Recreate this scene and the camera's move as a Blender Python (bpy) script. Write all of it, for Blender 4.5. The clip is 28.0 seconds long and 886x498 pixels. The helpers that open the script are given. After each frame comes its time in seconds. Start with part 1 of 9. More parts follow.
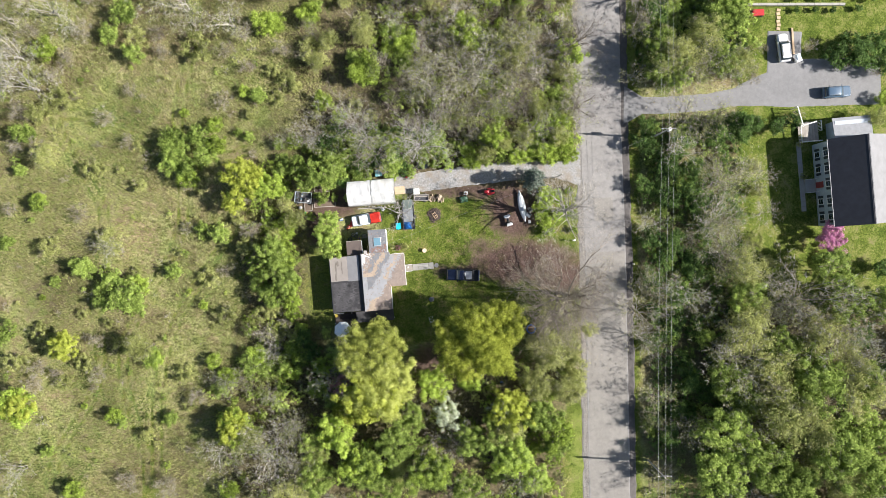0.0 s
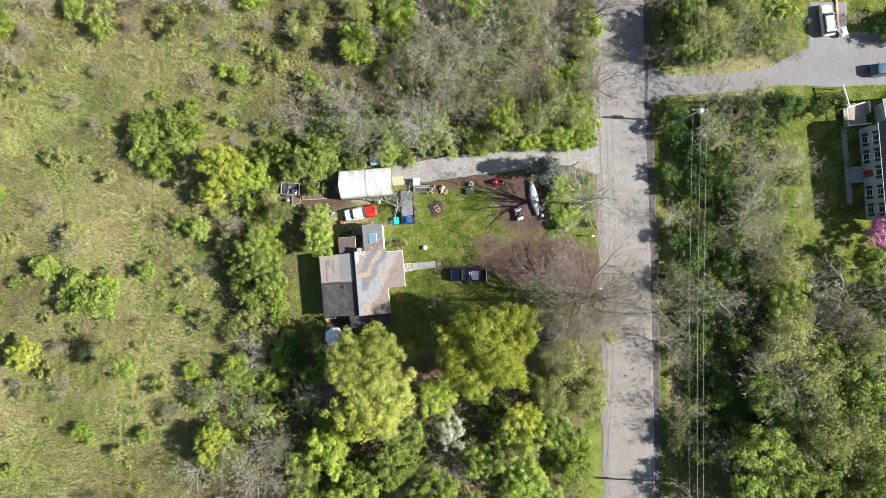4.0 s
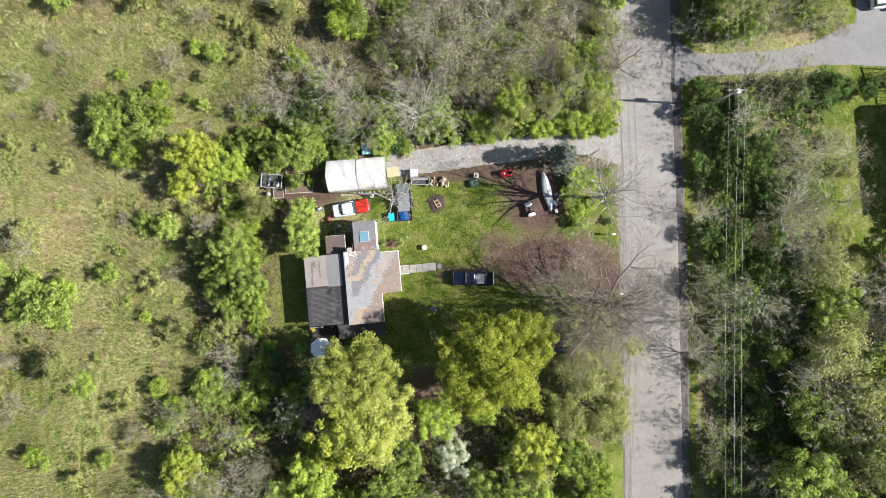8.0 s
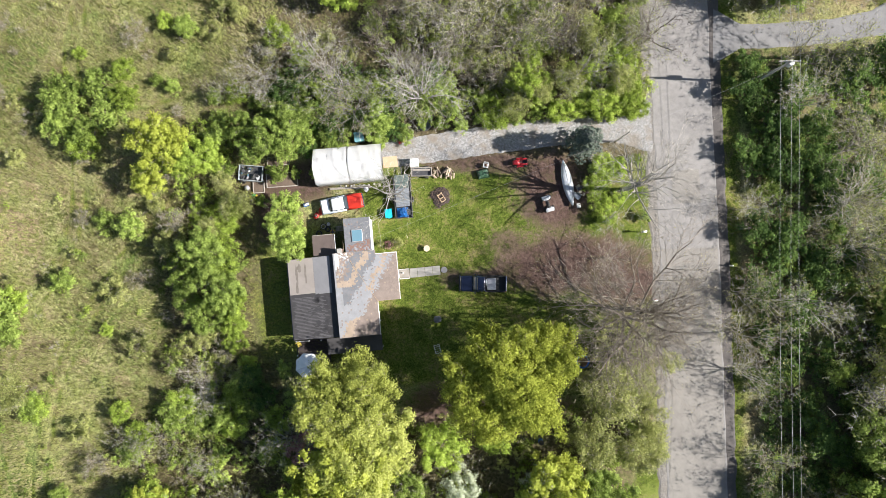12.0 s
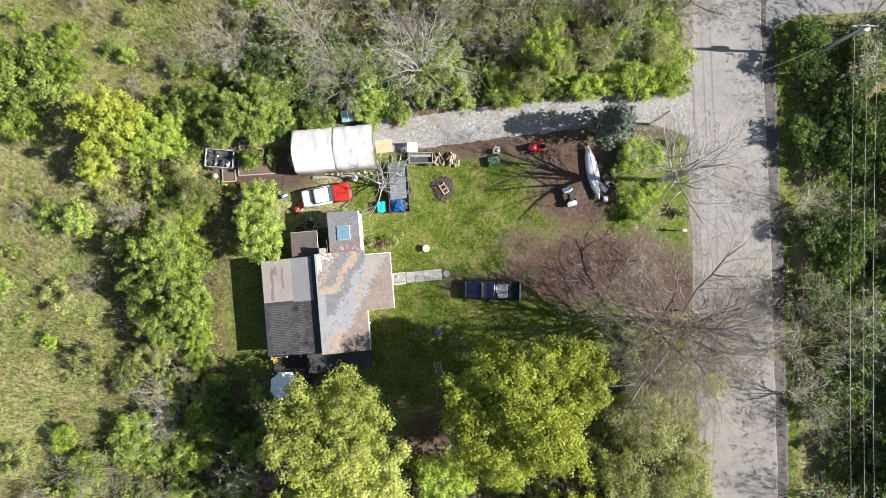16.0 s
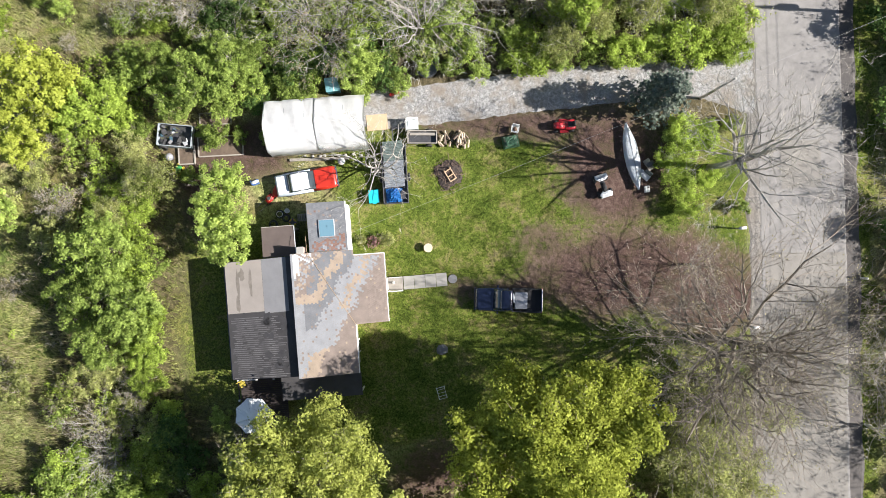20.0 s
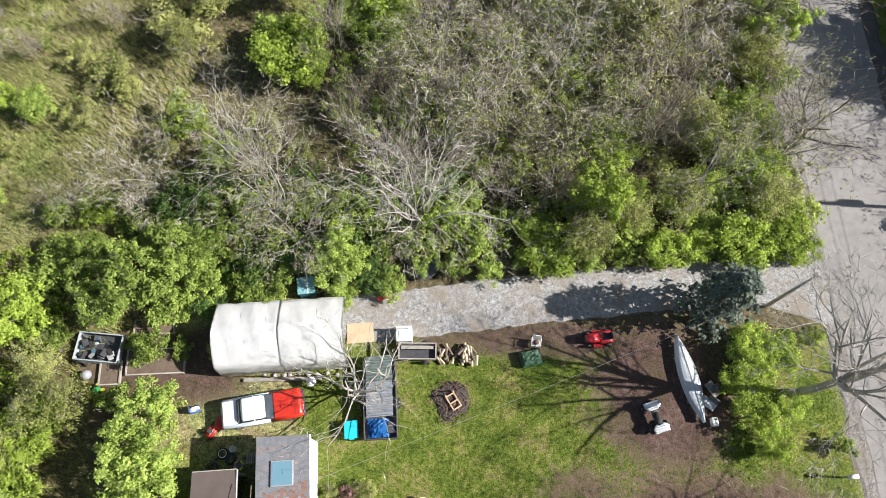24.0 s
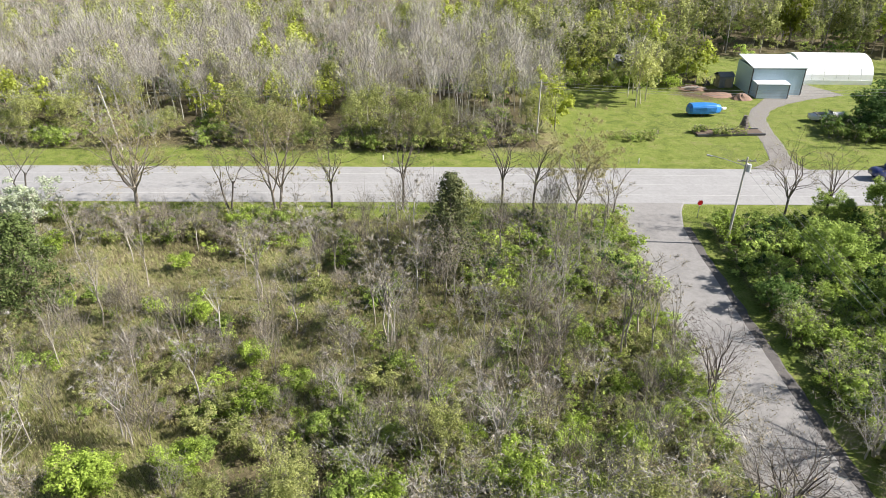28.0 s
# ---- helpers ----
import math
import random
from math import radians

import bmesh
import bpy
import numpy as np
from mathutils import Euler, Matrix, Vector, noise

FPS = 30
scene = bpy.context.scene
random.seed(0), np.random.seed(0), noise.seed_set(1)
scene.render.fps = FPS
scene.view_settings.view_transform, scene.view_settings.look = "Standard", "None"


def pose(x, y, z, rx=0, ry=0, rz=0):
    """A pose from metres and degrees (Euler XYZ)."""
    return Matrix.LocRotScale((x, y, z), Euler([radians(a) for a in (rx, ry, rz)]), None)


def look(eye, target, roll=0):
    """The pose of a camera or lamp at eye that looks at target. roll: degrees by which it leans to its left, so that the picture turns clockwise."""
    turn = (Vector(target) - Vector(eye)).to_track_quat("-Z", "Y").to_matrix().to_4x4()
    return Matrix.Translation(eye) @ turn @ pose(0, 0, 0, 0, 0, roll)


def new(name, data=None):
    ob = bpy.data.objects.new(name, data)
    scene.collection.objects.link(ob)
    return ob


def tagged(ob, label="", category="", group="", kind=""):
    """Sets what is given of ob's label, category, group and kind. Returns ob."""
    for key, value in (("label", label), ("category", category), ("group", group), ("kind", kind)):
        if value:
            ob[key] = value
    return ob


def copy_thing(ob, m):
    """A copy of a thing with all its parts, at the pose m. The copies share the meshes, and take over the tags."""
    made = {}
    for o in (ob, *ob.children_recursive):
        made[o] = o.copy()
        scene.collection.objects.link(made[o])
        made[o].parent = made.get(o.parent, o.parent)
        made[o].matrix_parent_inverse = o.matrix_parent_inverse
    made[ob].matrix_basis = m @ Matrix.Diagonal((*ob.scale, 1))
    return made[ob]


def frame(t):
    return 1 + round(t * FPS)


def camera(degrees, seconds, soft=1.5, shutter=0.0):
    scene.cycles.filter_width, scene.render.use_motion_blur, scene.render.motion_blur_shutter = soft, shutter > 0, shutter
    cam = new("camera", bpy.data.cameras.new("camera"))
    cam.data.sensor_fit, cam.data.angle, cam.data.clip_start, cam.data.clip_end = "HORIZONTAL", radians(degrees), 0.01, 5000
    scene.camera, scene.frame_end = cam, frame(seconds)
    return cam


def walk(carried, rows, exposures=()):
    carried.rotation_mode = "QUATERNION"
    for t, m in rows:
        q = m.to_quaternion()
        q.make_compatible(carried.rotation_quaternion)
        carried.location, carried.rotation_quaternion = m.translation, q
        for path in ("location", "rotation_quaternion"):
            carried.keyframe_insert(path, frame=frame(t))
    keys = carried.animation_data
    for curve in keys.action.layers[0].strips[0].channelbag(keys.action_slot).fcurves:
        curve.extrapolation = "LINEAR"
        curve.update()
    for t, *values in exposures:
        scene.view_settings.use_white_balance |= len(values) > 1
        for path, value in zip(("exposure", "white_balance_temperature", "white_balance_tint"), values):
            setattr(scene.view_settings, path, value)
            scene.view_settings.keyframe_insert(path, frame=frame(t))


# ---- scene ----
import itertools
from collections import defaultdict

# ---------- camera ----------
LENS = 65.479
cam = camera(LENS, 28.0, soft=0.7)
PATH = [
    (0, pose(0.328, 1.261, 110.949, -0.457, -0.434, -0.302)), (0.5, pose(0.408, 1.146, 109.566, -0.496, -0.317, -0.309)),
    (1, pose(0.477, 1.037, 108.176, -0.526, -0.225, -0.318)), (1.5, pose(0.533, 0.953, 106.769, -0.516, -0.162, -0.333)),
    (2, pose(0.570, 0.881, 105.335, -0.513, -0.104, -0.341)), (2.5, pose(0.596, 0.825, 103.895, -0.500, -0.068, -0.354)),
    (3, pose(0.614, 0.776, 102.455, -0.499, -0.052, -0.374)), (3.5, pose(0.621, 0.749, 101.012, -0.465, -0.041, -0.393)),
    (5.5, pose(0.419, 0.701, 95.219, -0.442, -0.163, -0.392)), (6, pose(0.363, 0.657, 93.804, -0.424, -0.179, -0.388)),
    (6.5, pose(0.311, 0.615, 92.383, -0.383, -0.193, -0.385)), (7, pose(0.262, 0.552, 90.958, -0.344, -0.207, -0.381)),
    (7.5, pose(0.217, 0.460, 89.537, -0.305, -0.227, -0.388)), (8, pose(0.175, 0.337, 88.137, -0.246, -0.250, -0.397)),
    (8.5, pose(0.130, 0.213, 86.757, -0.095, -0.253, -0.378)), (9, pose(0.098, 0.045, 85.393, 0.046, -0.251, -0.408)),
    (9.5, pose(0.086, -0.150, 84.018, 0.185, -0.242, -0.503)), (10, pose(0.092, -0.346, 82.594, 0.326, -0.205, -0.614)),
    (10.5, pose(0.121, -0.544, 81.120, 0.438, -0.150, -0.714)), (11, pose(0.153, -0.706, 79.608, 0.565, -0.043, -0.767)),
    (11.5, pose(0.202, -0.840, 78.083, 0.681, 0.072, -0.779)), (12, pose(0.252, -0.956, 76.554, 0.768, 0.205, -0.765)),
    (12.5, pose(0.319, -1.046, 75.037, 0.841, 0.310, -0.730)), (14.5, pose(0.587, -0.828, 69.331, 0.748, 0.542, -0.543)),
    (15, pose(0.496, -0.714, 67.918, 0.648, 0.492, -0.523)), (15.5, pose(0.358, -0.577, 66.475, 0.567, 0.462, -0.462)),
    (16, pose(0.210, -0.445, 65.009, 0.477, 0.394, -0.387)), (16.5, pose(0.037, -0.329, 63.555, 0.391, 0.326, -0.316)),
    (17, pose(-0.132, -0.236, 62.103, 0.309, 0.244, -0.268)), (17.5, pose(-0.290, -0.159, 60.637, 0.237, 0.154, -0.258)),
    (18, pose(-0.435, -0.098, 59.161, 0.167, 0.046, -0.256)), (18.5, pose(-0.573, -0.046, 57.674, 0.096, -0.056, -0.238)),
    (19, pose(-0.702, 0.014, 56.192, 0.041, -0.149, -0.193)), (19.5, pose(-0.818, 0.070, 54.732, -0.021, -0.226, -0.104)),
    (20, pose(-0.926, 0.137, 53.300, -0.080, -0.283, -0.000)), (20.5, pose(-1.017, 0.199, 51.846, -0.172, -0.338, 0.035)),
    (21, pose(-1.089, 0.275, 50.379, -0.271, -0.418, 0.061)), (21.5, pose(-1.159, 0.363, 48.867, -0.367, -0.498, 0.116)),
    (21.8, pose(-1.200, 0.417, 47.945, 3.240, -0.568, 0.083)), (22, pose(-1.227, 0.452, 47.331, 8.524, -0.615, 0.060)),
    (22.2, pose(-1.254, 0.479, 46.733, 13.090, -0.649, 0.089)), (22.5, pose(-1.280, 0.491, 45.858, 18.512, -0.811, 0.136)),
    (22.8, pose(-1.259, 0.428, 44.981, 20.100, -0.784, 0.166)), (24.5, pose(-1.135, 0.074, 40.014, 20.323, -0.632, 0.335)),
    (25, pose(-1.110, 0.162, 39.536, 20.156, -0.562, 0.360)), (25.5, pose(-1.118, 0.213, 39.323, 22.056, -0.556, 0.390)),
    (25.8, pose(-1.095, 0.298, 39.279, 27.617, -0.546, 0.262)), (26, pose(-1.069, 0.369, 39.271, 31.056, -0.488, 0.249)),
    (26.5, pose(-0.908, 0.484, 39.266, 38.912, -0.374, 0.262)), (27, pose(-0.743, 0.540, 39.313, 46.471, -0.284, 0.309)),
    (27.5, pose(-0.685, 0.637, 39.357, 54.085, -0.306, 0.309)), (28, pose(-0.617, 0.836, 39.281, 61.626, -0.387, 0.352))]
EXPOSURES = [(0.0, 1.05), (20.5, 1.05), (22.2, 0.98), (25.0, 0.93), (25.8, 1.04), (26.6, 1.34), (27.2, 1.36), (28.0, 1.0)]
walk(cam, PATH, EXPOSURES)

# ---------- light ----------
SUN_EL, SUN_AZ = radians(36), radians(-3)          # azimuth measured from +x towards +y
sun_dir = Vector((math.cos(SUN_EL) * math.cos(SUN_AZ), math.cos(SUN_EL) * math.sin(SUN_AZ), math.sin(SUN_EL)))
world = bpy.data.worlds.new("world")
scene.world = world
world.use_nodes = True
wn = world.node_tree.nodes
sky = wn.new("ShaderNodeTexSky")
sky.sky_type, sky.sun_disc = "NISHITA", False
sky.sun_elevation, sky.sun_rotation = SUN_EL, math.pi / 2 - SUN_AZ
world.node_tree.links.new(sky.outputs["Color"], wn["Background"].inputs["Color"])
wn["Background"].inputs["Strength"].default_value = 0.057
sun = new("sun", bpy.data.lights.new("sun", "SUN"))
sun.data.energy, sun.data.angle, sun.data.color = 5.0, radians(0.55), (1.0, 0.955, 0.915)
sun.matrix_world = look(sun_dir * 100, (0, 0, 0))

# ---------- materials ----------
def nodes_of(name):
    m = bpy.data.materials.new(name)
    m.use_nodes = True
    nt = m.node_tree
    return m, nt, nt.nodes["Principled BSDF"]


def add(nt, kind, **kw):
    n = nt.nodes.new("ShaderNode" + kind)
    for k, v in kw.items():
        n.inputs[k.replace("_", " ")].default_value = v
    return n


def ramp(nt, src, *stops):
    r = nt.nodes.new("ShaderNodeValToRGB")
    e = r.color_ramp.elements
    while len(e) < len(stops):
        e.new(0.5)
    for el, (pos, col) in zip(e, stops):
        el.position, el.color = pos, (*col, 1)
    nt.links.new(src, r.inputs["Fac"])
    return r.outputs["Color"]


def mix(nt, fac, a, b, mode="MIX"):
    n = nt.nodes.new("ShaderNodeMix")
    n.data_type, n.blend_type = "RGBA", mode
    for sock, v in ((n.inputs["Factor"], fac), (n.inputs[6], a), (n.inputs[7], b)):
        if isinstance(v, (int, float)):
            sock.default_value = v
        elif isinstance(v, tuple):
            sock.default_value = (*v, 1)
        else:
            nt.links.new(v, sock)
    return n.outputs[2]


def maths(nt, op, a, b=0.0, c=None):
    n = nt.nodes.new("ShaderNodeMath")
    n.operation, n.use_clamp = op, False
    for i, v in enumerate((a, b, c)):
        if v is None:
            continue
        if isinstance(v, (int, float)):
            n.inputs[i].default_value = v
        else:
            nt.links.new(v, n.inputs[i])
    return n.outputs[0]


def world_pos(nt):
    return nt.nodes.new("ShaderNodeNewGeometry").outputs["Position"]


def local_pos(nt):
    return nt.nodes.new("ShaderNodeTexCoord").outputs["Object"]


def noise_tex(nt, co, scale, detail=4.0, rough=0.6):
    n = add(nt, "TexNoise", Scale=scale, Detail=detail, Roughness=rough)
    nt.links.new(co, n.inputs["Vector"])
    return n.outputs["Fac"]


def bump(nt, bsdf, height, strength=0.3, dist=0.02):
    b = add(nt, "Bump", Strength=strength, Distance=dist)
    nt.links.new(height, b.inputs["Height"])
    nt.links.new(b.outputs["Normal"], bsdf.inputs["Normal"])


def surface(name, color, var=0.25, rough=0.7, metal=0.0, scale=3.0, fine=40.0, relief=0.15, rnd=0.0, coat=0.0):
    """A plain material with stains at a large scale, grain at a small one, and some variation from piece to piece."""
    m, nt, b = nodes_of(name)
    co = local_pos(nt)
    big, small = noise_tex(nt, co, scale), noise_tex(nt, co, fine, 2)
    v = maths(nt, "ADD", maths(nt, "MULTIPLY", big, 0.6), maths(nt, "MULTIPLY", small, 0.4))
    lo = tuple(c * (1 - var) for c in color)
    hi = tuple(min(1, c * (1 + var)) for c in color)
    col = ramp(nt, v, (0.3, lo), (0.7, hi))
    if rnd:
        inf = nt.nodes.new("ShaderNodeObjectInfo").outputs["Random"]
        k = maths(nt, "ADD", maths(nt, "MULTIPLY", inf, 2 * rnd), 1 - rnd)
        comb = nt.nodes.new("ShaderNodeCombineColor")
        for i in range(3):
            nt.links.new(k, comb.inputs[i])
        col = mix(nt, 1.0, col, comb.outputs[0], "MULTIPLY")
    nt.links.new(col, b.inputs["Base Color"])
    nt.links.new(ramp(nt, small, (0.2, (rough * 0.85,) * 3), (0.8, (min(1, rough * 1.12),) * 3)), b.inputs["Roughness"])
    b.inputs["Metallic"].default_value = metal
    b.inputs["Coat Weight"].default_value = coat
    if relief:
        bump(nt, b, small, relief, 0.01)
    return m


def foliage(name, dark, mid, light, translucent=0.35, rough=0.75):
    """Leaves: colour varies from leaf to leaf and from plant to plant, and light comes through them."""
    m, nt, b = nodes_of(name)
    isl = nt.nodes.new("ShaderNodeNewGeometry").outputs["Random Per Island"]
    obj = nt.nodes.new("ShaderNodeObjectInfo").outputs["Random"]
    tone = nt.nodes.new("ShaderNodeAttribute")
    tone.attribute_name = "tone"
    v = maths(nt, "ADD", maths(nt, "MULTIPLY", isl, 0.40), maths(nt, "MULTIPLY", obj, 0.32))
    clump = maths(nt, "MULTIPLY", maths(nt, "SUBTRACT", noise_tex(nt, world_pos(nt), 1.3, 2), 0.5), 0.9)
    v = maths(nt, "ADD", maths(nt, "ADD", v, clump), maths(nt, "ADD", tone.outputs["Fac"], 0.12))
    col = ramp(nt, v, (0.1, dark), (0.5, mid), (0.92, light))
    nt.links.new(col, b.inputs["Base Color"])
    b.inputs["Roughness"].default_value = rough
    b.inputs["Specular IOR Level"].default_value = 0.15
    tr = nt.nodes.new("ShaderNodeBsdfTranslucent")
    nt.links.new(col, tr.inputs["Color"])
    ms = nt.nodes.new("ShaderNodeMixShader")
    ms.inputs[0].default_value = translucent
    nt.links.new(b.outputs[0], ms.inputs[1])
    nt.links.new(tr.outputs[0], ms.inputs[2])
    nt.links.new(ms.outputs[0], nt.nodes["Material Output"].inputs["Surface"])
    return m


def bark_mat(name, dark, light):
    m, nt, b = nodes_of(name)
    isl = nt.nodes.new("ShaderNodeNewGeometry").outputs["Random Per Island"]
    obj = nt.nodes.new("ShaderNodeObjectInfo").outputs["Random"]
    n = noise_tex(nt, local_pos(nt), 6.0)
    v = maths(nt, "ADD", maths(nt, "ADD", maths(nt, "MULTIPLY", isl, 0.35), maths(nt, "MULTIPLY", obj, 0.35)), maths(nt, "MULTIPLY", n, 0.3))
    nt.links.new(ramp(nt, v, (0.2, dark), (0.8, light)), b.inputs["Base Color"])
    b.inputs["Roughness"].default_value = 0.9
    b.inputs["Specular IOR Level"].default_value = 0.15
    return m


LEAF = {
    "green": foliage("leaf_green", (0.066, 0.102, 0.016), (0.285, 0.375, 0.086), (0.560, 0.683, 0.170), 0.40),
    "yellow": foliage("leaf_yellow_green", (0.150, 0.173, 0.017), (0.415, 0.465, 0.076), (0.630, 0.680, 0.150), 0.40),
    "olive": foliage("leaf_olive", (0.125, 0.150, 0.040), (0.375, 0.400, 0.140), (0.610, 0.620, 0.240), 0.45),
    "pale_lime": foliage("leaf_pale_lime", (0.17, 0.195, 0.036), (0.425, 0.465, 0.108), (0.65, 0.68, 0.22), 0.42),
    # brighter than the lawn: sunlight through blades is mixed into the colour
    "verge": foliage("verge_grass", (0.13, 0.165, 0.030), (0.28, 0.345, 0.075), (0.46, 0.51, 0.15), 0.45),
    "dark": foliage("leaf_dark", (0.029, 0.060, 0.014), (0.108, 0.182, 0.046), (0.241, 0.356, 0.086), 0.38),
    "bright": foliage("leaf_bright", (0.095, 0.135, 0.015), (0.330, 0.435, 0.076), (0.615, 0.752, 0.150), 0.40),
    "white": foliage("blossom_white", (0.33, 0.40, 0.20), (0.55, 0.59, 0.43), (0.74, 0.75, 0.64), 0.35),
    "pink": foliage("blossom_pink", (0.38, 0.14, 0.26), (0.55, 0.24, 0.40), (0.68, 0.38, 0.52), 0.3),
    "needle": foliage("needle_green", (0.06, 0.08, 0.03), (0.15, 0.165, 0.07), (0.27, 0.27, 0.13), 0.25),
    "needle_bright": foliage("needle_yellow_green", (0.07, 0.10, 0.03), (0.165, 0.215, 0.07), (0.30, 0.35, 0.13), 0.28),
    "cedar": foliage("needle_grey_green", (0.07, 0.10, 0.07), (0.14, 0.175, 0.135), (0.24, 0.275, 0.22), 0.15),
    "brown": foliage("bud_brown", (0.14, 0.115, 0.060), (0.33, 0.28, 0.16), (0.51, 0.45, 0.29), 0.38),
    "purple": foliage("leaf_purple", (0.16, 0.07, 0.07), (0.30, 0.16, 0.15), (0.44, 0.27, 0.26), 0.3),
    "straw": foliage("bud_straw", (0.13, 0.115, 0.040), (0.31, 0.275, 0.115), (0.50, 0.455, 0.22), 0.35),
    "hay": foliage("dry_grass", (0.165, 0.148, 0.068), (0.305, 0.275, 0.140), (0.470, 0.430, 0.245), 0.38),
    "lawn": foliage("lawn_grass", (0.10, 0.145, 0.024), (0.185, 0.235, 0.046), (0.28, 0.31, 0.09), 0.5),
    "meadow": foliage("meadow_grass", (0.155, 0.170, 0.055), (0.275, 0.295, 0.100), (0.42, 0.425, 0.17), 0.45),
}
BARK = {
    "grey": bark_mat("bark_grey", (0.15, 0.132, 0.105), (0.43, 0.39, 0.325)),
    "brown": bark_mat("bark_brown", (0.12, 0.10, 0.08), (0.39, 0.34, 0.28)),
    "pale": bark_mat("bark_pale", (0.24, 0.22, 0.19), (0.52, 0.485, 0.43)),
    "white": bark_mat("bark_bleached", (0.34, 0.32, 0.28), (0.66, 0.62, 0.55)),
    "dark": bark_mat("bark_dark", (0.07, 0.06, 0.05), (0.20, 0.17, 0.145)),
}

# ---------- mesh helpers ----------
def link_mesh(name, verts, faces, mat, parent=None, label="", smooth=False):
    me = bpy.data.meshes.new(name)
    me.from_pydata([tuple(v) for v in verts], [], [tuple(f) for f in faces])
    me.materials.append(mat)
    if smooth:
        me.shade_smooth()
    ob = new(name, me)
    if parent is not None:
        ob.parent = parent
    if label:
        ob["label"] = label
    return ob


def part(name, bm, material, parent, label="", smooth=False):
    """Links a bmesh as one mesh object under a thing or under a part."""
    me = bpy.data.meshes.new(name)
    bm.to_mesh(me)
    bm.free()
    me.materials.append(material)
    if smooth:
        me.shade_smooth()
    ob = new(name, me)
    if parent is not None:
        ob.parent = parent
    if label:
        ob["label"] = label
    return ob


def thing(name, x, y, z=0.0, rz=0.0, label="", category="", group="", kind=""):
    ob = new(name)
    ob.empty_display_size = 0.2
    ob.matrix_basis = pose(x, y, z, 0, 0, rz)
    return tagged(ob, label, category, group, kind)


def bm_box(size, at=(0, 0, 0), rot=(0, 0, 0), bevel=0.0, bm=None):
    """A box with its centre at `at`, bevelled where asked."""
    bm = bm or bmesh.new()
    m = pose(*at, *rot) @ Matrix.Diagonal((*size, 1))
    got = bmesh.ops.create_cube(bm, size=1.0, matrix=m)["verts"]
    if bevel:
        edges = {e for v in got for e in v.link_edges}
        bmesh.ops.bevel(bm, geom=list(edges), offset=bevel, segments=2, affect="EDGES", profile=0.6)
    return bm


def bm_cyl(r1, r2, h, at=(0, 0, 0), rot=(0, 0, 0), seg=12, bm=None, cap=True):
    bm = bm or bmesh.new()
    bmesh.ops.create_cone(bm, cap_ends=cap, segments=seg, radius1=r1, radius2=r2, depth=h, matrix=pose(*at, *rot))
    return bm


def bm_torus(R, r, at=(0, 0, 0), rot=(0, 0, 0), n=20, k=8, bm=None, squash=1.0):
    bm = bm or bmesh.new()
    m = pose(*at, *rot)
    rings = []
    for i in range(n):
        a = 2 * math.pi * i / n
        rings.append([bm.verts.new(m @ Vector(((R + r * math.cos(b)) * math.cos(a), (R + r * math.cos(b)) * math.sin(a), squash * r * math.sin(b))))
                      for b in (2 * math.pi * j / k for j in range(k))])
    for i in range(n):
        for j in range(k):
            bm.faces.new((rings[i][j], rings[(i + 1) % n][j], rings[(i + 1) % n][(j + 1) % k], rings[i][(j + 1) % k]))
    return bm


def bm_tube(points, r, seg=6, bm=None):
    """A round rod along a line of points."""
    bm = bm or bmesh.new()
    pts = [Vector(p) for p in points]
    rings = []
    for i, p in enumerate(pts):
        d = (pts[min(i + 1, len(pts) - 1)] - pts[max(i - 1, 0)]).normalized()
        a = d.cross(Vector((0, 0, 1)) if abs(d.z) < 0.9 else Vector((1, 0, 0))).normalized()
        b = d.cross(a)
        rr = r[i] if isinstance(r, (list, tuple)) else r
        rings.append([bm.verts.new(p + rr * (math.cos(t) * a + math.sin(t) * b)) for t in (2 * math.pi * j / seg for j in range(seg))])
    for u, v in zip(rings, rings[1:]):
        for j in range(seg):
            bm.faces.new((u[j], u[(j + 1) % seg], v[(j + 1) % seg], v[j]))
    bm.faces.new(rings[0][::-1])
    bm.faces.new(rings[-1])
    return bm


def bm_prism(outline, z0, z1, bm=None):
    """A flat outline (counter-clockwise) given a thickness; z0 and z1 may be functions of x and y."""
    bm = bm or bmesh.new()
    f = lambda z, x, y: z(x, y) if callable(z) else z
    lo = [bm.verts.new((x, y, f(z0, x, y))) for x, y in outline]
    hi = [bm.verts.new((x, y, f(z1, x, y))) for x, y in outline]
    n = len(outline)
    bm.faces.new(hi)
    bm.faces.new(lo[::-1])
    for i in range(n):
        bm.faces.new((lo[i], lo[(i + 1) % n], hi[(i + 1) % n], hi[i]))
    return bm


# ---------- ground ----------
def fbm(x, y, s, seed=0.0):
    """Smooth sums of sines in place of noise, for many points at once; about -1 to 1."""
    v = 0
    for k, (a, b, c) in enumerate(((1.0, 0.35, 1.3), (-0.6, 1.1, 4.1), (1.7, -1.3, 2.2), (0.9, 2.3, 0.7), (-2.9, 1.6, 5.3), (3.1, 3.3, 3.7))):
        v = v + np.sin((a * x + b * y) / s + c + seed * (k + 1)) * 0.5 ** (k * 0.45)
    return v / 2.9


def soft_box(x, y, x0, x1, y0, y1, edge):
    d = np.minimum(np.minimum(x - x0, x1 - x), np.minimum(y - y0, y1 - y))
    return np.clip(0.5 + d / (2 * edge), 0, 1)


def blob(x, y, cx, cy, rx, ry, edge=0.3):
    d = np.sqrt(((x - cx) / rx) ** 2 + ((y - cy) / ry) ** 2)
    return np.clip((1 + edge - d) / (2 * edge), 0, 1)


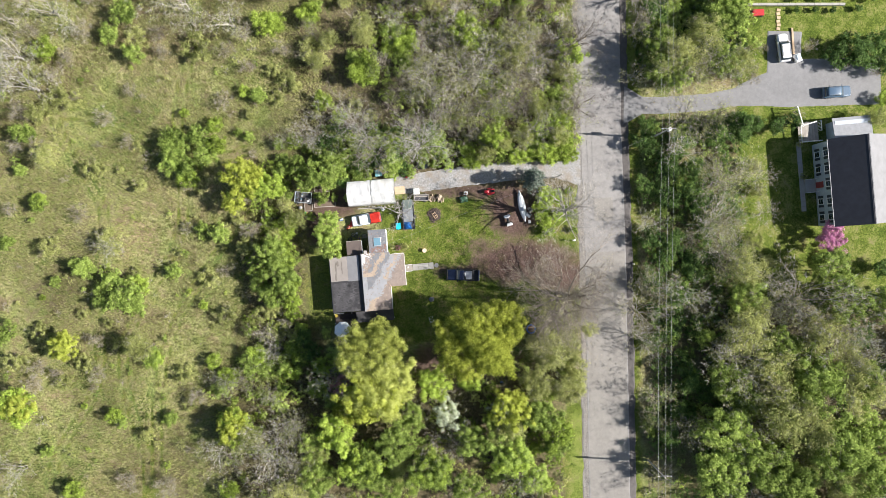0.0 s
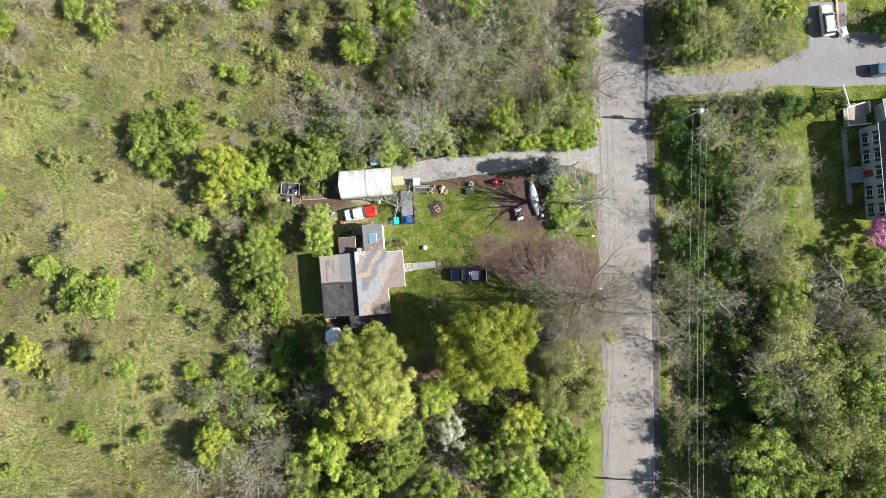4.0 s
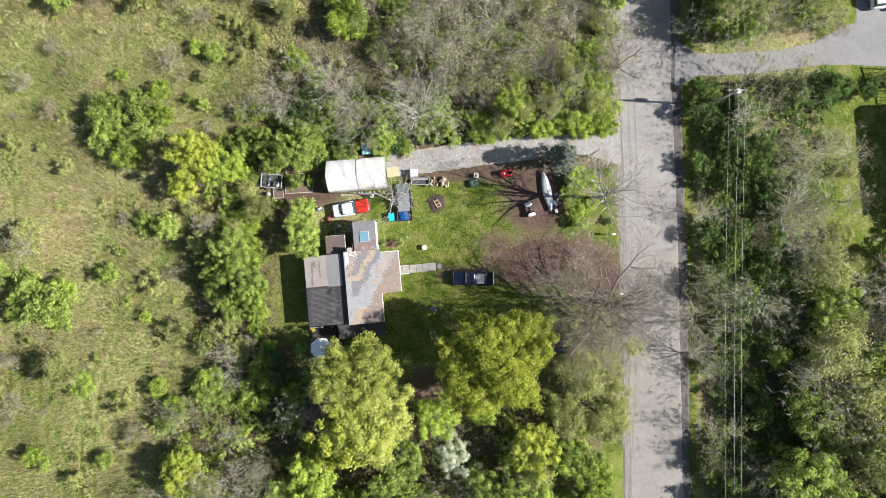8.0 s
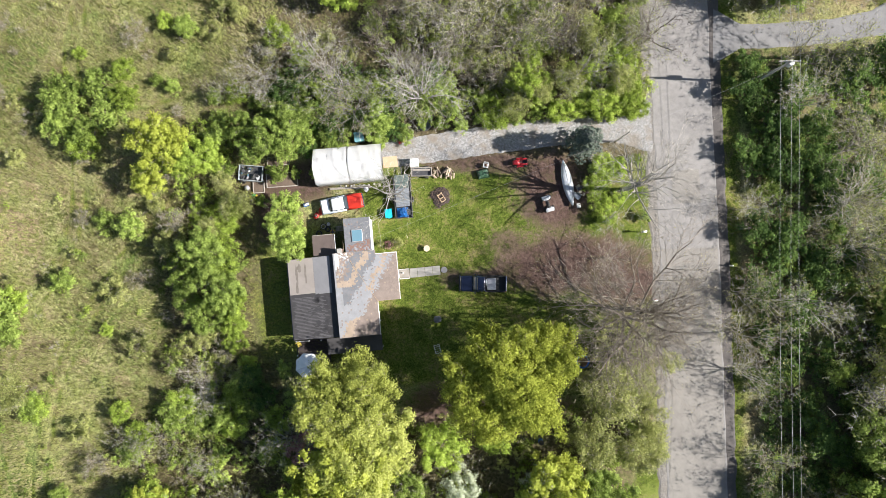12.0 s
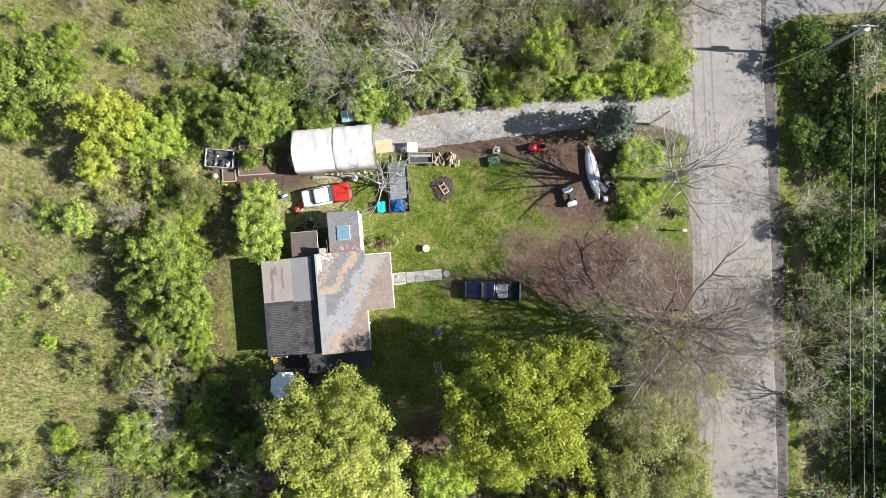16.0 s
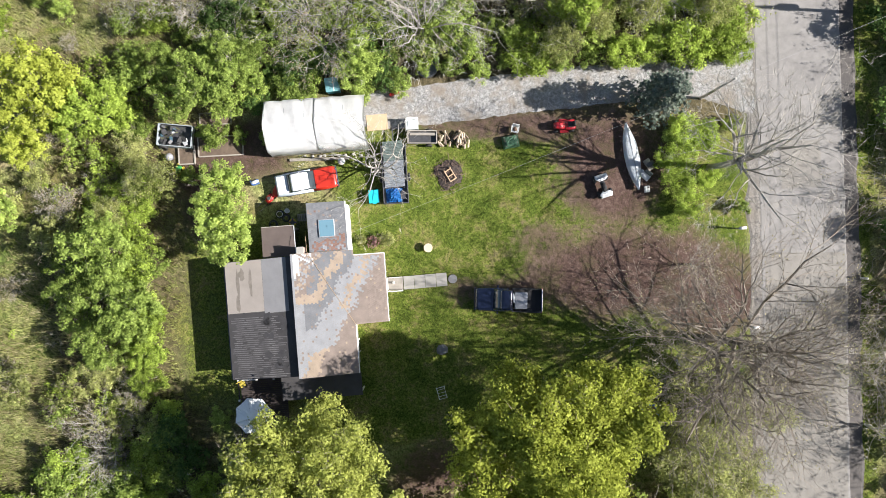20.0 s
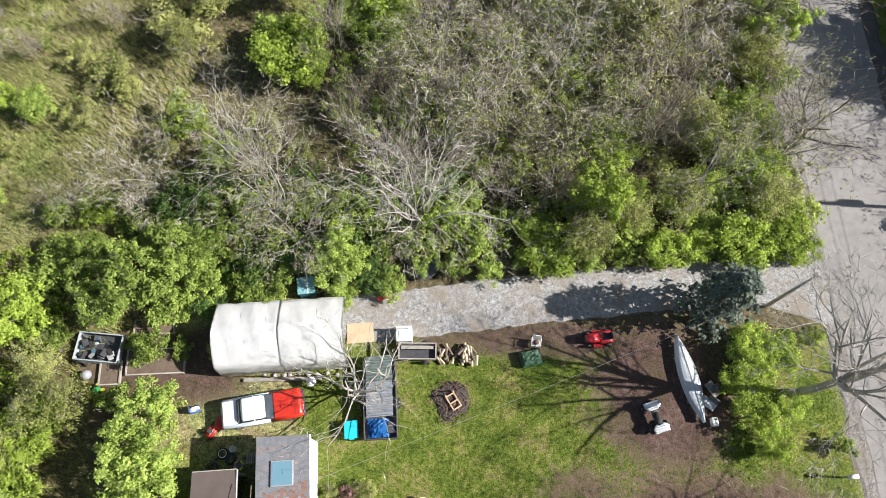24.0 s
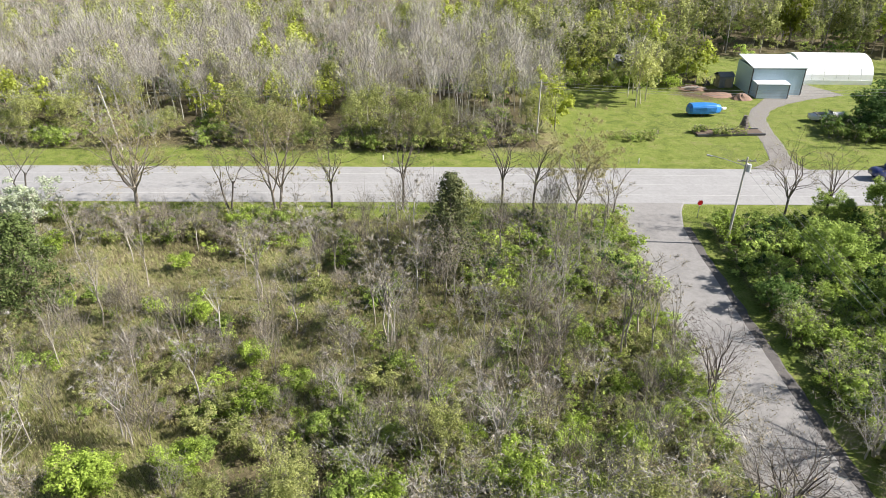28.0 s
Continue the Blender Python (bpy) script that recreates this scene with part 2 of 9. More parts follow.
def ground_masks(x, y):
    w = 1.2 * fbm(x, y, 1.3) + 0.6 * fbm(x, y, 0.5, 2.0)
    xx, yy = x + w * 0.5, y + 0.5 * fbm(x, y, 1.1, 4.0)
    up = np.maximum
    lawn = soft_box(xx, yy, -9, 23, -15, 9.0, 0.9)
    lawn = up(lawn, soft_box(xx, yy, -21.4, -9, -13, 3.0, 1.6) * 0.62)
    lawn = up(lawn, soft_box(xx, yy, 49, 90, -9, 45, 0.8) * 1.0)
    lawn = up(lawn, soft_box(xx, yy, -200, 45, 99, 107.5, 1.2) * 0.66)
    lawn = up(lawn, soft_box(xx, yy, 18, 125, 99, 178, 2.0) * 0.62)
    lawn = up(lawn, soft_box(xx, yy, -200, 24, 81.6, 88.5, 0.8))
    lawn = up(lawn, soft_box(xx, yy, 30, 200, 81.5, 88.5, 0.8))
    lawn = up(lawn, soft_box(xx, yy, 30, 33.2, -120, 88, 0.8) * 0.8)
    lawn = up(lawn, soft_box(xx, yy, 20.5, 25.0, 14, 88, 0.7) * 0.75)
    lawn = up(lawn, soft_box(xx, yy, 20.5, 25.5, -60, -24, 0.7) * 0.8)
    dirt = up(blob(xx, yy, 14.5, -1.8, 8.5, 3.4), blob(xx, yy, 12.5, 6.5, 4.2, 4.6))
    dirt = up(dirt, blob(xx, yy, 20, -4, 4.5, 2.5))
    dirt = up(dirt, 0.62 * blob(xx, yy, 8.0, 0.5, 3.4, 1.6))
    dirt = up(dirt, 0.8 * blob(xx, yy, 6.0, 9.6, 10.0, 1.2))
    dirt = up(dirt, 0.9 * blob(xx, yy, -17.0, 7.6, 5.0, 2.4))
    dirt = up(dirt, 0.9 * blob(xx, yy, -19.6, 4.6, 1.6, 3.4))
    dirt = up(dirt, 0.8 * blob(xx, yy, 5.0, -3.2, 5.5, 1.0))
    dirt = up(dirt, 0.9 * blob(xx, yy, 4.0, -17.5, 9.0, 2.6))
    dirt = up(dirt, 0.62 * blob(xx, yy, 53.0, 143.0, 6, 5))
    litter = soft_box(xx, yy, -24, 22, 14.5, 42, 3.0) * 0.8
    litter = up(litter, soft_box(xx, yy, -10, 23, 9.5, 16, 0.8))
    litter = up(litter, soft_box(xx, yy, -36, 22, -120, -17, 3.0) * 0.8)
    litter = up(litter, soft_box(xx, yy, 33, 50, -120, 24, 2.0) * 0.5)
    litter = up(litter, soft_box(xx, yy, 44, 200, -120, -8, 3.0) * 0.8)
    litter = up(litter, soft_box(xx, yy, -32, -18, -20, 16, 2.0) * 0.7)
    litter = up(litter, soft_box(xx, yy, -200, 16, 108.5, 400, 3.0) * 0.9)
    litter = up(litter, soft_box(xx, yy, 16, 200, 178, 400, 3.0) * 0.9)
    litter = up(litter, (x < -24) * (y < 46) * np.clip(0.16 + 0.6 * fbm(x, y, 6.5, 3.0), 0, 0.55))
    litter = up(litter, soft_box(xx, yy, 34, 200, 26, 80, 3.0) * 0.6)
    litter = up(litter, soft_box(xx, yy, -90, 22, 40, 84, 6.0) * (0.42 + 0.4 * fbm(x, y, 5.0, 1.0)))
    # winding trodden tracks through the long grass
    for line in (-44 + 5.0 * np.sin(y / 17.0) + 2.0 * np.sin(y / 6.0 + 1), -57 + 4.0 * np.sin(y / 12.0 + 2) + 1.5 * np.sin(y / 4.5), -35 + 0.35 * y + 3.0 * np.sin(y / 9.0)):
        for dx in (-0.75, 0.75):
            lawn = up(lawn, 0.74 * np.clip(1.3 - np.abs(x - line - dx) / 0.4, 0, 1) * (x < -29))
    line = 24 + 8 * np.sin(x / 21.0) + 1.5 * np.sin(x / 5.0)
    for dy in (-0.75, 0.75):
        lawn = up(lawn, 0.74 * np.clip(1.3 - np.abs(y - line - dy) / 0.4, 0, 1) * (x < -29))
    return lawn, dirt, litter


def verge_mask(x, y):
    """Bright grass along the roads and on the lawns beyond the main road; sunlight through the blades is part of the
    colour.
    """
    yy, xx = y + 0.4 * fbm(x, y, 1.1, 4.0), x + 0.4 * fbm(x, y, 1.4, 6.0)
    v = soft_box(xx, yy, -200, 45, 99, 107.5, 1.0)
    for x0, x1, y0, y1 in ((18, 125, 99, 178), (30, 200, 81.5, 88.5), (-200, 24, 81.8, 88.5), (30.3, 32.6, 27, 88), (49.5, 90, -8, 45), (21.5, 24.5, -60, -26)):
        v = np.maximum(v, soft_box(xx, yy, x0, x1, y0, y1, 0.8) * (0.42 if x0 == 49.5 else 1.0))
    return v * (0.75 + 0.25 * fbm(x, y, 4.0, 2.0))


def ground_height(x, y):
    return 0.05 * fbm(x, y, 6.0, 3.0) + 0.02 * fbm(x, y, 1.5, 1.0) - 0.05


def ground_mat():
    m, nt, b = nodes_of("ground_grass_and_soil")
    co = world_pos(nt)
    at = {}
    for k in ("lawn", "dirt", "litter", "verge"):
        a = nt.nodes.new("ShaderNodeAttribute")
        a.attribute_name = k
        at[k] = a.outputs["Fac"]
    wide, mid, fine, grain = (noise_tex(nt, co, s, d) for s, d in ((0.05, 4), (0.45, 5), (3.0, 5), (14.0, 3)))
    field = ramp(nt, maths(nt, "ADD", maths(nt, "MULTIPLY", wide, 0.55), maths(nt, "MULTIPLY", mid, 0.45)),
                 (0.40, (0.125, 0.165, 0.048)), (0.47, (0.215, 0.240, 0.088)), (0.54, (0.285, 0.275, 0.132)), (0.61, (0.310, 0.245, 0.150)))
    field = mix(nt, 0.8, field, ramp(nt, fine, (0.32, (0.22, 0.23, 0.18)), (0.66, (1.55, 1.52, 1.45))), "MULTIPLY")
    lawn = ramp(nt, maths(nt, "ADD", maths(nt, "MULTIPLY", mid, 0.6), maths(nt, "MULTIPLY", fine, 0.4)),
                (0.36, (0.052, 0.084, 0.013)), (0.5, (0.108, 0.142, 0.026)), (0.62, (0.205, 0.195, 0.066)))
    blades = noise_tex(nt, co, 7.0, 4, 0.7)
    lawn = mix(nt, 0.85, lawn, ramp(nt, blades, (0.36, (0.42, 0.45, 0.35)), (0.64, (1.6, 1.55, 1.5))), "MULTIPLY")
    field = mix(nt, 0.6, field, ramp(nt, blades, (0.36, (0.42, 0.42, 0.40)), (0.64, (1.5, 1.5, 1.5))), "MULTIPLY")
    soil = ramp(nt, maths(nt, "ADD", maths(nt, "MULTIPLY", mid, 0.5), maths(nt, "MULTIPLY", fine, 0.5)),
                (0.3, (0.040, 0.025, 0.022)), (0.5, (0.097, 0.062, 0.052)), (0.7, (0.19, 0.135, 0.11)))
    leaf = ramp(nt, fine, (0.3, (0.05, 0.044, 0.024)), (0.5, (0.12, 0.10, 0.056)), (0.7, (0.225, 0.185, 0.11)))

    def cover(key, base, top, width=0.30, shift=0.0):
        n = maths(nt, "ADD", maths(nt, "MULTIPLY", maths(nt, "SUBTRACT", fine, 0.5), 1.2), maths(nt, "MULTIPLY", maths(nt, "SUBTRACT", mid, 0.5), 1.5))
        v = maths(nt, "ADD", maths(nt, "ADD", at[key], shift), n)
        r = ramp(nt, v, (0.5 - width / 2, (0, 0, 0)), (0.5 + width / 2, (1, 1, 1)))
        return mix(nt, r, base, top)

    col = cover("litter", field, leaf, 0.5)
    col = cover("lawn", col, lawn)
    # verge colour, raised above the lawn's to paint in the sunlit glow
    bright_grass = ramp(nt, maths(nt, "ADD", maths(nt, "MULTIPLY", mid, 0.6), maths(nt, "MULTIPLY", blades, 0.4)), (0.34, (0.105, 0.135, 0.028)), (0.5, (0.180, 0.222, 0.048)), (0.66, (0.275, 0.280, 0.095)))
    col = cover("verge", col, bright_grass, 0.4)
    col = cover("dirt", col, ramp(nt, fine, (0.3, (0.085, 0.08, 0.034)), (0.7, (0.205, 0.175, 0.095))), 0.6, 0.12)
    col = cover("dirt", col, soil, 0.75, -0.12)
    col = mix(nt, 0.55, col, ramp(nt, grain, (0.32, (0.35, 0.35, 0.35)), (0.68, (1.45, 1.45, 1.45))), "MULTIPLY")
    nt.links.new(col, b.inputs["Base Color"])
    b.inputs["Roughness"].default_value = 0.95
    b.inputs["Specular IOR Level"].default_value = 0.1
    bump(nt, b, maths(nt, "ADD", maths(nt, "MULTIPLY", fine, 0.7), maths(nt, "MULTIPLY", grain, 0.3)), 0.7, 0.12)
    return m


def axis(lo, hi, step, far_lo, far_hi):
    a = list(np.arange(lo, hi + 1e-6, step))
    d = step
    while a[0] > far_lo:
        d *= 1.5
        a.insert(0, a[0] - d)
    d = step
    while a[-1] < far_hi:
        d *= 1.5
        a.append(a[-1] + d)
    return np.array(a)


def build_ground():
    xs, ys = axis(-78, 84, 0.75, -2500, 2500), axis(-52, 156, 0.75, -2500, 3000)
    X, Y = np.meshgrid(xs, ys)
    Z = ground_height(X, Y)
    Z[(np.abs(X) > 300) | (np.abs(Y) > 400)] = -0.05
    nx, ny = len(xs), len(ys)
    verts = np.stack([X, Y, Z], -1).reshape(-1, 3)
    i = np.arange(nx * ny).reshape(ny, nx)
    faces = np.stack([i[:-1, :-1], i[:-1, 1:], i[1:, 1:], i[1:, :-1]], -1).reshape(-1, 4)
    me = bpy.data.meshes.new("ground")
    me.from_pydata(verts.tolist(), [], faces.tolist())
    me.materials.append(ground_mat())
    me.shade_smooth()
    for key, v in zip(("lawn", "dirt", "litter", "verge"), (*ground_masks(X.ravel(), Y.ravel()), verge_mask(X.ravel(), Y.ravel()))):
        me.attributes.new(key, "FLOAT", "POINT").data.foreach_set("value", np.ascontiguousarray(v, dtype=np.float32))
    tagged(new("ground", me), "rough grassland with mown lawn, bare soil and leaf litter", "ground", kind="structure")


build_ground()


def asphalt_mat(name, base, dark, cracks=0.1):
    m, nt, b = nodes_of(name)
    co = world_pos(nt)
    wide, mid, fine = noise_tex(nt, co, 0.25, 4), noise_tex(nt, co, 1.6, 5), noise_tex(nt, co, 30.0, 2)
    col = ramp(nt, maths(nt, "ADD", maths(nt, "MULTIPLY", wide, 0.5), maths(nt, "MULTIPLY", mid, 0.5)), (0.32, dark), (0.55, base), (0.75, tuple(c * 1.12 for c in base)))
    col = mix(nt, 0.5, col, ramp(nt, fine, (0.3, (0.7, 0.7, 0.7)), (0.7, (1.25, 1.25, 1.25))), "MULTIPLY")
    vor = add(nt, "TexVoronoi", Scale=0.28)
    vor.feature = "DISTANCE_TO_EDGE"
    warp = nt.nodes.new("ShaderNodeVectorMath")
    warp.operation = "ADD"
    nz = add(nt, "TexNoise", Scale=1.2, Detail=4.0)
    nt.links.new(co, nz.inputs["Vector"])
    nt.links.new(co, warp.inputs[0])
    nt.links.new(nz.outputs["Color"], warp.inputs[1])
    nt.links.new(warp.outputs[0], vor.inputs["Vector"])
    crack = ramp(nt, vor.outputs["Distance"], (0.0, (1, 1, 1)), (0.012, (0, 0, 0)))
    col = mix(nt, maths(nt, "MULTIPLY", crack, cracks), col, tuple(c * 0.35 for c in dark))
    nt.links.new(col, b.inputs["Base Color"])
    b.inputs["Roughness"].default_value = 0.88
    b.inputs["Specular IOR Level"].default_value = 0.3
    bump(nt, b, fine, 0.35, 0.01)
    return m


def gravel_mat(name, dark, light, soil):
    """Stones of mixed grey, thin patches where soil and dead leaves show, and trodden paler runs."""
    m, nt, b = nodes_of(name)
    co = world_pos(nt)
    vor = add(nt, "TexVoronoi", Scale=26.0)
    nt.links.new(co, vor.inputs["Vector"])
    bw = nt.nodes.new("ShaderNodeRGBToBW")
    nt.links.new(vor.outputs["Color"], bw.inputs[0])
    stones = ramp(nt, bw.outputs[0], (0.2, dark), (0.8, light))
    lumps_of = noise_tex(nt, co, 4.5, 4, 0.7)
    stones = mix(nt, 0.9, stones, ramp(nt, lumps_of, (0.34, (0.55, 0.54, 0.53)), (0.66, (1.38, 1.38, 1.36))), "MULTIPLY")
    patch = noise_tex(nt, co, 0.55, 6, 0.7)
    col = mix(nt, ramp(nt, patch, (0.46, (0, 0, 0)), (0.64, (0.85, 0.85, 0.85))), stones, soil)
    crumbs = noise_tex(nt, co, 9.0, 3, 0.7)
    col = mix(nt, ramp(nt, crumbs, (0.60, (0, 0, 0)), (0.70, (0.8, 0.8, 0.8))), col, tuple(c * 0.45 for c in soil))
    nt.links.new(col, b.inputs["Base Color"])
    b.inputs["Roughness"].default_value = 0.95
    bump(nt, b, maths(nt, "ADD", maths(nt, "MULTIPLY", vor.outputs["Distance"], 0.5), lumps_of), 0.6, 0.04)
    return m


ASPHALT = asphalt_mat("asphalt_light_worn", (0.275, 0.262, 0.248), (0.20, 0.19, 0.18))
ASPHALT_MAIN = asphalt_mat("asphalt_main_road", (0.34, 0.332, 0.322), (0.28, 0.272, 0.262), 0.1)
ASPHALT_DARK = asphalt_mat("asphalt_shoulder", (0.13, 0.118, 0.11), (0.085, 0.078, 0.074), 0.2)
DRIVE_GREY = asphalt_mat("asphalt_drive", (0.225, 0.222, 0.221), (0.18, 0.178, 0.177), 0.1)
GRAVEL = gravel_mat("gravel_grey", (0.17, 0.17, 0.172), (0.44, 0.435, 0.425), (0.25, 0.21, 0.165))
GRAVEL_FARM = gravel_mat("gravel_farm", (0.13, 0.12, 0.11), (0.33, 0.31, 0.285), (0.22, 0.195, 0.165))
PAINT_WHITE = surface("road_paint", (0.44, 0.43, 0.41), 0.25, 0.8, scale=2.0)


def strip(name, line, left, right, z, mat, label, category, rough_edge=0.0, step=1.0, thick=0.06, seed=1):
    """A paved strip along a line of points; left and right are distances from the line, which may change along it."""
    rng = random.Random(seed)
    pts = [Vector((*p, 0)) for p in line]
    out = []
    for a, b in zip(pts, pts[1:]):
        n = max(1, int((b - a).length / step))
        out += [a.lerp(b, i / n) for i in range(n)]
    out.append(pts[-1])
    lens = [0.0]
    for a, b in zip(out, out[1:]):
        lens.append(lens[-1] + (b - a).length)
    val = lambda f, s: f(s) if callable(f) else f
    bm = bmesh.new()
    rows = []
    for i, p in enumerate(out):
        d = (out[min(i + 1, len(out) - 1)] - out[max(i - 1, 0)]).normalized()
        nrm = Vector((-d.y, d.x, 0))
        el = val(left, lens[i]) + rough_edge * (rng.random() - 0.5)
        er = val(right, lens[i]) + rough_edge * (rng.random() - 0.5)
        fall = 0.22 if thick >= 0.05 else 0.0
        rows.append([bm.verts.new(p + nrm * (el + fall) + Vector((0, 0, z - thick))), bm.verts.new(p + nrm * el + Vector((0, 0, z))),
                     bm.verts.new(p - nrm * er + Vector((0, 0, z))), bm.verts.new(p - nrm * (er + fall) + Vector((0, 0, z - thick)))])
    for u, v in zip(rows, rows[1:]):
        for j in range(3):
            bm.faces.new((u[j], u[j + 1], v[j + 1], v[j]))
    bm.normal_update()
    bm.faces.ensure_lookup_table()
    if bm.faces[1].normal.z < 0:
        bmesh.ops.reverse_faces(bm, faces=bm.faces[:])
    me = bpy.data.meshes.new(name)
    bm.to_mesh(me)
    bm.free()
    me.materials.append(mat)
    return tagged(new(name, me), label, category, kind="structure")


LANE = [(28.9, -140), (27.95, -40), (27.35, 0), (26.65, 20), (26.4, 40), (26.3, 60), (26.5, 88.2)]
PATCH = asphalt_mat("asphalt_tan_overlay", (0.26, 0.244, 0.219), (0.205, 0.19, 0.172), 0.15)
flare = lambda s: 3.25 + max(0.0, (s - 217) / 12) ** 2 * 3.0
strip("road", LANE, flare, flare, 0.025, ASPHALT, "pale worn asphalt lane with cracks and patches", "road", 0.12)
strip("road_shoulder", [(p[0] + 3.65, p[1]) for p in LANE[:-1]] + [(30.1, 80)], 0.48, 0.55, 0.008, ASPHALT_DARK, "dark asphalt shoulder strip beside the lane", "road shoulder", 0.25, seed=2)
strip("road_edge", [(p[0] - 3.5, p[1]) for p in LANE[:-1]] + [(23.0, 80)], 0.6, 0.5, 0.006, GRAVEL_FARM, "gravelly edge of the lane", "road shoulder", 0.35, seed=3)
strip("road_overlay", [(27.39, -0.2), (27.95, -40), (28.5, -96)], 3.1, 3.1, 0.031, PATCH, "tan overlay on the southern part of the lane", "road", 0.06, seed=9, thick=0.01)
strip("road_overlay", [(27.2, 4.8), (27.05, 8.5)], 1.6, 1.5, 0.031, PATCH, "small patch in the lane", "road", 0.05, seed=10, thick=0.01)
strip("main_road", [(-420, 88.6), (-60, 92.9), (0, 93.6), (30, 93.75), (62, 93.8), (420, 92.0)], 6.35, 6.35, 0.03, ASPHALT_MAIN, "wide pale asphalt main road with paved shoulders", "road", 0.08, step=4, seed=4)
for dy, w in ((3.65, 0.06), (-3.65, 0.06), (0.1, 0.04)):
    strip("road_line", [(-300, 90.1 + dy), (-60, 92.9 + dy), (0, 93.6 + dy), (30, 93.75 + dy), (62, 93.8 + dy), (300, 92.6 + dy)], w, w, 0.034, PAINT_WHITE,
          "worn painted line along the main road", "road marking", 0.02, step=6, thick=0.004)
wide = lambda s: 1.35 + 0.05 * math.sin(s * 0.9) + 0.03 * math.sin(s * 2.3 + 1) - 0.5 * max(0, 1 - s / 2.0) + max(0, s - 26.5) * 0.35
strip("driveway", [(-7.0, 10.7), (-2, 11.2), (4, 12.0), (12, 12.9), (18, 13.2), (23.4, 13.4)], wide, wide, 0.012, GRAVEL, "grey gravel driveway with leaf litter", "driveway", 0.12, 0.3, 0.05, 5)
strip("paved_driveway", [(30.4, 23.4), (36, 23.3), (44, 23.8), (52, 25.4), (58, 26.2), (72, 26.6)], lambda s: 1.15 + 3.1 * min(1, max(0, (s - 18) / 11)) + 1.8 * max(0, 1 - s / 3),
      lambda s: 1.15 + 1.8 * min(1, max(0, (s - 17) / 10)) + 1.8 * max(0, 1 - s / 3), 0.02, DRIVE_GREY, "smooth grey driveway widening into a parking apron", "driveway", 0.1, 0.5, 0.05, 6)
strip("paved_apron", [(55.6, 28), (55.8, 35.2)], 1.9, 3.2, 0.016, DRIVE_GREY, "grey parking apron in front of the garden", "driveway", 0.1, 0.5, 0.05, 7)
strip("farm_driveway", [(51.6, 99.6), (53.2, 106), (54.6, 112), (55.7, 119), (57.2, 125.5), (60.5, 131.7), (65.9, 137.4), (72.1, 142), (80, 146)], lambda s: 1.5 + 3.5 * max(0, 1 - s / 5) ** 1.5 + max(0, (s - 36) * 0.16), lambda s: 1.5 + 3.5 * max(0, 1 - s / 5) ** 1.5 + max(0, (s - 36) * 0.12),
      0.012, GRAVEL_FARM, "brown gravel track to the sheds", "driveway", 0.2, 1.0, 0.05, 8)

# ---------- plants ----------
def tubes(segs):
    """Vertices and faces of tapered twigs from (start, end, start radius, end radius)."""
    V, F = [], []
    for a, b, ra, rb in segs:
        d = b - a
        u = d.cross(Vector((0.3, 0.5, 0.81))).normalized()
        w = d.cross(u).normalized()
        sides = 7 if ra > 0.09 else (5 if ra > 0.045 else 3)
        i = len(V)
        for p, r in ((a, ra), (b, rb)):
            for k in range(sides):
                t = 2 * math.pi * k / sides
                V.append(p + r * (math.cos(t) * u + math.sin(t) * w))
        for k in range(sides):
            F.append((i + k, i + (k + 1) % sides, i + sides + (k + 1) % sides, i + sides + k))
    return V, F


def grow(rng, height, spread, stems=1, forks=3, levels=3, r0=0.09, lift=0.5, first=0.25, wig=0.25, thin=0.62):
    """A branching skeleton: list of segments and list of tips."""
    segs, tips = [], []

    def go(p, d, length, r, level):
        n = 2 if level < levels else 1
        for _ in range(n):
            d = (d + Vector((rng.gauss(0, wig), rng.gauss(0, wig), rng.gauss(0, wig) * 0.5)) * 0.5).normalized()
            q = p + d * (length / n)
            segs.append((p, q, r, r * 0.78))
            p, r = q, r * 0.78
            if level < levels and rng.random() < 0.55:
                side(p, d, length, r, level)
        if level < levels:
            for _ in range(forks):
                side(p, d, length, r, level)
        else:
            tips.append(p)

    def side(p, d, length, r, level):
        a = rng.random() * 2 * math.pi
        out = Vector((math.cos(a), math.sin(a), 0)) * spread
        e = (d * 0.55 + out + Vector((0, 0, lift))).normalized()
        go(p, e, length * rng.uniform(0.5, 0.8), r * thin, level + 1)

    for s in range(stems):
        a = 2 * math.pi * (s + rng.random() * 0.6) / stems
        tilt = 0.0 if stems == 1 else rng.uniform(0.25, 0.6) * spread
        base = Vector((math.cos(a) * 0.1 * (stems > 1), math.sin(a) * 0.1 * (stems > 1), -0.15))
        go(base, Vector((math.cos(a) * tilt, math.sin(a) * tilt, 1)).normalized(), height * (first + 0.15 * rng.random()), r0 * rng.uniform(0.8, 1.1), 0)
    return segs, tips


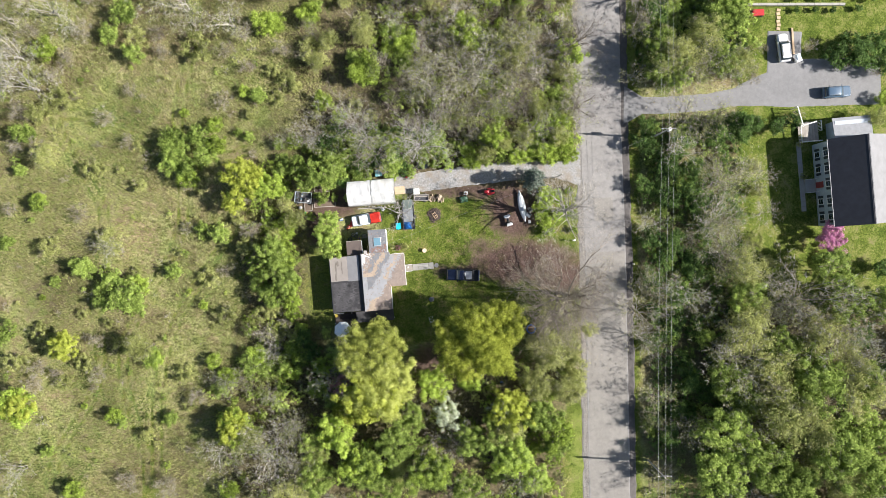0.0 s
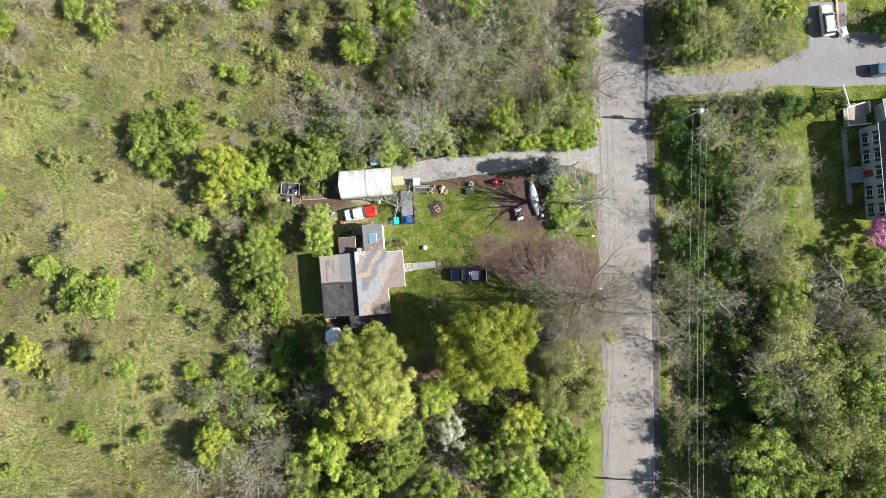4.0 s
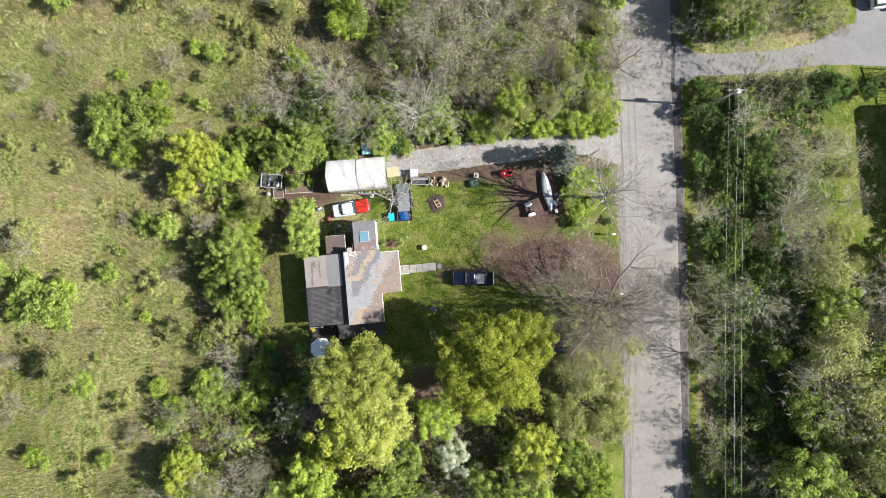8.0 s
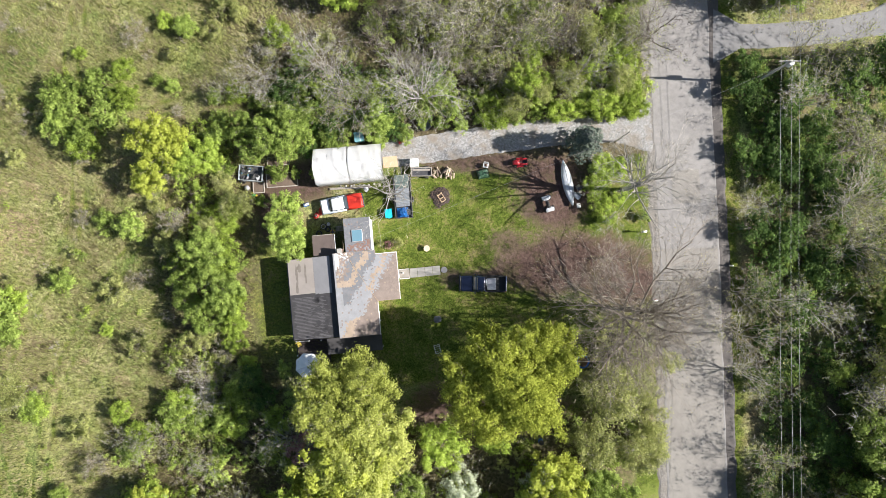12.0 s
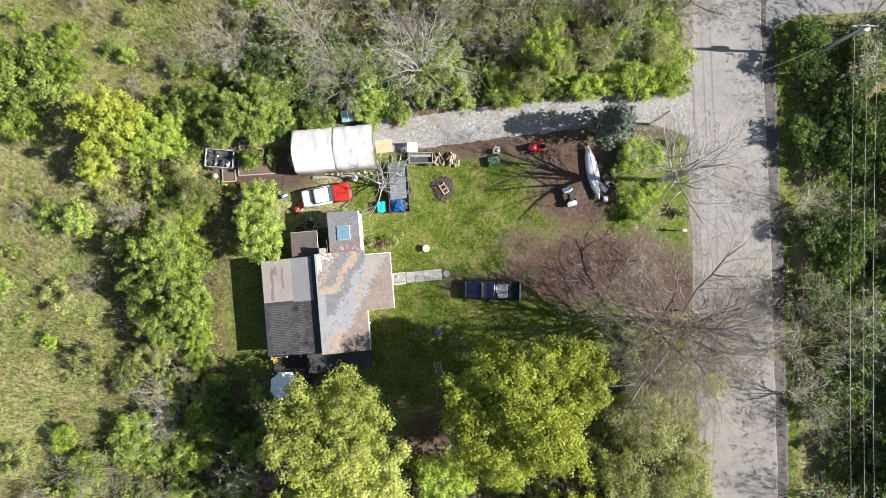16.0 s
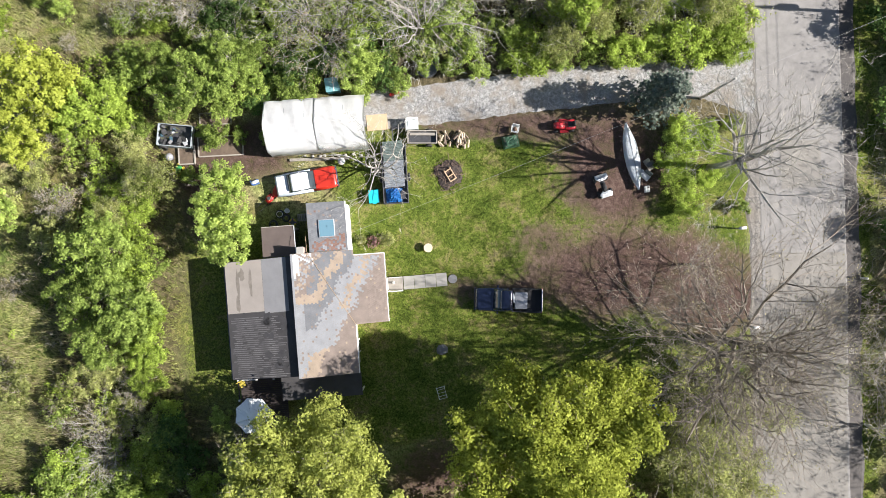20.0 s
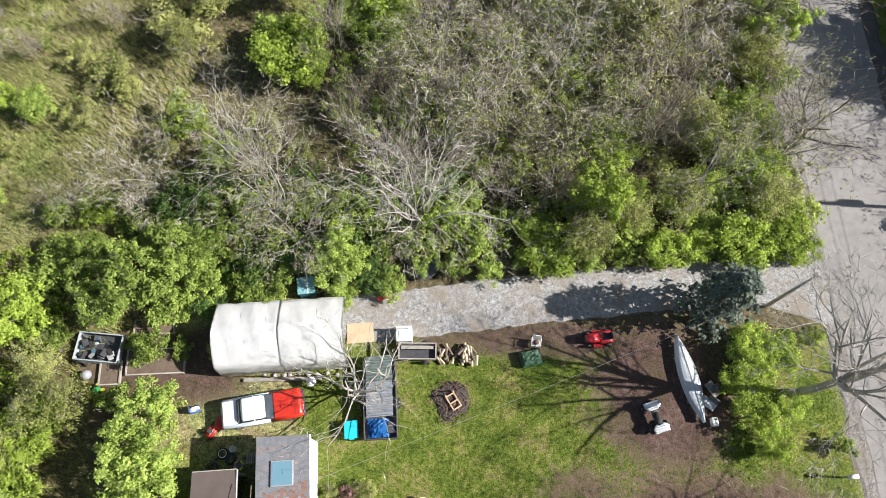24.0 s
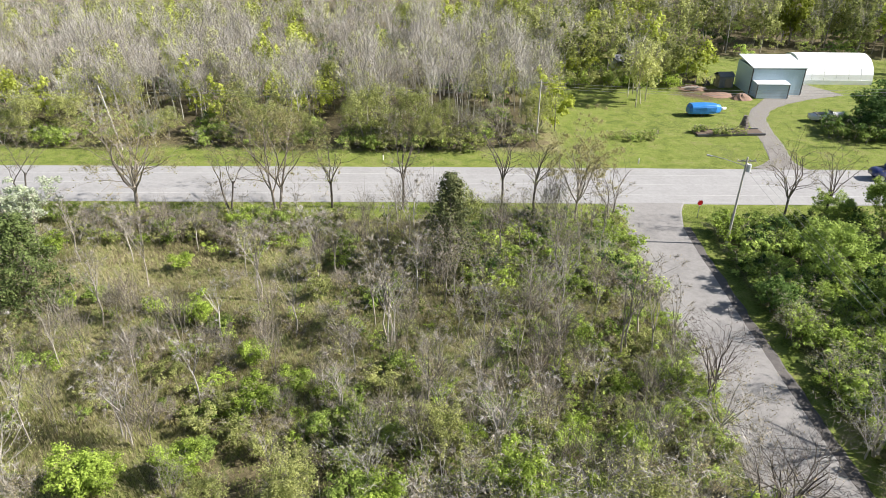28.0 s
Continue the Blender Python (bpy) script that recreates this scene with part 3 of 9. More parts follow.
def limbs(rng, height, radius, n=6, fork=0.3, levels=3, r0=0.3, kids=4, stems=1, droop=0.0, limb=0.6, wig=0.16):
    """The skeleton of a leafless tree: a trunk, main limbs that rise and spread, and side branches on side branches."""
    segs, tips = [], []

    def branch(p, d, length, r, level, flat):
        steps = 5 if level < 2 else 4
        for i in range(steps):
            d = (d + Vector((rng.gauss(0, wig), rng.gauss(0, wig), rng.gauss(0.03 - droop, wig * 0.7)))).normalized()
            q = p + d * length / steps
            r2 = r * (0.86 if i < steps - 1 else 0.6)
            segs.append((p, q, r, r2))
            p, r = q, r2
            if level < levels and i >= (1 if level else 0):
                for _ in range(kids - 3 if i < steps - 1 and kids > 3 else 1):
                    side = d.cross(Vector((rng.gauss(0, 1), rng.gauss(0, 1), rng.gauss(0, 1)))).normalized()
                    side.z *= flat
                    e = (d * rng.uniform(0.55, 0.95) + side * rng.uniform(0.6, 1.0)).normalized()
                    branch(p, e, length * rng.uniform(0.38, 0.66), r * rng.uniform(0.5, 0.72), level + 1, flat)
        tips.append(p)

    for s in range(stems):
        a = 2 * math.pi * (s / stems + rng.random() * 0.2)
        off = Vector((math.cos(a), math.sin(a), 0)) * (0.0 if stems == 1 else 1.0)
        p, r = off * r0 * 0.9 + Vector((0, 0, -0.2)), r0 / stems ** 0.4
        top = off * fork * height * 0.22 + Vector((rng.gauss(0, 0.1), rng.gauss(0, 0.1), height * fork * rng.uniform(0.85, 1.15)))
        mid = p.lerp(top, 0.5) + Vector((rng.gauss(0, 0.12), rng.gauss(0, 0.12), 0))
        segs += [(p, p.lerp(mid, 0.25), r * 1.25, r), (p.lerp(mid, 0.25), mid, r, r * 0.92), (mid, top, r * 0.92, r * 0.85)]
        m = max(2, n // stems)
        for k in range(m):
            b = a * (stems > 1) + 2 * math.pi * (k + rng.uniform(-0.25, 0.25)) / m
            out = rng.uniform(0.45, 1.0)
            d = Vector((math.cos(b) * radius * out, math.sin(b) * radius * out, height * (1 - fork) * (1.15 - 0.5 * out)))
            branch(mid.lerp(top, rng.uniform(0.7, 1.0)), d.normalized(), d.length * rng.uniform(0.75, 0.95), r * limb * rng.uniform(0.75, 1.1), 0, 0.7)
    return segs, tips


def bare_tree(name, seed, height, radius, bark, label, twig_n=1200, bud="", buds=0, size=0.12, group="", twig_len=0.7, twig_w=0.014, **kw):
    """A leafless tree: trunk and limbs, fine twigs at the ends, and buds or young leaves where it has some."""
    rng, nrng = random.Random(seed), np.random.default_rng(seed)
    segs, tips = limbs(rng, height, radius, **kw)
    root = thing(name, 0, 0, label=label, category="tree", group=group)
    V, F = tubes(segs)
    link_mesh("trunk", V, F, BARK[bark], root)
    if twig_n:
        V, F = twigs(rng, tips, twig_n, twig_len, twig_w, 0.3, 0.0)
        tagged(link_mesh("fine_twig", V, F, BARK[bark], root), kind="stuff")
    if buds:
        pick = np.array([tuple(t) for t in tips])
        V, F = leaves(nrng, pick[nrng.integers(0, len(pick), max(1, buds // 5))], 5, (0.45, 0.45, 0.35), size, tri=True)
        link_mesh("crown", V, F, LEAF[bud], root)
    return root


def fit_to(segs, tips, height, radius):
    """Scales a skeleton to the height and radius wanted."""
    top = max(max(a.z, b.z) for a, b, _, _ in segs)
    out = sorted(math.hypot(b.x, b.y) for _, b, _, _ in segs)[int(len(segs) * 0.97)]
    k = Vector((radius / max(out, 0.01), radius / max(out, 0.01), height / max(top, 0.01)))
    f = lambda p: Vector((p.x * k.x, p.y * k.y, p.z * k.z))
    return [(f(a), f(b), ra, rb) for a, b, ra, rb in segs], [f(t) for t in tips]


def twigs(rng, tips, n, length, width, up=0.5, loose=0.2):
    """Fine twigs round the tips: slim triangles."""
    V, F = [], []
    for _ in range(n):
        p = rng.choice(tips) + Vector((rng.gauss(0, loose), rng.gauss(0, loose), rng.gauss(0, loose))) * length
        out = Vector((p.x, p.y, 0.0)).normalized() * 0.9
        d = (Vector((rng.gauss(0, 0.7), rng.gauss(0, 0.7), rng.gauss(up, 0.7))) + out).normalized() * length * rng.uniform(0.5, 1.3)
        s = d.cross(Vector((rng.gauss(0, 1), rng.gauss(0, 1), rng.gauss(0, 1)))).normalized() * width
        i = len(V)
        V += [p - s, p + s, p + d]
        F.append((i, i + 1, i + 2))
    return V, F


def leaves(nrng, centres, per, spread, size, up=0.8, tri=False):
    """Small four-cornered leaves, folded along the middle, in clumps that are thicker outside than inside."""
    c = np.repeat(np.asarray(centres, dtype=float), per, axis=0)
    n = len(c)
    d = nrng.normal(size=(n, 3))
    d /= np.linalg.norm(d, axis=1)[:, None]
    c = c + d * nrng.uniform(0.25, 1.35, n)[:, None] * np.asarray(spread)
    nrm = d * 0.85 + nrng.normal(size=(n, 3)) * 0.42 + np.array([0, 0, up])
    nrm /= np.linalg.norm(nrm, axis=1)[:, None]
    t = np.cross(nrm, nrng.normal(size=(n, 3)))
    t /= np.linalg.norm(t, axis=1)[:, None]
    b = np.cross(nrm, t)
    s = (size * nrng.uniform(0.6, 1.35, n))[:, None]
    if tri:
        s = s * 1.15
        V = np.stack([c - t * s * 0.5 - b * s * 0.34, c + t * s * 0.55, c - t * s * 0.42 + b * s * 0.42 + nrm * s * 0.08], 1).reshape(-1, 3)
        V[:, 2] = np.maximum(V[:, 2], 0.03)
        return V.tolist(), (np.arange(n)[:, None] * 3 + np.arange(3)[None, :]).tolist()
    V = np.stack([c - t * s * 0.5, c + b * s * 0.42 + nrm * s * 0.1, c + t * s * 0.5, c - b * s * 0.42 + nrm * s * 0.1], 1).reshape(-1, 3)
    F = (np.arange(n)[:, None] * 4 + np.arange(4)[None, :])
    V[:, 2] = np.maximum(V[:, 2], 0.03)
    return V.tolist(), F.tolist()


def lumps(nrng, n, radius, z0, z1, hollow=0.55):
    """Centres of leaf clumps in an uneven crown."""
    d = nrng.normal(size=(n, 3))
    d /= np.linalg.norm(d, axis=1)[:, None]
    r = nrng.uniform(hollow, 1.0, n) * (1 + 0.22 * np.sin(d[:, 0] * 5 + d[:, 1] * 4 + nrng.uniform(0, 6)))
    p = d * r[:, None]
    p[:, 0] *= radius
    p[:, 1] *= radius
    p[:, 2] = (z0 + z1) / 2 + p[:, 2] * (z1 - z0) / 2
    return p


def plant(name, seed, height, radius, leaf, bark, per, clumps, size, stems=3, levels=2, crown_from=0.25, twig_n=120, label="", category="shrub", r0=0.06, spread=0.8, lift=0.5, group="", forks=3, clump_spread=0.22, first=0.25, wig=0.25, thin=0.62, twig_len=None, tri=False):
    """A tree or shrub: trunk with limbs and twigs, and a crown of many small leaves."""
    rng, nrng = random.Random(seed), np.random.default_rng(seed)
    segs, tips = grow(rng, height, spread, stems, forks, levels, r0, lift, first, wig, thin)
    segs, tips = fit_to(segs, tips, height * 0.95, radius * 0.92)
    root = thing(name, 0, 0, label=label, category=category, group=group)
    V, F = tubes(segs)
    link_mesh("trunk" if category == "tree" else "stem", V, F, BARK[bark], root)
    if twig_n:
        V, F = twigs(rng, tips, twig_n, twig_len or 0.13 * min(radius, 4) + 0.25, 0.010)
        tagged(link_mesh("fine_twig", V, F, BARK[bark], root), kind="stuff")
    if per:
        c = lumps(nrng, clumps, radius * 0.86, height * crown_from, height * 0.96)
        near = np.array([tuple(t) for t in tips])
        pick = near[nrng.integers(0, len(near), max(1, clumps // 2))]
        c = np.concatenate([c, pick])
        V, F = leaves(nrng, c, per, (radius * clump_spread, radius * clump_spread, height * clump_spread * 0.42), size, tri=tri)
        link_mesh("crown", V, F, LEAF[leaf], root)
    return root


def conifer(name, seed, height, radius, leaf, label, n=2600, size=0.3, shape=0.85):
    rng, nrng = random.Random(seed), np.random.default_rng(seed)
    root = thing(name, 0, 0, label=label, category="tree")
    segs = [(Vector((0, 0, -0.2)), Vector((0, 0, height * 0.97)), 0.13, 0.02)]
    C = []
    k = 0
    z = height * 0.08
    while z < height * 0.97:
        r = radius * (1 - z / height) ** shape * rng.uniform(0.75, 1.1)
        for j in range(6):
            a = k * 0.9 + j * math.pi / 3 + rng.uniform(-0.25, 0.25)
            rr = r * rng.uniform(0.75, 1.15)
            tip = Vector((math.cos(a) * rr, math.sin(a) * rr, z - 0.12 * rr + 0.1))
            segs.append((Vector((0, 0, z)), tip, 0.03, 0.008))
            C += [tuple(Vector((0, 0, z)).lerp(tip, t)) for t in (0.45, 0.7, 0.95)]
        z += height * 0.045
        k += 1
    V, F = tubes(segs)
    link_mesh("trunk", V, F, BARK["brown"], root)
    V, F = leaves(nrng, C, max(4, n // len(C)), (radius * 0.11, radius * 0.11, radius * 0.06), size, 0.8)
    link_mesh("crown", V, F, LEAF[leaf], root)
    return root


class Kind:
    """One kind of plant in several grown forms; put() sets copies, and the first of each form last of all."""
    def __init__(self, forms):
        self.forms, self.spots = forms, defaultdict(list)

    def put(self, x, y, s=1.0, sz=None, i=None, rz=None):
        i = random.randrange(len(self.forms)) if i is None else i
        rz = random.uniform(0, 6.28) if rz is None else rz
        self.spots[i].append(Matrix.LocRotScale((x, y, 0.0), Euler((0, 0, rz)), (s, s, sz or s)))

    def plant(self):
        for i, form in enumerate(self.forms):
            spots = self.spots[i]
            if not spots:
                for o in (*form.children, form):
                    bpy.data.objects.remove(o)
                continue
            for m in spots[1:]:
                copy_thing(form, m)
            form.matrix_basis = spots[0]


random.seed(7)
K = {
    "green": Kind([plant("green_shrub", 10 + i, 2.6, 1.7, "green", "brown", 58, 30, 0.145, 3, label="leafy green shrub in fresh spring leaf", group="green shrubs", forks=2, twig_n=40, tri=True) for i in range(3)]),
    "bright": Kind([plant("bright_shrub", 20 + i, 2.4, 1.6, "bright", "brown", 80, 30, 0.115, 3, label="bright yellow-green shrub in young leaf", group="bright shrubs", forks=2, twig_n=30, tri=True) for i in range(2)]),
    "dark": Kind([plant("dark_shrub", 30 + i, 2.8, 1.8, "dark", "brown", 46, 28, 0.17, 3, label="dense dark green shrub", group="dark shrubs", forks=2, twig_n=40, tri=True) for i in range(2)]),
    "yellow": Kind([plant("yellow_tree", 40 + i, 7.0, 3.4, "yellow", "grey", 70, 110, 0.175, 2, 3, 0.25, 100, "tall shrubby tree in yellow-green young leaf", "tree", 0.10, group="yellow-green trees", forks=2, clump_spread=0.12, tri=True) for i in range(2)]),
    "gtree": Kind([plant("green_tree", 50 + i, 7.0, 3.2, "green", "grey", 62, 90, 0.175, 2, 3, 0.22, 80, "broad tree in fresh green leaf", "tree", 0.11, group="green trees", forks=2, clump_spread=0.13, tri=True) for i in range(3)]),
    "btree": Kind([plant("hedge_tree", 55 + i, 6.6, 3.2, "bright", "grey", 66, 95, 0.175, 2, 3, 0.2, 60, "broad hedge tree in bright yellow-green leaf", "tree", 0.11, group="hedge trees", forks=2, clump_spread=0.125, tri=True) for i in range(2)]),
    "olive": Kind([plant("olive_tree", 60 + i, 7.0, 3.0, "olive", "grey", 36, 90, 0.145, 2, 3, 0.25, 500, "tree with grey limbs and a thin haze of young leaves", "tree", 0.10, group="hazy trees", clump_spread=0.17, forks=2, tri=True) for i in range(3)]),
    "bare": Kind([bare_tree("bare_tree", 70 + i, 6.5, 2.9, "pale" if i != 1 else "grey", "leafless grey tree with many fine twigs", 800, "brown" if i == 2 else "olive", 800, 0.10, "leafless trees", 0.6, n=6, fork=0.18, levels=2, r0=0.12, kids=4, stems=2, wig=0.09) for i in range(4)]),
    "brush": Kind([plant("brush", 80 + i, 2.4, 1.5, "brown", "grey", 16, 20, 0.085, 5, 2, 0.2, 800, "leafless brown thicket of thin stems", "shrub", 0.03, spread=0.7, group="brown thickets", clump_spread=0.3, forks=2, tri=True) for i in range(3)]),
    "sapling": Kind([bare_tree("sapling", 90 + i, 8.5, 1.3, "pale" if i == 0 else "grey", "slender pale leafless sapling", 420, "brown", 160, 0.085, "saplings", 0.5, n=4, fork=0.4, levels=1, r0=0.075, kids=4, wig=0.05) for i in range(3)]),
    "obush": Kind([plant("olive_shrub", 100 + i, 2.2, 1.6, "olive", "brown", 42, 28, 0.13, 3, 2, 0.15, 200, "thin olive-green shrub with bare twigs", "shrub", 0.03, group="olive shrubs", clump_spread=0.2, forks=2, tri=True) for i in range(2)]),
}


def clear(x, y):
    """True where no plant may stand: roads, drives, yards and buildings."""
    lane = 27.3 - 0.0145 * y if y < 20 else 26.5
    if -140 < y < 90 and lane - 4.3 < x < lane + 6.2:
        return True
    if 80.6 < y < 101.5:
        return True
    boxes = ((-22.6, -19, -12, 10.5), (-19.5, 22.5, -14.5, 10.5), (-6, 24, 9, 15.0), (30, 75, 20.5, 27.5), (49.5, 80, -7, 45), (22, 66, 100, 145), (54, 110, 128, 172))
    return any(a < x < b and c < y < d for a, b, c, d in boxes)


def scatter(n, x0, x1, y0, y1, mixture, gap=1.0, smin=0.7, smax=1.25, seed=1):
    rng = random.Random(seed)
    kinds, weights = zip(*mixture)
    got = []
    tries = 0
    while len(got) < n and tries < n * 12:
        tries += 1
        x, y = rng.uniform(x0, x1), rng.uniform(y0, y1)
        if clear(x, y) or any((x - a) ** 2 + (y - b) ** 2 < gap * gap for a, b in got):
            continue
        got.append((x, y))
        s = rng.uniform(smin, smax)
        K[rng.choices(kinds, weights)[0]].put(x, y, s, s * rng.uniform(0.85, 1.15))


# thickets and far woods that nobody could count: joined plants
def joined(name, forms, spots, label, category):
    """Copies light plant forms (vertices, faces, material key) to all spots, one object for each material."""
    acc = defaultdict(lambda: ([], [], [], [0]))
    for x, y, s, sz, i, rz, tone in spots:
        c, n = math.cos(rz), math.sin(rz)
        for V, F, key in forms[i % len(forms)]:
            vs, fs, tn, count = acc[key]
            vs.append(np.stack([x + s * (c * V[:, 0] - n * V[:, 1]), y + s * (n * V[:, 0] + c * V[:, 1]), sz * V[:, 2]], 1))
            fs.append(F + count[0])
            tn.append(np.full(len(V), tone))
            count[0] += len(V)
    for key, (vs, fs, tn, count) in acc.items():
        V, F = np.concatenate(vs), np.concatenate(fs)
        me = bpy.data.meshes.new(name)
        me.vertices.add(len(V))
        me.vertices.foreach_set("co", V.astype(np.float32).ravel())
        me.loops.add(F.size)
        me.loops.foreach_set("vertex_index", F.astype(np.int32).ravel())
        me.polygons.add(len(F))
        me.polygons.foreach_set("loop_start", np.arange(0, F.size, F.shape[1], dtype=np.int32))
        me.attributes.new("tone", "FLOAT", "POINT").data.foreach_set("value", np.concatenate(tn).astype(np.float32))
        me.update(calc_edges=True)
        me.materials.append(BARK[key[5:]] if key[:5] in ("bark_", "twig_") else LEAF[key])
        tagged(new(name, me), label, category, kind="stuff")


def light_form(seed, height, radius, leaf, bark, n_leaf, size, stems, twig_n, crown_from=0.2, spread=0.7, lift=0.5, levels=1, forks=2, r0=0.03, twig_w=0.011, first=0.3, haze=False):
    rng, nrng = random.Random(seed), np.random.default_rng(seed)
    segs, tips = grow(rng, height, spread, stems, forks, levels, r0, lift, first, 0.1 if haze else 0.25)
    segs, tips = fit_to(segs, tips, height * 0.95, radius * 0.9)
    V, F = tubes(segs)
    out = [(np.array([tuple(v) for v in V]), np.array(F), "bark_" + bark)]
    if twig_n:
        if haze:
            tips = [Vector(q) for q in lumps(nrng, 60, radius * 0.8, height * 0.3, height * 0.95, 0.1)]
        V, F = twigs(rng, tips, twig_n, 1.9 if haze else 0.16 * radius + 0.25, twig_w, 2.2 if haze else 0.5)
        V = np.array([tuple(v) for v in V])
        F = np.array(F)
        out.append((V, F, "twig_" + bark))
    if n_leaf:
        k = max(8, n_leaf // 22)
        c = lumps(nrng, k, radius * 0.86, height * crown_from, height * 0.96, 0.45)
        V, F = leaves(nrng, c, max(1, n_leaf // k), (radius * 0.2, radius * 0.2, height * 0.08), size, tri=True)
        out.append((np.array(V), np.array(F), leaf))
    return out


def spots_in(n, x0, x1, y0, y1, smin, smax, seed, gap=0.7, keep=None):
    rng = random.Random(seed)
    got, cells, tries = [], set(), 0
    while len(got) < n and tries < n * 10:
        tries += 1
        x, y = rng.uniform(x0, x1), rng.uniform(y0, y1)
        cell = (int(x / gap), int(y / gap))
        if cell in cells or clear(x, y) or (keep and not keep(x, y)):
            continue
        cells.add(cell)
        s = rng.uniform(smin, smax)
        got.append((x, y, s, s * rng.uniform(0.8, 1.2), rng.randrange(100), rng.uniform(0, 6.28), rng.uniform(-0.2, 0.25)))
    return got

# plants that stand apart: x, y and size
for x, y, s in (
        (-41.9, 18.1, 1.18), (-48.4, -6.3, 1.72), (-50.9, -4.1, 1.34), (-37.3, 3.8, 0.81), (-34.0, 3.2, 1.18), (-55.8, -1.9, 1.18), (-27.8, 24.8, 0.75), (-63.0, 8.0, 0.97), (-64.4, 18.7, 0.81), (-44.9, -16.7, 1.07), (-42.5, -26.7, 0.81), (-68.0, 1.7, 0.97), (-67.9, -12.5, 1.18), (-65.9, 13.4, 0.64), (-34.2, -21.7, 1.07), (-41.8, -2.9, 0.97), (-50.1, -27.1, 0.75), (-47.6, 31.5, 1.07), (-51.7, 34.6, 0.97), (-62.5, -31.6, 0.54), (-31.5, 19.1, 0.54), (-52.9, -7.3, 1.07), (-41.9, 14.1, 1.18), (-39.2, 13.2, 1.34), (-37.4, 18.5, 1.29), (-40.9, 16.3, 1.34), (-36.1, 15.4, 1.18), (-57.9, -37.0, 0.75), (-47.5, -8.2, 1.18), (-24.3, -17.8, 1.27)):
    K["green"].put(x, y, s)
for x, y, s in (
        (-22.8, -1.2, 0.86), (-17.1, 11.2, 0.86), (-11.3, 12.1, 0.76), (-7.0, 12.1, 0.71), (-3.9, 12.4, 0.56), (-22.3, -14.6, 0.92), (-27.9, -5.2, 0.92), (-25.4, -2.5, 0.92), (-17.9, 8.6, 0.71), (-13.9, 8.6, 0.46), (17.0, 8.8, 0.6), (22.1, 3.4, 0.46)):
    K["green"].put(x, y, s)
for x, y, s in (
        (-11.1, 29.0, 1.60), (-4.4, 33.5, 1.43), (-25.4, 36.3, 1.14), (-4.9, 32.3, 0.91), (-10.2, 31.0, 0.91), (-39.3, 11.9, 1.14), (-35.1, 20.2, 0.91), (-9.8, 27.5, 0.80), (-46.7, -5.1, 1.03), (-20.0, 38.1, 1.14), (-3.1, 29.2, 0.91), (-32.0, -26.2, 1.26), (-30.3, -28.5, 1.03), (6.0, 14.4, 1.19), (12.8, 15.1, 0.97), (14.9, 15.4, 0.81), (17.9, 15.7, 1.24), (20.3, 17.4, 1.24), (21.7, 15.2, 0.76), (19.0, 8.8, 0.76), (16.1, 6.9, 0.59)):
    K["bright"].put(x, y, s)
for x, y, s in (
        (-31.6, -26.9, 0.81), (-65.3, -23.8, 0.81), (-58.2, -14.2, 0.75), (-9.7, -21.8, 1.48), (-29.6, 11.7, 1.02), (-31.8, 7.9, 0.64)):
    K["yellow"].put(x, y, s)
for x, y, s in (
        (-15.1, -27.8, 1.14), (-0.7, -34.1, 1.14), (-11.6, -33.5, 1.14), (11.6, -31.5, 1.14), (-25.7, 10.1, 0.78), (-22.6, -5.0, 0.46), (-22.7, -7.6, 0.5), (-22.6, -9.8, 0.46), (-28.9, 10.1, 0.62), (-34.3, 17.0, 0.54)):
    K["btree"].put(x, y, s)
for x, y, s in (
        (-18.7, -30.5, 0.91), (-6.3, -29.9, 1.14), (-0.7, -33.9, 1.14), (5.4, -29.3, 0.97), (9.5, -26.5, 0.80), (11.5, -31.3, 1.14), (16.0, -25.4, 0.97), (-11.6, -33.3, 1.14), (-18.6, -35.2, 1.03), (15.1, -35.7, 0.86), (5.0, -36.7, 0.86), (-7.3, -36.9, 0.86), (18.7, -30.5, 0.80), (-4.6, -25.9, 0.86), (-25.6, 0.4, 0.86), (-27.8, -2.6, 0.65), (-23.3, -4.3, 0.84), (-25.6, -6.8, 0.62), (-18.0, 12.7, 0.78), (-16.0, 13.9, 0.62), (-20.4, 11.3, 0.62), (-21.8, 13.6, 0.54), (-6.8, 13.7, 0.62)):
    K["gtree"].put(x, y, s)
for x, y, s in (
        (-46.2, -14.6, 0.85), (-60.6, 15.3, 0.73), (-16.7, 33.3, 0.6), (-18.7, 29.9, 0.5), (17.2, -15.2, 1.16), (16.0, -20.6, 0.97), (37.1, 30.1, 1.2), (41.6, 33.2, 1.1), (20.0, -21.6, 0.91), (16.6, 22.2, 0.74), (20.2, 28.4, 0.66), (14.1, 18.0, 0.62), (19.4, 18.0, 0.6), (8.8, 18.8, 0.66), (-11.3, 33.7, 0.55), (-22.1, 5.2, 0.66), (-23.6, 7.2, 0.49), (-25.7, 2.6, 0.49), (7.9, 15.3, 0.6), (10.6, 17.0, 0.55)):
    K["olive"].put(x, y, s)
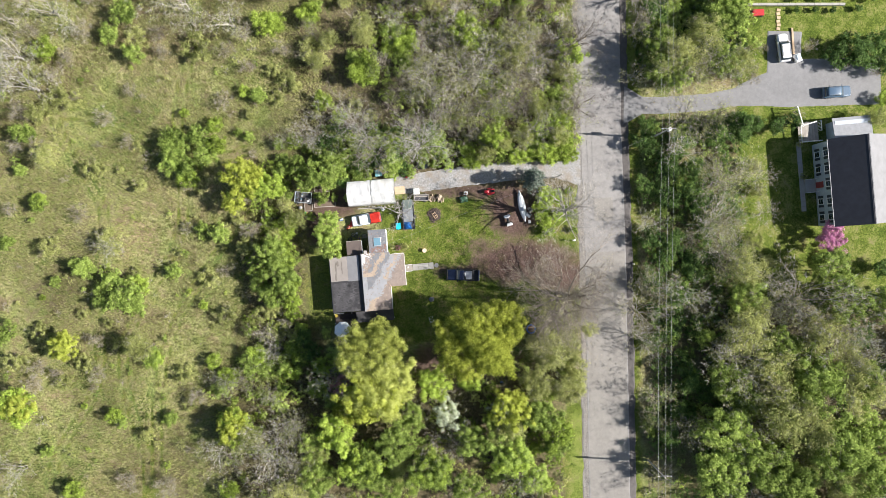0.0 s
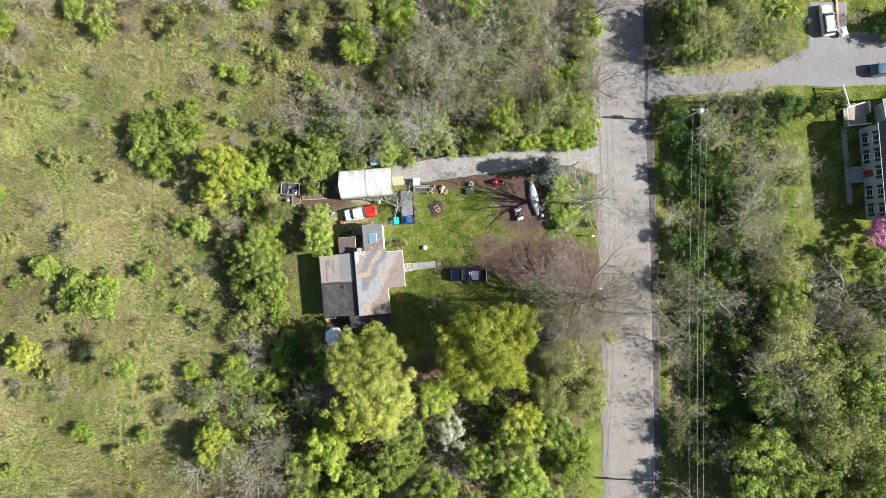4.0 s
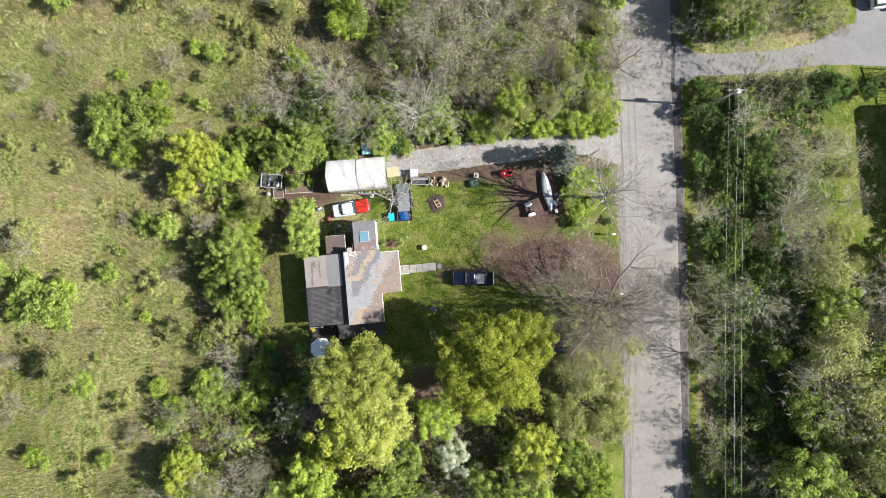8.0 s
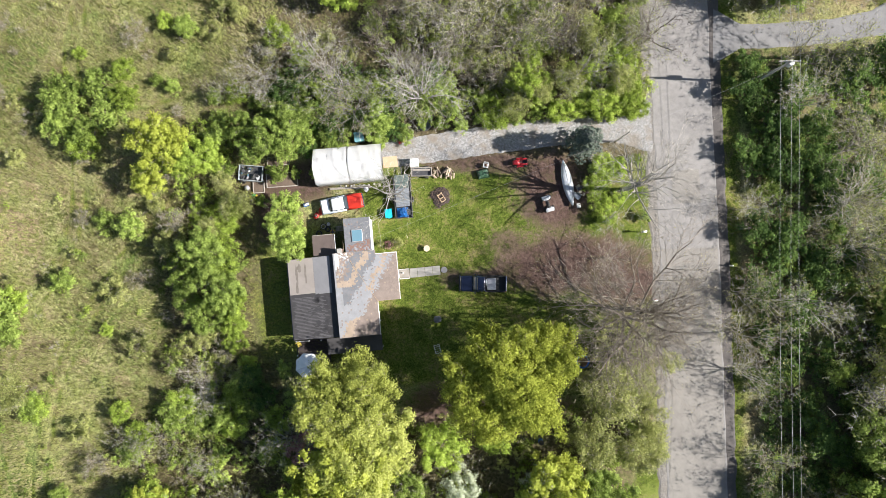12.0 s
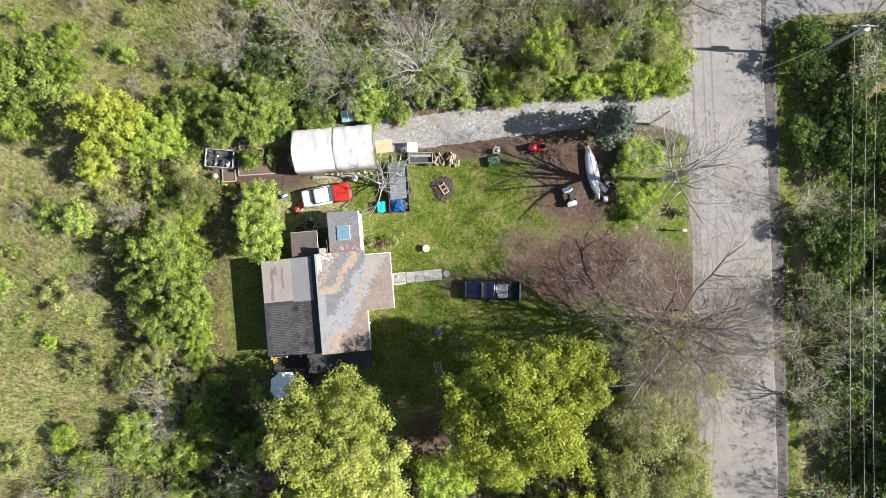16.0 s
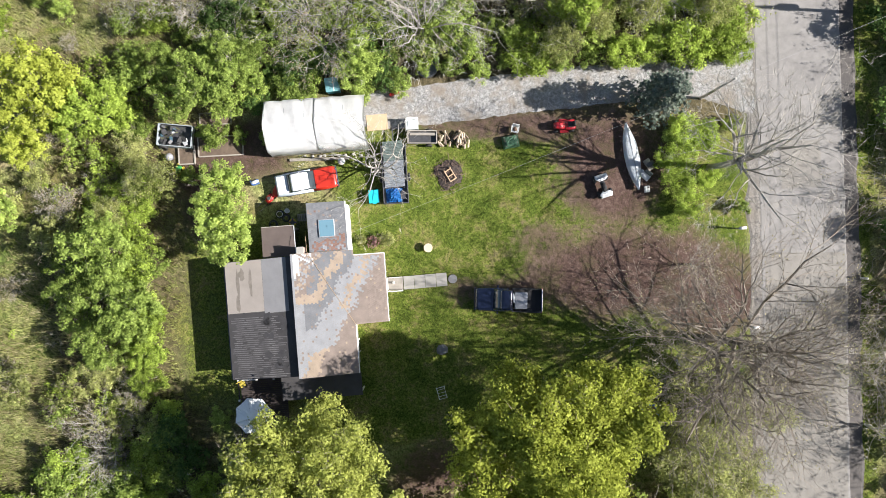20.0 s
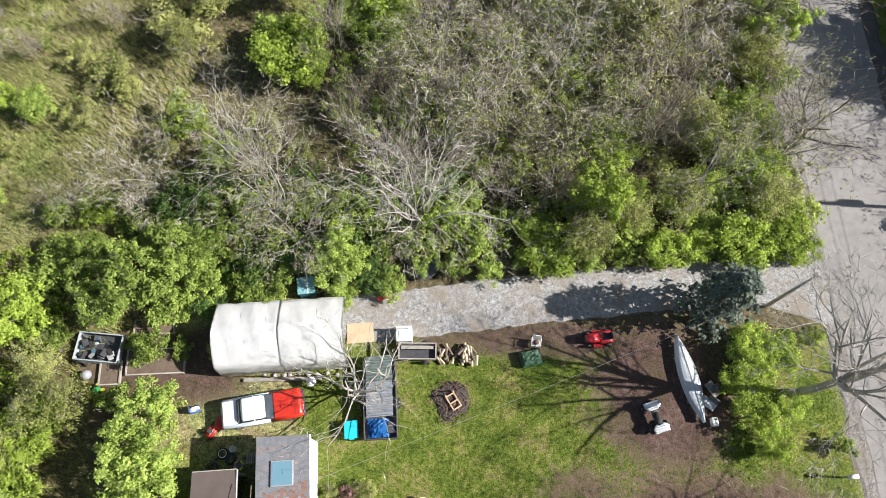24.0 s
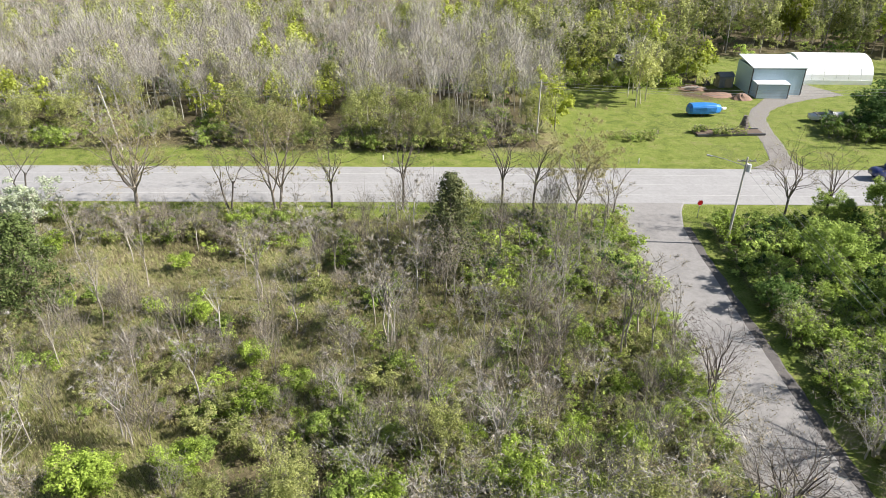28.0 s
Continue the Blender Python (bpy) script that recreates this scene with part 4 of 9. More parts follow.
for x, y, s in (
        (-63.3, 26.1, 1.52), (-65.7, 31.1, 1.22), (-38.4, 36.5, 0.97), (-51.2, 0.8, 0.79), (-10.8, 17.8, 1.1), (2.6, 22.2, 1.2), (7.0, 28.3, 1.1), (-25.5, -30.7, 1.28), (-22.8, -26.8, 0.79), (-34.5, -31.4, 0.97), (45.2, 10.7, 1.34), (44.9, 4.7, 0.97), (45.5, -0.6, 1.10), (45.5, -17.3, 1.10), (40.4, -28.0, 0.97), (46.7, -12.1, 0.91), (-56.9, 35.9, 0.85), (-6.0, 36.5, 0.91), (4.5, 36.5, 0.91), (-14.5, -19.9, 0.61), (14.1, 28.6, 0.91), (21.3, -10.3, 0.61), (-2.6, 28.8, 0.76), (1.0, 33.9, 0.91), (30.1, -9.0, 0.67), (33.8, -15.8, 0.61), (-26.5, -13.2, 0.63), (-25.5, -15.4, 0.69)):
    K["bare"].put(x, y, s)
for x, y, s in (
        (-24.1, 17.9, 0.58), (-19.5, 17.7, 0.72), (18.4, -1.1, 0.69), (22.7, -7.5, 0.58)):
    K["bare"].put(x, y, s)
for x, y, s in (
        (33.1, 17.3, 1.12), (37.5, 13.7, 1.22), (39.3, 17.3, 1.22), (33.1, 10.2, 1.01), (36.6, 8.3, 1.32), (40.2, 10.1, 1.22), (42.1, 5.7, 1.01), (34.0, 2.1, 1.12), (37.5, 1.2, 1.32), (34.0, -5.1, 1.12), (38.3, -6.9, 1.32), (41.1, -3.3, 1.22), (-20.9, -13.5, 0.91), (-19.8, -15.5, 0.91), (-9.0, 14.3, 0.86), (-12.2, 13.8, 0.82), (-14.7, 11.2, 0.62), (-5.2, 13.2, 0.72)):
    K["dark"].put(x, y, s)
for x, y, s in (
        (-29.4, 22.0, 0.7), (-25.8, 29.1, 0.8), (-22.2, 26.4, 0.8), (-11.9, -17.5, 0.91), (-33.3, -10.1, 1.14), (-60.9, 0.8, 1.14), (-54.6, 13.3, 1.03), (-63.2, 22.2, 1.26), (-59.8, 24.9, 1.14), (-46.7, 10.6, 0.91), (-55.8, -17.1, 1.03), (-39.7, -19.1, 1.03), (-63.0, -12.6, 0.91), (-46.1, -28.9, 0.91), (-67.4, -17.1, 1.03), (-29.9, 1.1, 1.08), (-31.4, 5.2, 0.81), (-24.0, -8.4, 0.81), (-27.8, -9.7, 0.97), (17.9, -9.3, 1.51), (17.4, -11.8, 1.24), (19.2, -14.4, 1.62), (16.8, -16.2, 1.51), (20.9, -17.0, 1.30), (19.8, -11.2, 1.24), (15.4, -14.3, 1.08)):
    K["obush"].put(x, y, s)
for x, y, s in (
        (-33.4, -2.9, 0.85), (-39.6, 3.8, 0.73), (-57.7, 31.0, 1.34), (-63.3, 16.9, 1.10), (-29.4, 29.2, 1.10), (-24.1, 31.9, 1.10), (-33.5, 23.9, 1.10), (-43.6, 34.6, 1.10), (-33.0, 31.9, 1.10), (-48.3, 25.8, 0.85), (-56.3, 6.1, 1.10), (-63.6, -20.6, 1.22), (-53.9, -13.6, 0.97), (-37.9, -22.6, 1.10), (-29.3, 3.3, 1.15), (-24.7, 2.2, 0.69), (-23.6, -10.6, 1.04), (-24.6, -13.1, 0.92), (-26.6, 4.7, 0.81)):
    K["brush"].put(x, y, s)

# brush of the meadow and tall woods east of the lane: x, y and size
for table in ({
    "bright": ((-25.9, 36.3, 1.23), (-19.8, 37.2, 1.12), (-61.4, 32.0, 1.23), (-63.1, 8.4, 0.9), (-32.1, -27.3, 1.79), (-44.6, -16.8, 1.01), (-66.2, -23.8, 2.13), (-51.4, -25.7, 0.9), (-33.0, -19.5, 1.12), (-35.6, -17.3, 0.9), (-57.7, -37.8, 1.12)),
    "green": ((-49.1, 37.7, 1.37), (-51.5, 34.7, 0.95), (-55.8, -2.4, 1.16), (-53.1, -5.5, 0.84), (-28.2, 24.9, 0.74), (-29.6, 18.6, 0.63), (-7.1, 34.6, 1.16), (-65.1, 19.2, 1.06), (-62.4, 16.1, 0.84), (-66.0, 13.4, 0.74), (-3.6, 24.7, 0.84), (-61.7, -31.5, 0.63), (-42.4, -26.2, 0.74)),
    "obush": ((-37.6, 32.8, 2.24), (-18.8, 31.5, 2.24), (-23.3, 27.5, 1.68), (-51.7, 1.7, 2.24), (-36.0, -3.8, 1.46), (-50.0, -14.5, 1.68), (-59.9, -14.5, 1.79), (-53.0, 13.3, 0.9), (-25.1, 24.8, 1.12), (-63.0, -11.7, 1.01), (-54.9, -18.1, 1.35), (-65.7, -17.1, 1.12), (-59.4, -20.7, 1.23), (-39.7, -24.4, 1.01), (-47.5, 33.9, 1.68), (-57.4, 24.1, 1.46), (-61.0, 23.2, 1.35), (-63.7, 27.7, 1.46), (-33.7, 3.4, 1.23), (-39.6, 4.3, 0.67)),
    "brush": ((-60.1, 28.2, 1.56), (-63.6, 34.9, 1.79), (-65.5, 22.4, 1.44), (-52.0, 21.4, 1.44), (-48.5, 17.8, 1.2), (-39.5, 10.6, 0.84), (-43.0, 32.1, 1.32), (-30.4, 34.8, 1.56), (-67.2, 32.3, 1.44), (-55.6, 34.9, 1.56), (-66.4, 17.0, 1.2), (-67.4, 7.1, 1.08), (-53.6, -19.0, 1.32), (-63.0, -18.0, 1.32), (-60.3, -18.9, 1.08), (-48.8, -36.1, 1.56), (-42.5, -37.0, 1.79)),
    "bare": ((-60.0, 38.0, 1.39), (-39.4, 38.8, 1.55), (-67.2, 36.7, 1.24), (-67.7, 26.9, 1.05), (-32.2, 36.1, 1.11), (9.5, 31.4, 1.39), (-23.6, -27.2, 1.05), (-26.3, -32.6, 1.39), (-21.8, -33.5, 1.08), (-65.8, -34.2, 1.05), (16.2, 30.9, 1.39), (12.1, 24.7, 1.24)),
    "olive_shrub": ((15.7, 24.6, 1.26), (19.3, 29.1, 1.37), (15.3, 34.5, 1.44), (8.1, 18.4, 1.19), (19.8, 22.8, 1.08), (14.4, 18.4, 1.08), (21.2, 33.6, 1.01), (5.4, 26.5, 1.08)),
}, {
    "olive": ((52.1, -25.1, 1.69), (47.1, -12.4, 1.41), (64.8, -21.8, 1.41), (57.2, -26.8, 1.41), (59.0, -12.4, 1.41), (51.3, -18.3, 1.35), (48.0, -3.1, 1.07)),
    "gtree": ((43.7, -27.6, 1.32), (53.0, -14.9, 1.16), (51.2, -32.7, 1.37), (65.2, -35.3, 1.32), (48.8, -7.3, 1.0), (45.4, -20.0, 1.11), (66.5, -28.5, 1.19), (54.7, -24.2, 1.06), (61.4, -30.2, 1.55), (58.1, -20.0, 1.55), (43.6, -34.3, 1.41), (63.2, -8.2, 1.27), (54.6, -36.1, 1.27), (61.5, -3.2, 1.13)),
    "bare": ((43.9, 10.4, 1.31), (43.8, 4.5, 1.31), (43.4, -0.5, 1.31), (45.4, -17.4, 1.75), (56.4, -7.4, 1.92), (61.5, -11.6, 1.75), (47.1, -22.5, 1.46), (64.8, -16.7, 1.6), (53.1, -9.9, 1.31), (49.6, -29.3, 1.31), (39.5, -6.5, 1.2), (38.5, 15.5, 1.1)),
    "dark": ((36.6, 12.2, 1.2), (36.4, -1.6, 1.1), (40.6, -1.8, 1.3), (37.4, -12.0, 1.2), (40.0, -20.4, 1.4), (36.9, -29.5, 1.2), (41.6, 7.0, 1.2), (40.8, 13.0, 1.2)),
}):
    for key, spots in table.items():
        for x, y, s in spots:
            K["obush" if key == "olive_shrub" else key].put(x, y, s * 0.8 if key in ("obush", "brush") else s, s * 0.55 if key == "obush" else None)

# thickets and woods
scatter(64, -20, 22, 15.2, 44, (("bare", 3), ("olive", 1), ("obush", 6), ("green", 2), ("bright", 5)), 1.8, 0.6, 1.1, 1)
scatter(24, -26, 21, 14.6, 18, (("green", 3), ("dark", 1), ("bright", 1)), 1.7, 0.6, 1.0, 2)
scatter(14, -30, -23.5, -18, 13, (("green", 3), ("obush", 2), ("brush", 2), ("bright", 2)), 1.6, 0.7, 1.2, 3)
scatter(60, -34, 22, -46, -18, (("green", 3), ("btree", 2), ("olive", 3), ("yellow", 0.6), ("obush", 2), ("bright", 2), ("bare", 2)), 2.0, 0.6, 1.1, 4)
scatter(60, 33, 49, -46, 21, (("dark", 7), ("green", 4), ("bare", 1)), 1.7, 0.6, 1.15, 5)
scatter(90, 46, 84, -48, -8, (("olive", 3), ("gtree", 4), ("bare", 4), ("dark", 3)), 2.4, 0.7, 1.25, 6)
scatter(30, 34, 47.5, 27.5, 44, (("olive", 1), ("bright", 1), ("gtree", 2), ("dark", 2), ("green", 3)), 2.4, 0.7, 1.2, 7)
scatter(100, 33, 90, 30, 80, (("green", 6), ("gtree", 2), ("dark", 3), ("bright", 1)), 2.2, 0.8, 1.3, 8)
scatter(110, -60, 21, 40, 84, (("brush", 3), ("obush", 2), ("sapling", 3), ("green", 3), ("bright", 1.5)), 2.2, 0.7, 1.2, 9)
scatter(34, -2, 21, 40, 84, (("sapling", 4), ("bare", 2), ("obush", 2), ("olive", 1)), 1.6, 0.7, 1.15, 10)
scatter(30, -60, 20, 79, 84.5, (("green", 2), ("obush", 3), ("brush", 2), ("sapling", 2)), 1.8, 0.6, 1.1, 11)
scatter(40, -72, -26, -46, 44, (("obush", 4), ("brush", 4), ("green", 1), ("bright", 1)), 3.0, 0.25, 0.7, 12)
scatter(40, -85, 15, 108, 116, (("green", 3), ("olive", 3), ("brush", 1), ("bare", 2)), 2.4, 0.8, 1.4, 13)

scatter(26, 3, 21.5, 16, 42, (("bright", 3), ("green", 2), ("btree", 0.5)), 2.0, 0.7, 1.1, 14)
scatter(18, -2, 16, 19, 36, (("bare", 2), ("brush", 1)), 1.6, 0.9, 1.2, 15)

# yard, lane side and garden plants that stand apart
for key, spots in {
    "bright": ((-23.4, 5.0, 1.0), (-23.6, 3.0, 0.95), (-23.8, 0.6, 1.0), (-23.8, -1.8, 1.1), (-23.4, -4.2, 1.0), (-23.2, -6.0, 0.9), (-18.5, -18.0, 1.0), (-14.6, -18.6, 0.9), (-23.0, -19.0, 1.0), (-19.0, -21.5, 1.1), (-21.4, -12.2, 0.8), (-22.8, -15.6, 1.0), (17.4, 9.4, 0.85), (17.5, 7.4, 0.9), (17.2, 5.2, 0.85), (17.9, 3.4, 0.8), (19.2, 8.4, 0.8), (19.4, 5.4, 0.6), (21.4, 9.6, 0.5), (71.5, 24.0, 0.9), (21.5, -20.5, 0.8), (19.5, -12.0, 0.9)),
    "gtree": ((-17.0, 4.6, 0.66), (-16.5, 1.4, 0.76), (-18.0, 2.9, 0.5)),
    "bright2": ((-10.9, 28.6, 1.5), (-4.6, 33.0, 1.3), (-26.4, 36.2, 1.4), (-15.5, 44.4, 1.3), (-9.9, 46.0, 1.0)),
    "olive": ((20.2, -11.6, 0.7), (17.6, -13.6, 0.6), (21.0, -15.6, 0.7), (17.8, -17.2, 0.65), (21.8, -18.8, 0.7), (24.0, -12.4, 0.5), (69.8, 20.6, 0.6), (14.6, -20.2, 0.6)),
    "brush": ((59.8, 32.5, 0.8), (58.2, 21.6, 0.7), (66.2, 29.8, 0.7), (70.5, 28.2, 0.9), (52.3, 32.4, 0.7), (49.5, 29.0, 1.1), (50.9, 27.6, 0.9)),
    "dark2": ((72.0, 117.5, 1.5), (75.5, 116.0, 2.2), (78.5, 119.5, 2.6), (81.5, 115.5, 2.4), (76.5, 122.5, 2.3), (80.5, 124.5, 2.7), (84.5, 120.0, 2.8), (69.8, 119.0, 0.9)),
    "dark": ((63.8, 30.6, 1.2), (66.0, 31.8, 1.5), (68.2, 30.5, 1.4), (70.6, 32.4, 1.5), (72.0, 30.0, 1.3), (46.5, 40.8, 0.5), (49.5, 40.5, 0.45), (58.5, 40.4, 0.5), (62.0, 40.6, 0.6), (66.5, 40.6, 0.6), (70.0, 40.6, 0.6), (58.0, 38.4, 0.35), (61.0, 38.5, 0.35), (64.0, 38.4, 0.35), (68.0, 38.6, 0.4), (57.0, 20.6, 0.8), (54.2, 19.6, 0.9), (51.2, 20.2, 0.8), (64.0, -1.6, 1.0), (48.0, 19.0, 1.1), (45.2, 18.6, 1.2), (71.0, -3.0, 1.0)),
    "obush": ((-4.9, 0.8, 0.5), (-6.9, 0.8, 0.36), (44.5, 20.2, 1.0), (60.8, 8.2, 0.35), (58.8, 18.0, 0.4), (58.6, 16.8, 0.4), (59.2, 11.8, 0.4), (53.0, -2.0, 1.0), (51.0, 1.5, 1.1), (51.5, 9.5, 1.1), (50.6, 13.5, 1.0)),
    "obush2": ((-23.4, -10.4, 1.0), (-24.8, -12.0, 1.0), (-22.6, -13.4, 0.9), (-25.6, -9.2, 0.9)),
    "green2": ((-16.2, 8.7, 0.42), (-18.7, 9.0, 0.5), (-20.0, 5.6, 0.5), (-16.0, -16.2, 0.9), (-21.0, -16.6, 0.9), (-16.2, -24.0, 1.1), (-17.6, -12.9, 0.6), (-13.0, -16.0, 0.7)),
    "green": tuple((-8.5 + 2.1 * i, 13.35 + 0.06 * (2.1 * i) + 0.35 * math.sin(i * 2.3), 0.55 + 0.12 * math.sin(i * 1.7)) for i in range(14)) + ((-12.5, 12.6, 0.8), (-15, 12.4, 0.9), (-10.6, 13.4, 0.7)),
    "sapling2": ((-5.7, 54.3, 1.25), (-20.0, 62.0, 1.15), (3.4, 37.6, 1.3), (-8.7, 43.8, 0.9), (-24.8, 40.7, 1.0), (-6.0, 55.0, 1.2), (-19.8, 61.8, 1.2), (3.6, 37.5, 1.3), (-9.0, 44.0, 0.8), (-13.0, 36.8, 0.8), (9.6, 50.4, 1.1), (-21.1, 45.7, 1.0), (-34.3, 57.0, 1.1), (3.3, 55.6, 0.9), (16.5, 53.0, 1.3), (-14.7, 67, 1.3), (-25.6, 41.2, 0.9), (-5.3, 54.4, 1.1), (15.8, 52.2, 1.2), (17.4, 54.4, 1.1), (8.2, 60, 1.1), (11.2, 66, 1.2), (5.6, 71, 1.2)),
    "sapling": tuple((-46 + 3.4 * i + 1.3 * math.sin(i * 3.1), 50 + 14 * (0.5 + 0.5 * math.sin(i * 1.9)) + 9 * math.sin(i * 0.77), 0.9 + 0.25 * math.sin(i * 2.2)) for i in range(19)),
    "bare2": ((38.5, 20.4, 1.2), (42.6, 20.2, 1.1), (37.0, 26.6, 1.3), (41.5, 27.6, 1.35), (45.0, 28.6, 1.2)),
    "bare": ((32.2, -5.2, 0.95), (31.8, -9.4, 1.1), (32.2, -13.6, 1.0), (33.9, -27, 0.8), (33.4, 4.0, 0.75), (33.2, 48, 0.9), (32.8, 56, 0.8), (52.0, 5.6, 0.7), (53.5, -4.5, 0.8), (51.4, 11.0, 0.75), (32.0, 40.2, 0.8), (31.4, 34.6, 0.9), (22.2, 28.0, 0.8), (22.0, 24.2, 0.8), (21.8, 36.0, 0.9), (31.6, 27.8, 0.8)),
}.items():
    for x, y, s in spots:
        K[key.rstrip("2")].put(x, y, s)
for kind in K.values():
    kind.plant()


def big_tree(name, x, y, seed, height, radius, leaf, bark, per, clumps, size, label, levels=4, r0=0.28, twig_n=900, crown_from=0.25, spread=0.8, lift=0.45, forks=3, stems=1, first=0.22, clump_spread=0.13, rz=0.0, thin=0.66, twig_len=None, lean=(0, 0), wig=0.25, tri=False):
    ob = plant(name, seed, height, radius, leaf, bark, per, clumps, size, stems, levels, crown_from, twig_n, label, "tree", r0, spread, lift, "", forks, clump_spread, first, wig, thin, twig_len, tri)
    ob.matrix_basis = pose(x, y, 0, *lean, rz)
    return ob


big_tree("maple_tree", 6.6, -13.4, 201, 14.0, 6.9, "yellow", "brown", 88, 840, 0.16, "large round maple in yellow-green young leaf", clump_spread=0.085, tri=True)
big_tree("maple_tree", -9.7, -15.0, 202, 12.0, 5.2, "pale_lime", "grey", 70, 460, 0.155, "tall tree with olive yellow-green young leaves beside the deck", clump_spread=0.095, tri=True)
big_tree("maple_tree", -8.6, -20.9, 203, 11.0, 5.3, "pale_lime", "grey", 76, 480, 0.165, "broad tree in pale yellow-green leaf", clump_spread=0.1, tri=True)
def grown(ob, x, y, rx=0, ry=0, rz=0):
    ob.matrix_basis = pose(x, y, 0, rx, ry, rz)


grown(bare_tree("oak_tree", 204, 13.5, 8.4, "brown", "big leafless tree with pruned limbs beside the lane", 7500, "hay", 2400, 0.09, twig_len=0.9, twig_w=0.010, n=14, fork=0.3, levels=3, r0=0.42, kids=5, stems=2, limb=0.46, wig=0.12), 19.6, -7.1, 0, 2)
grown(bare_tree("ash_tree", 205, 13.5, 4.2, "pale", "leafless pale-barked tree over a bright green bush", 4800, twig_len=0.75, twig_w=0.009, n=8, fork=0.4, levels=3, r0=0.24, kids=4, stems=1, limb=0.62, wig=0.12), 20.0, 6.4, 0, 0)
grown(bare_tree("ash_tree", 206, 9.5, 5.0, "pale", "pale leafless tree with spreading limbs", 1800, twig_len=0.7, n=12, fork=0.12, levels=3, r0=0.2, kids=4, stems=3, limb=0.55, wig=0.2), -2.2, 16.6, 0, 0)
grown(bare_tree("ash_tree", 232, 8.5, 4.0, "pale", "pale leafless tree above the green thicket", 1200, twig_len=0.7, n=9, fork=0.15, levels=3, r0=0.14, kids=4, stems=2, limb=0.5, wig=0.2), -13.0, 20.4, 0, 0)
grown(bare_tree("dead_tree", 207, 5.0, 5.4, "white", "dead pale tree with broken bare limbs", 320, twig_len=0.55, twig_w=0.010, n=9, fork=0.22, levels=2, r0=0.19, kids=4, stems=2, limb=0.5, wig=0.22), -5.6, 6.2)
grown(plant("purple_shrub", 240, 1.0, 0.6, "purple", "dark", 14, 14, 0.10, 3, label="small purple-leaved shrub at the house corner", twig_n=20), -5.95, 0.65)
big_tree("apple_tree", 1.6, -25.2, 208, 6.0, 2.6, "white", "grey", 70, 70, 0.14, "small tree in white blossom", 3, 0.1, 60)
big_tree("apple_tree", 10.2, -24.6, 209, 5.5, 2.2, "white", "grey", 50, 50, 0.12, "small tree with thin white blossom", 3, 0.1, 60)
big_tree("redbud_tree", 62.6, 1.8, 210, 4.8, 3.0, "pink", "grey", 70, 50, 0.2, "redbud tree covered in pink blossom", 3, 0.1, 60)
big_tree("apple_tree", -51.5, 76.5, 211, 7.0, 4.2, "white", "grey", 70, 60, 0.24, "spreading tree in white blossom", 3, 0.14, 60)
big_tree("cherry_tree", -15.3, -20.7, 212, 6.5, 2.0, "purple", "brown", 30, 46, 0.14, "small purple-leaved tree among green trees", 3, 0.08, 120)
for x, y, sd, h, r, st in ((-40.5, 82.2, 213, 11.0, 5.6, 1), (-22.4, 82.6, 214, 11.0, 3.8, 2), (-15.8, 85.2, 215, 8.0, 2.2, 1), (-6.3, 84.6, 218, 9.5, 1.6, 1), (6.9, 84.4, 219, 10.0, 1.2, 1), (11.2, 83.4, 223, 8.5, 1.6, 1), (16.3, 81.0, 216, 9.5, 3.2, 1), (20.6, 79.6, 217, 7.5, 2.6, 2), (-29.4, 84.6, 224, 8.0, 2.2, 2), (-57.1, 85.2, 225, 8.0, 2.4, 2), (42.6, 80.6, 226, 8.5, 2.6, 1), (47.7, 80.6, 227, 9.5, 3.0, 1)):
    grown(bare_tree("roadside_tree", sd, h * 1.36, r * 1.12, "brown" if r > 3 else "dark", "roadside tree with brown buds and dark limbs", 1100 if r > 3 else 320, "olive" if sd == 215 else "straw", 9000 if r > 3 else (1600 if sd == 215 else 500), 0.13 if r > 3 else 0.12, n=8 if r > 3 else 5, fork=0.25 if r > 3 else 0.35, levels=3 if r > 3.4 else 2, r0=0.26 if r > 3.4 else 0.16, stems=st), x, y)
for x, y, sd, h, r in ((22.3, 32.6, 228, 7.5, 4.0), (22.6, 22.8, 229, 7.0, 3.6), (21.9, 45.6, 230, 7.5, 3.0), (33.0, 40.5, 231, 8.0, 4.2), (21.0, 32.1, 234, 9.0, 5.2)):
    grown(bare_tree("lane_tree", sd, h, r, "dark" if x < 30 else "grey", "leafless dark-limbed tree reaching over the lane", 700, n=7, fork=0.25, levels=3, r0=0.2, stems=2), x, y)
sp = conifer("spruce_tree", 220, 12.5, 4.3, "needle", "ragged dark spruce among leafless saplings", 7000, 0.26, 0.7)
sp.matrix_basis = pose(0.0, 68.3, 0)
sp = conifer("spruce_tree", 221, 10.5, 5.0, "needle_bright", "dense spruce at the edge of the rough field", 9000, 0.24, shape=0.55)
sp.matrix_basis = pose(-43, 61, 0)
sp = conifer("spruce_tree", 233, 7.0, 3.0, "dark", "dark spruce at the edge of the paved driveway", 4200, 0.22, shape=0.6)
sp.matrix_basis = pose(47.6, 19.8, 0)
copy_thing(sp, pose(44.2, 18.6, 0, 0, 0, 70) @ Matrix.Scale(0.8, 4))
copy_thing(sp, pose(50.4, 20.0, 0, 0, 0, 160) @ Matrix.Scale(0.62, 4))
ced = conifer("pine_tree", 222, 7.2, 2.3, "cedar", "grey-green pine beside the gravel driveway", 3600, 0.24, 0.5)
ced.matrix_basis = pose(15.4, 11.3, 0)

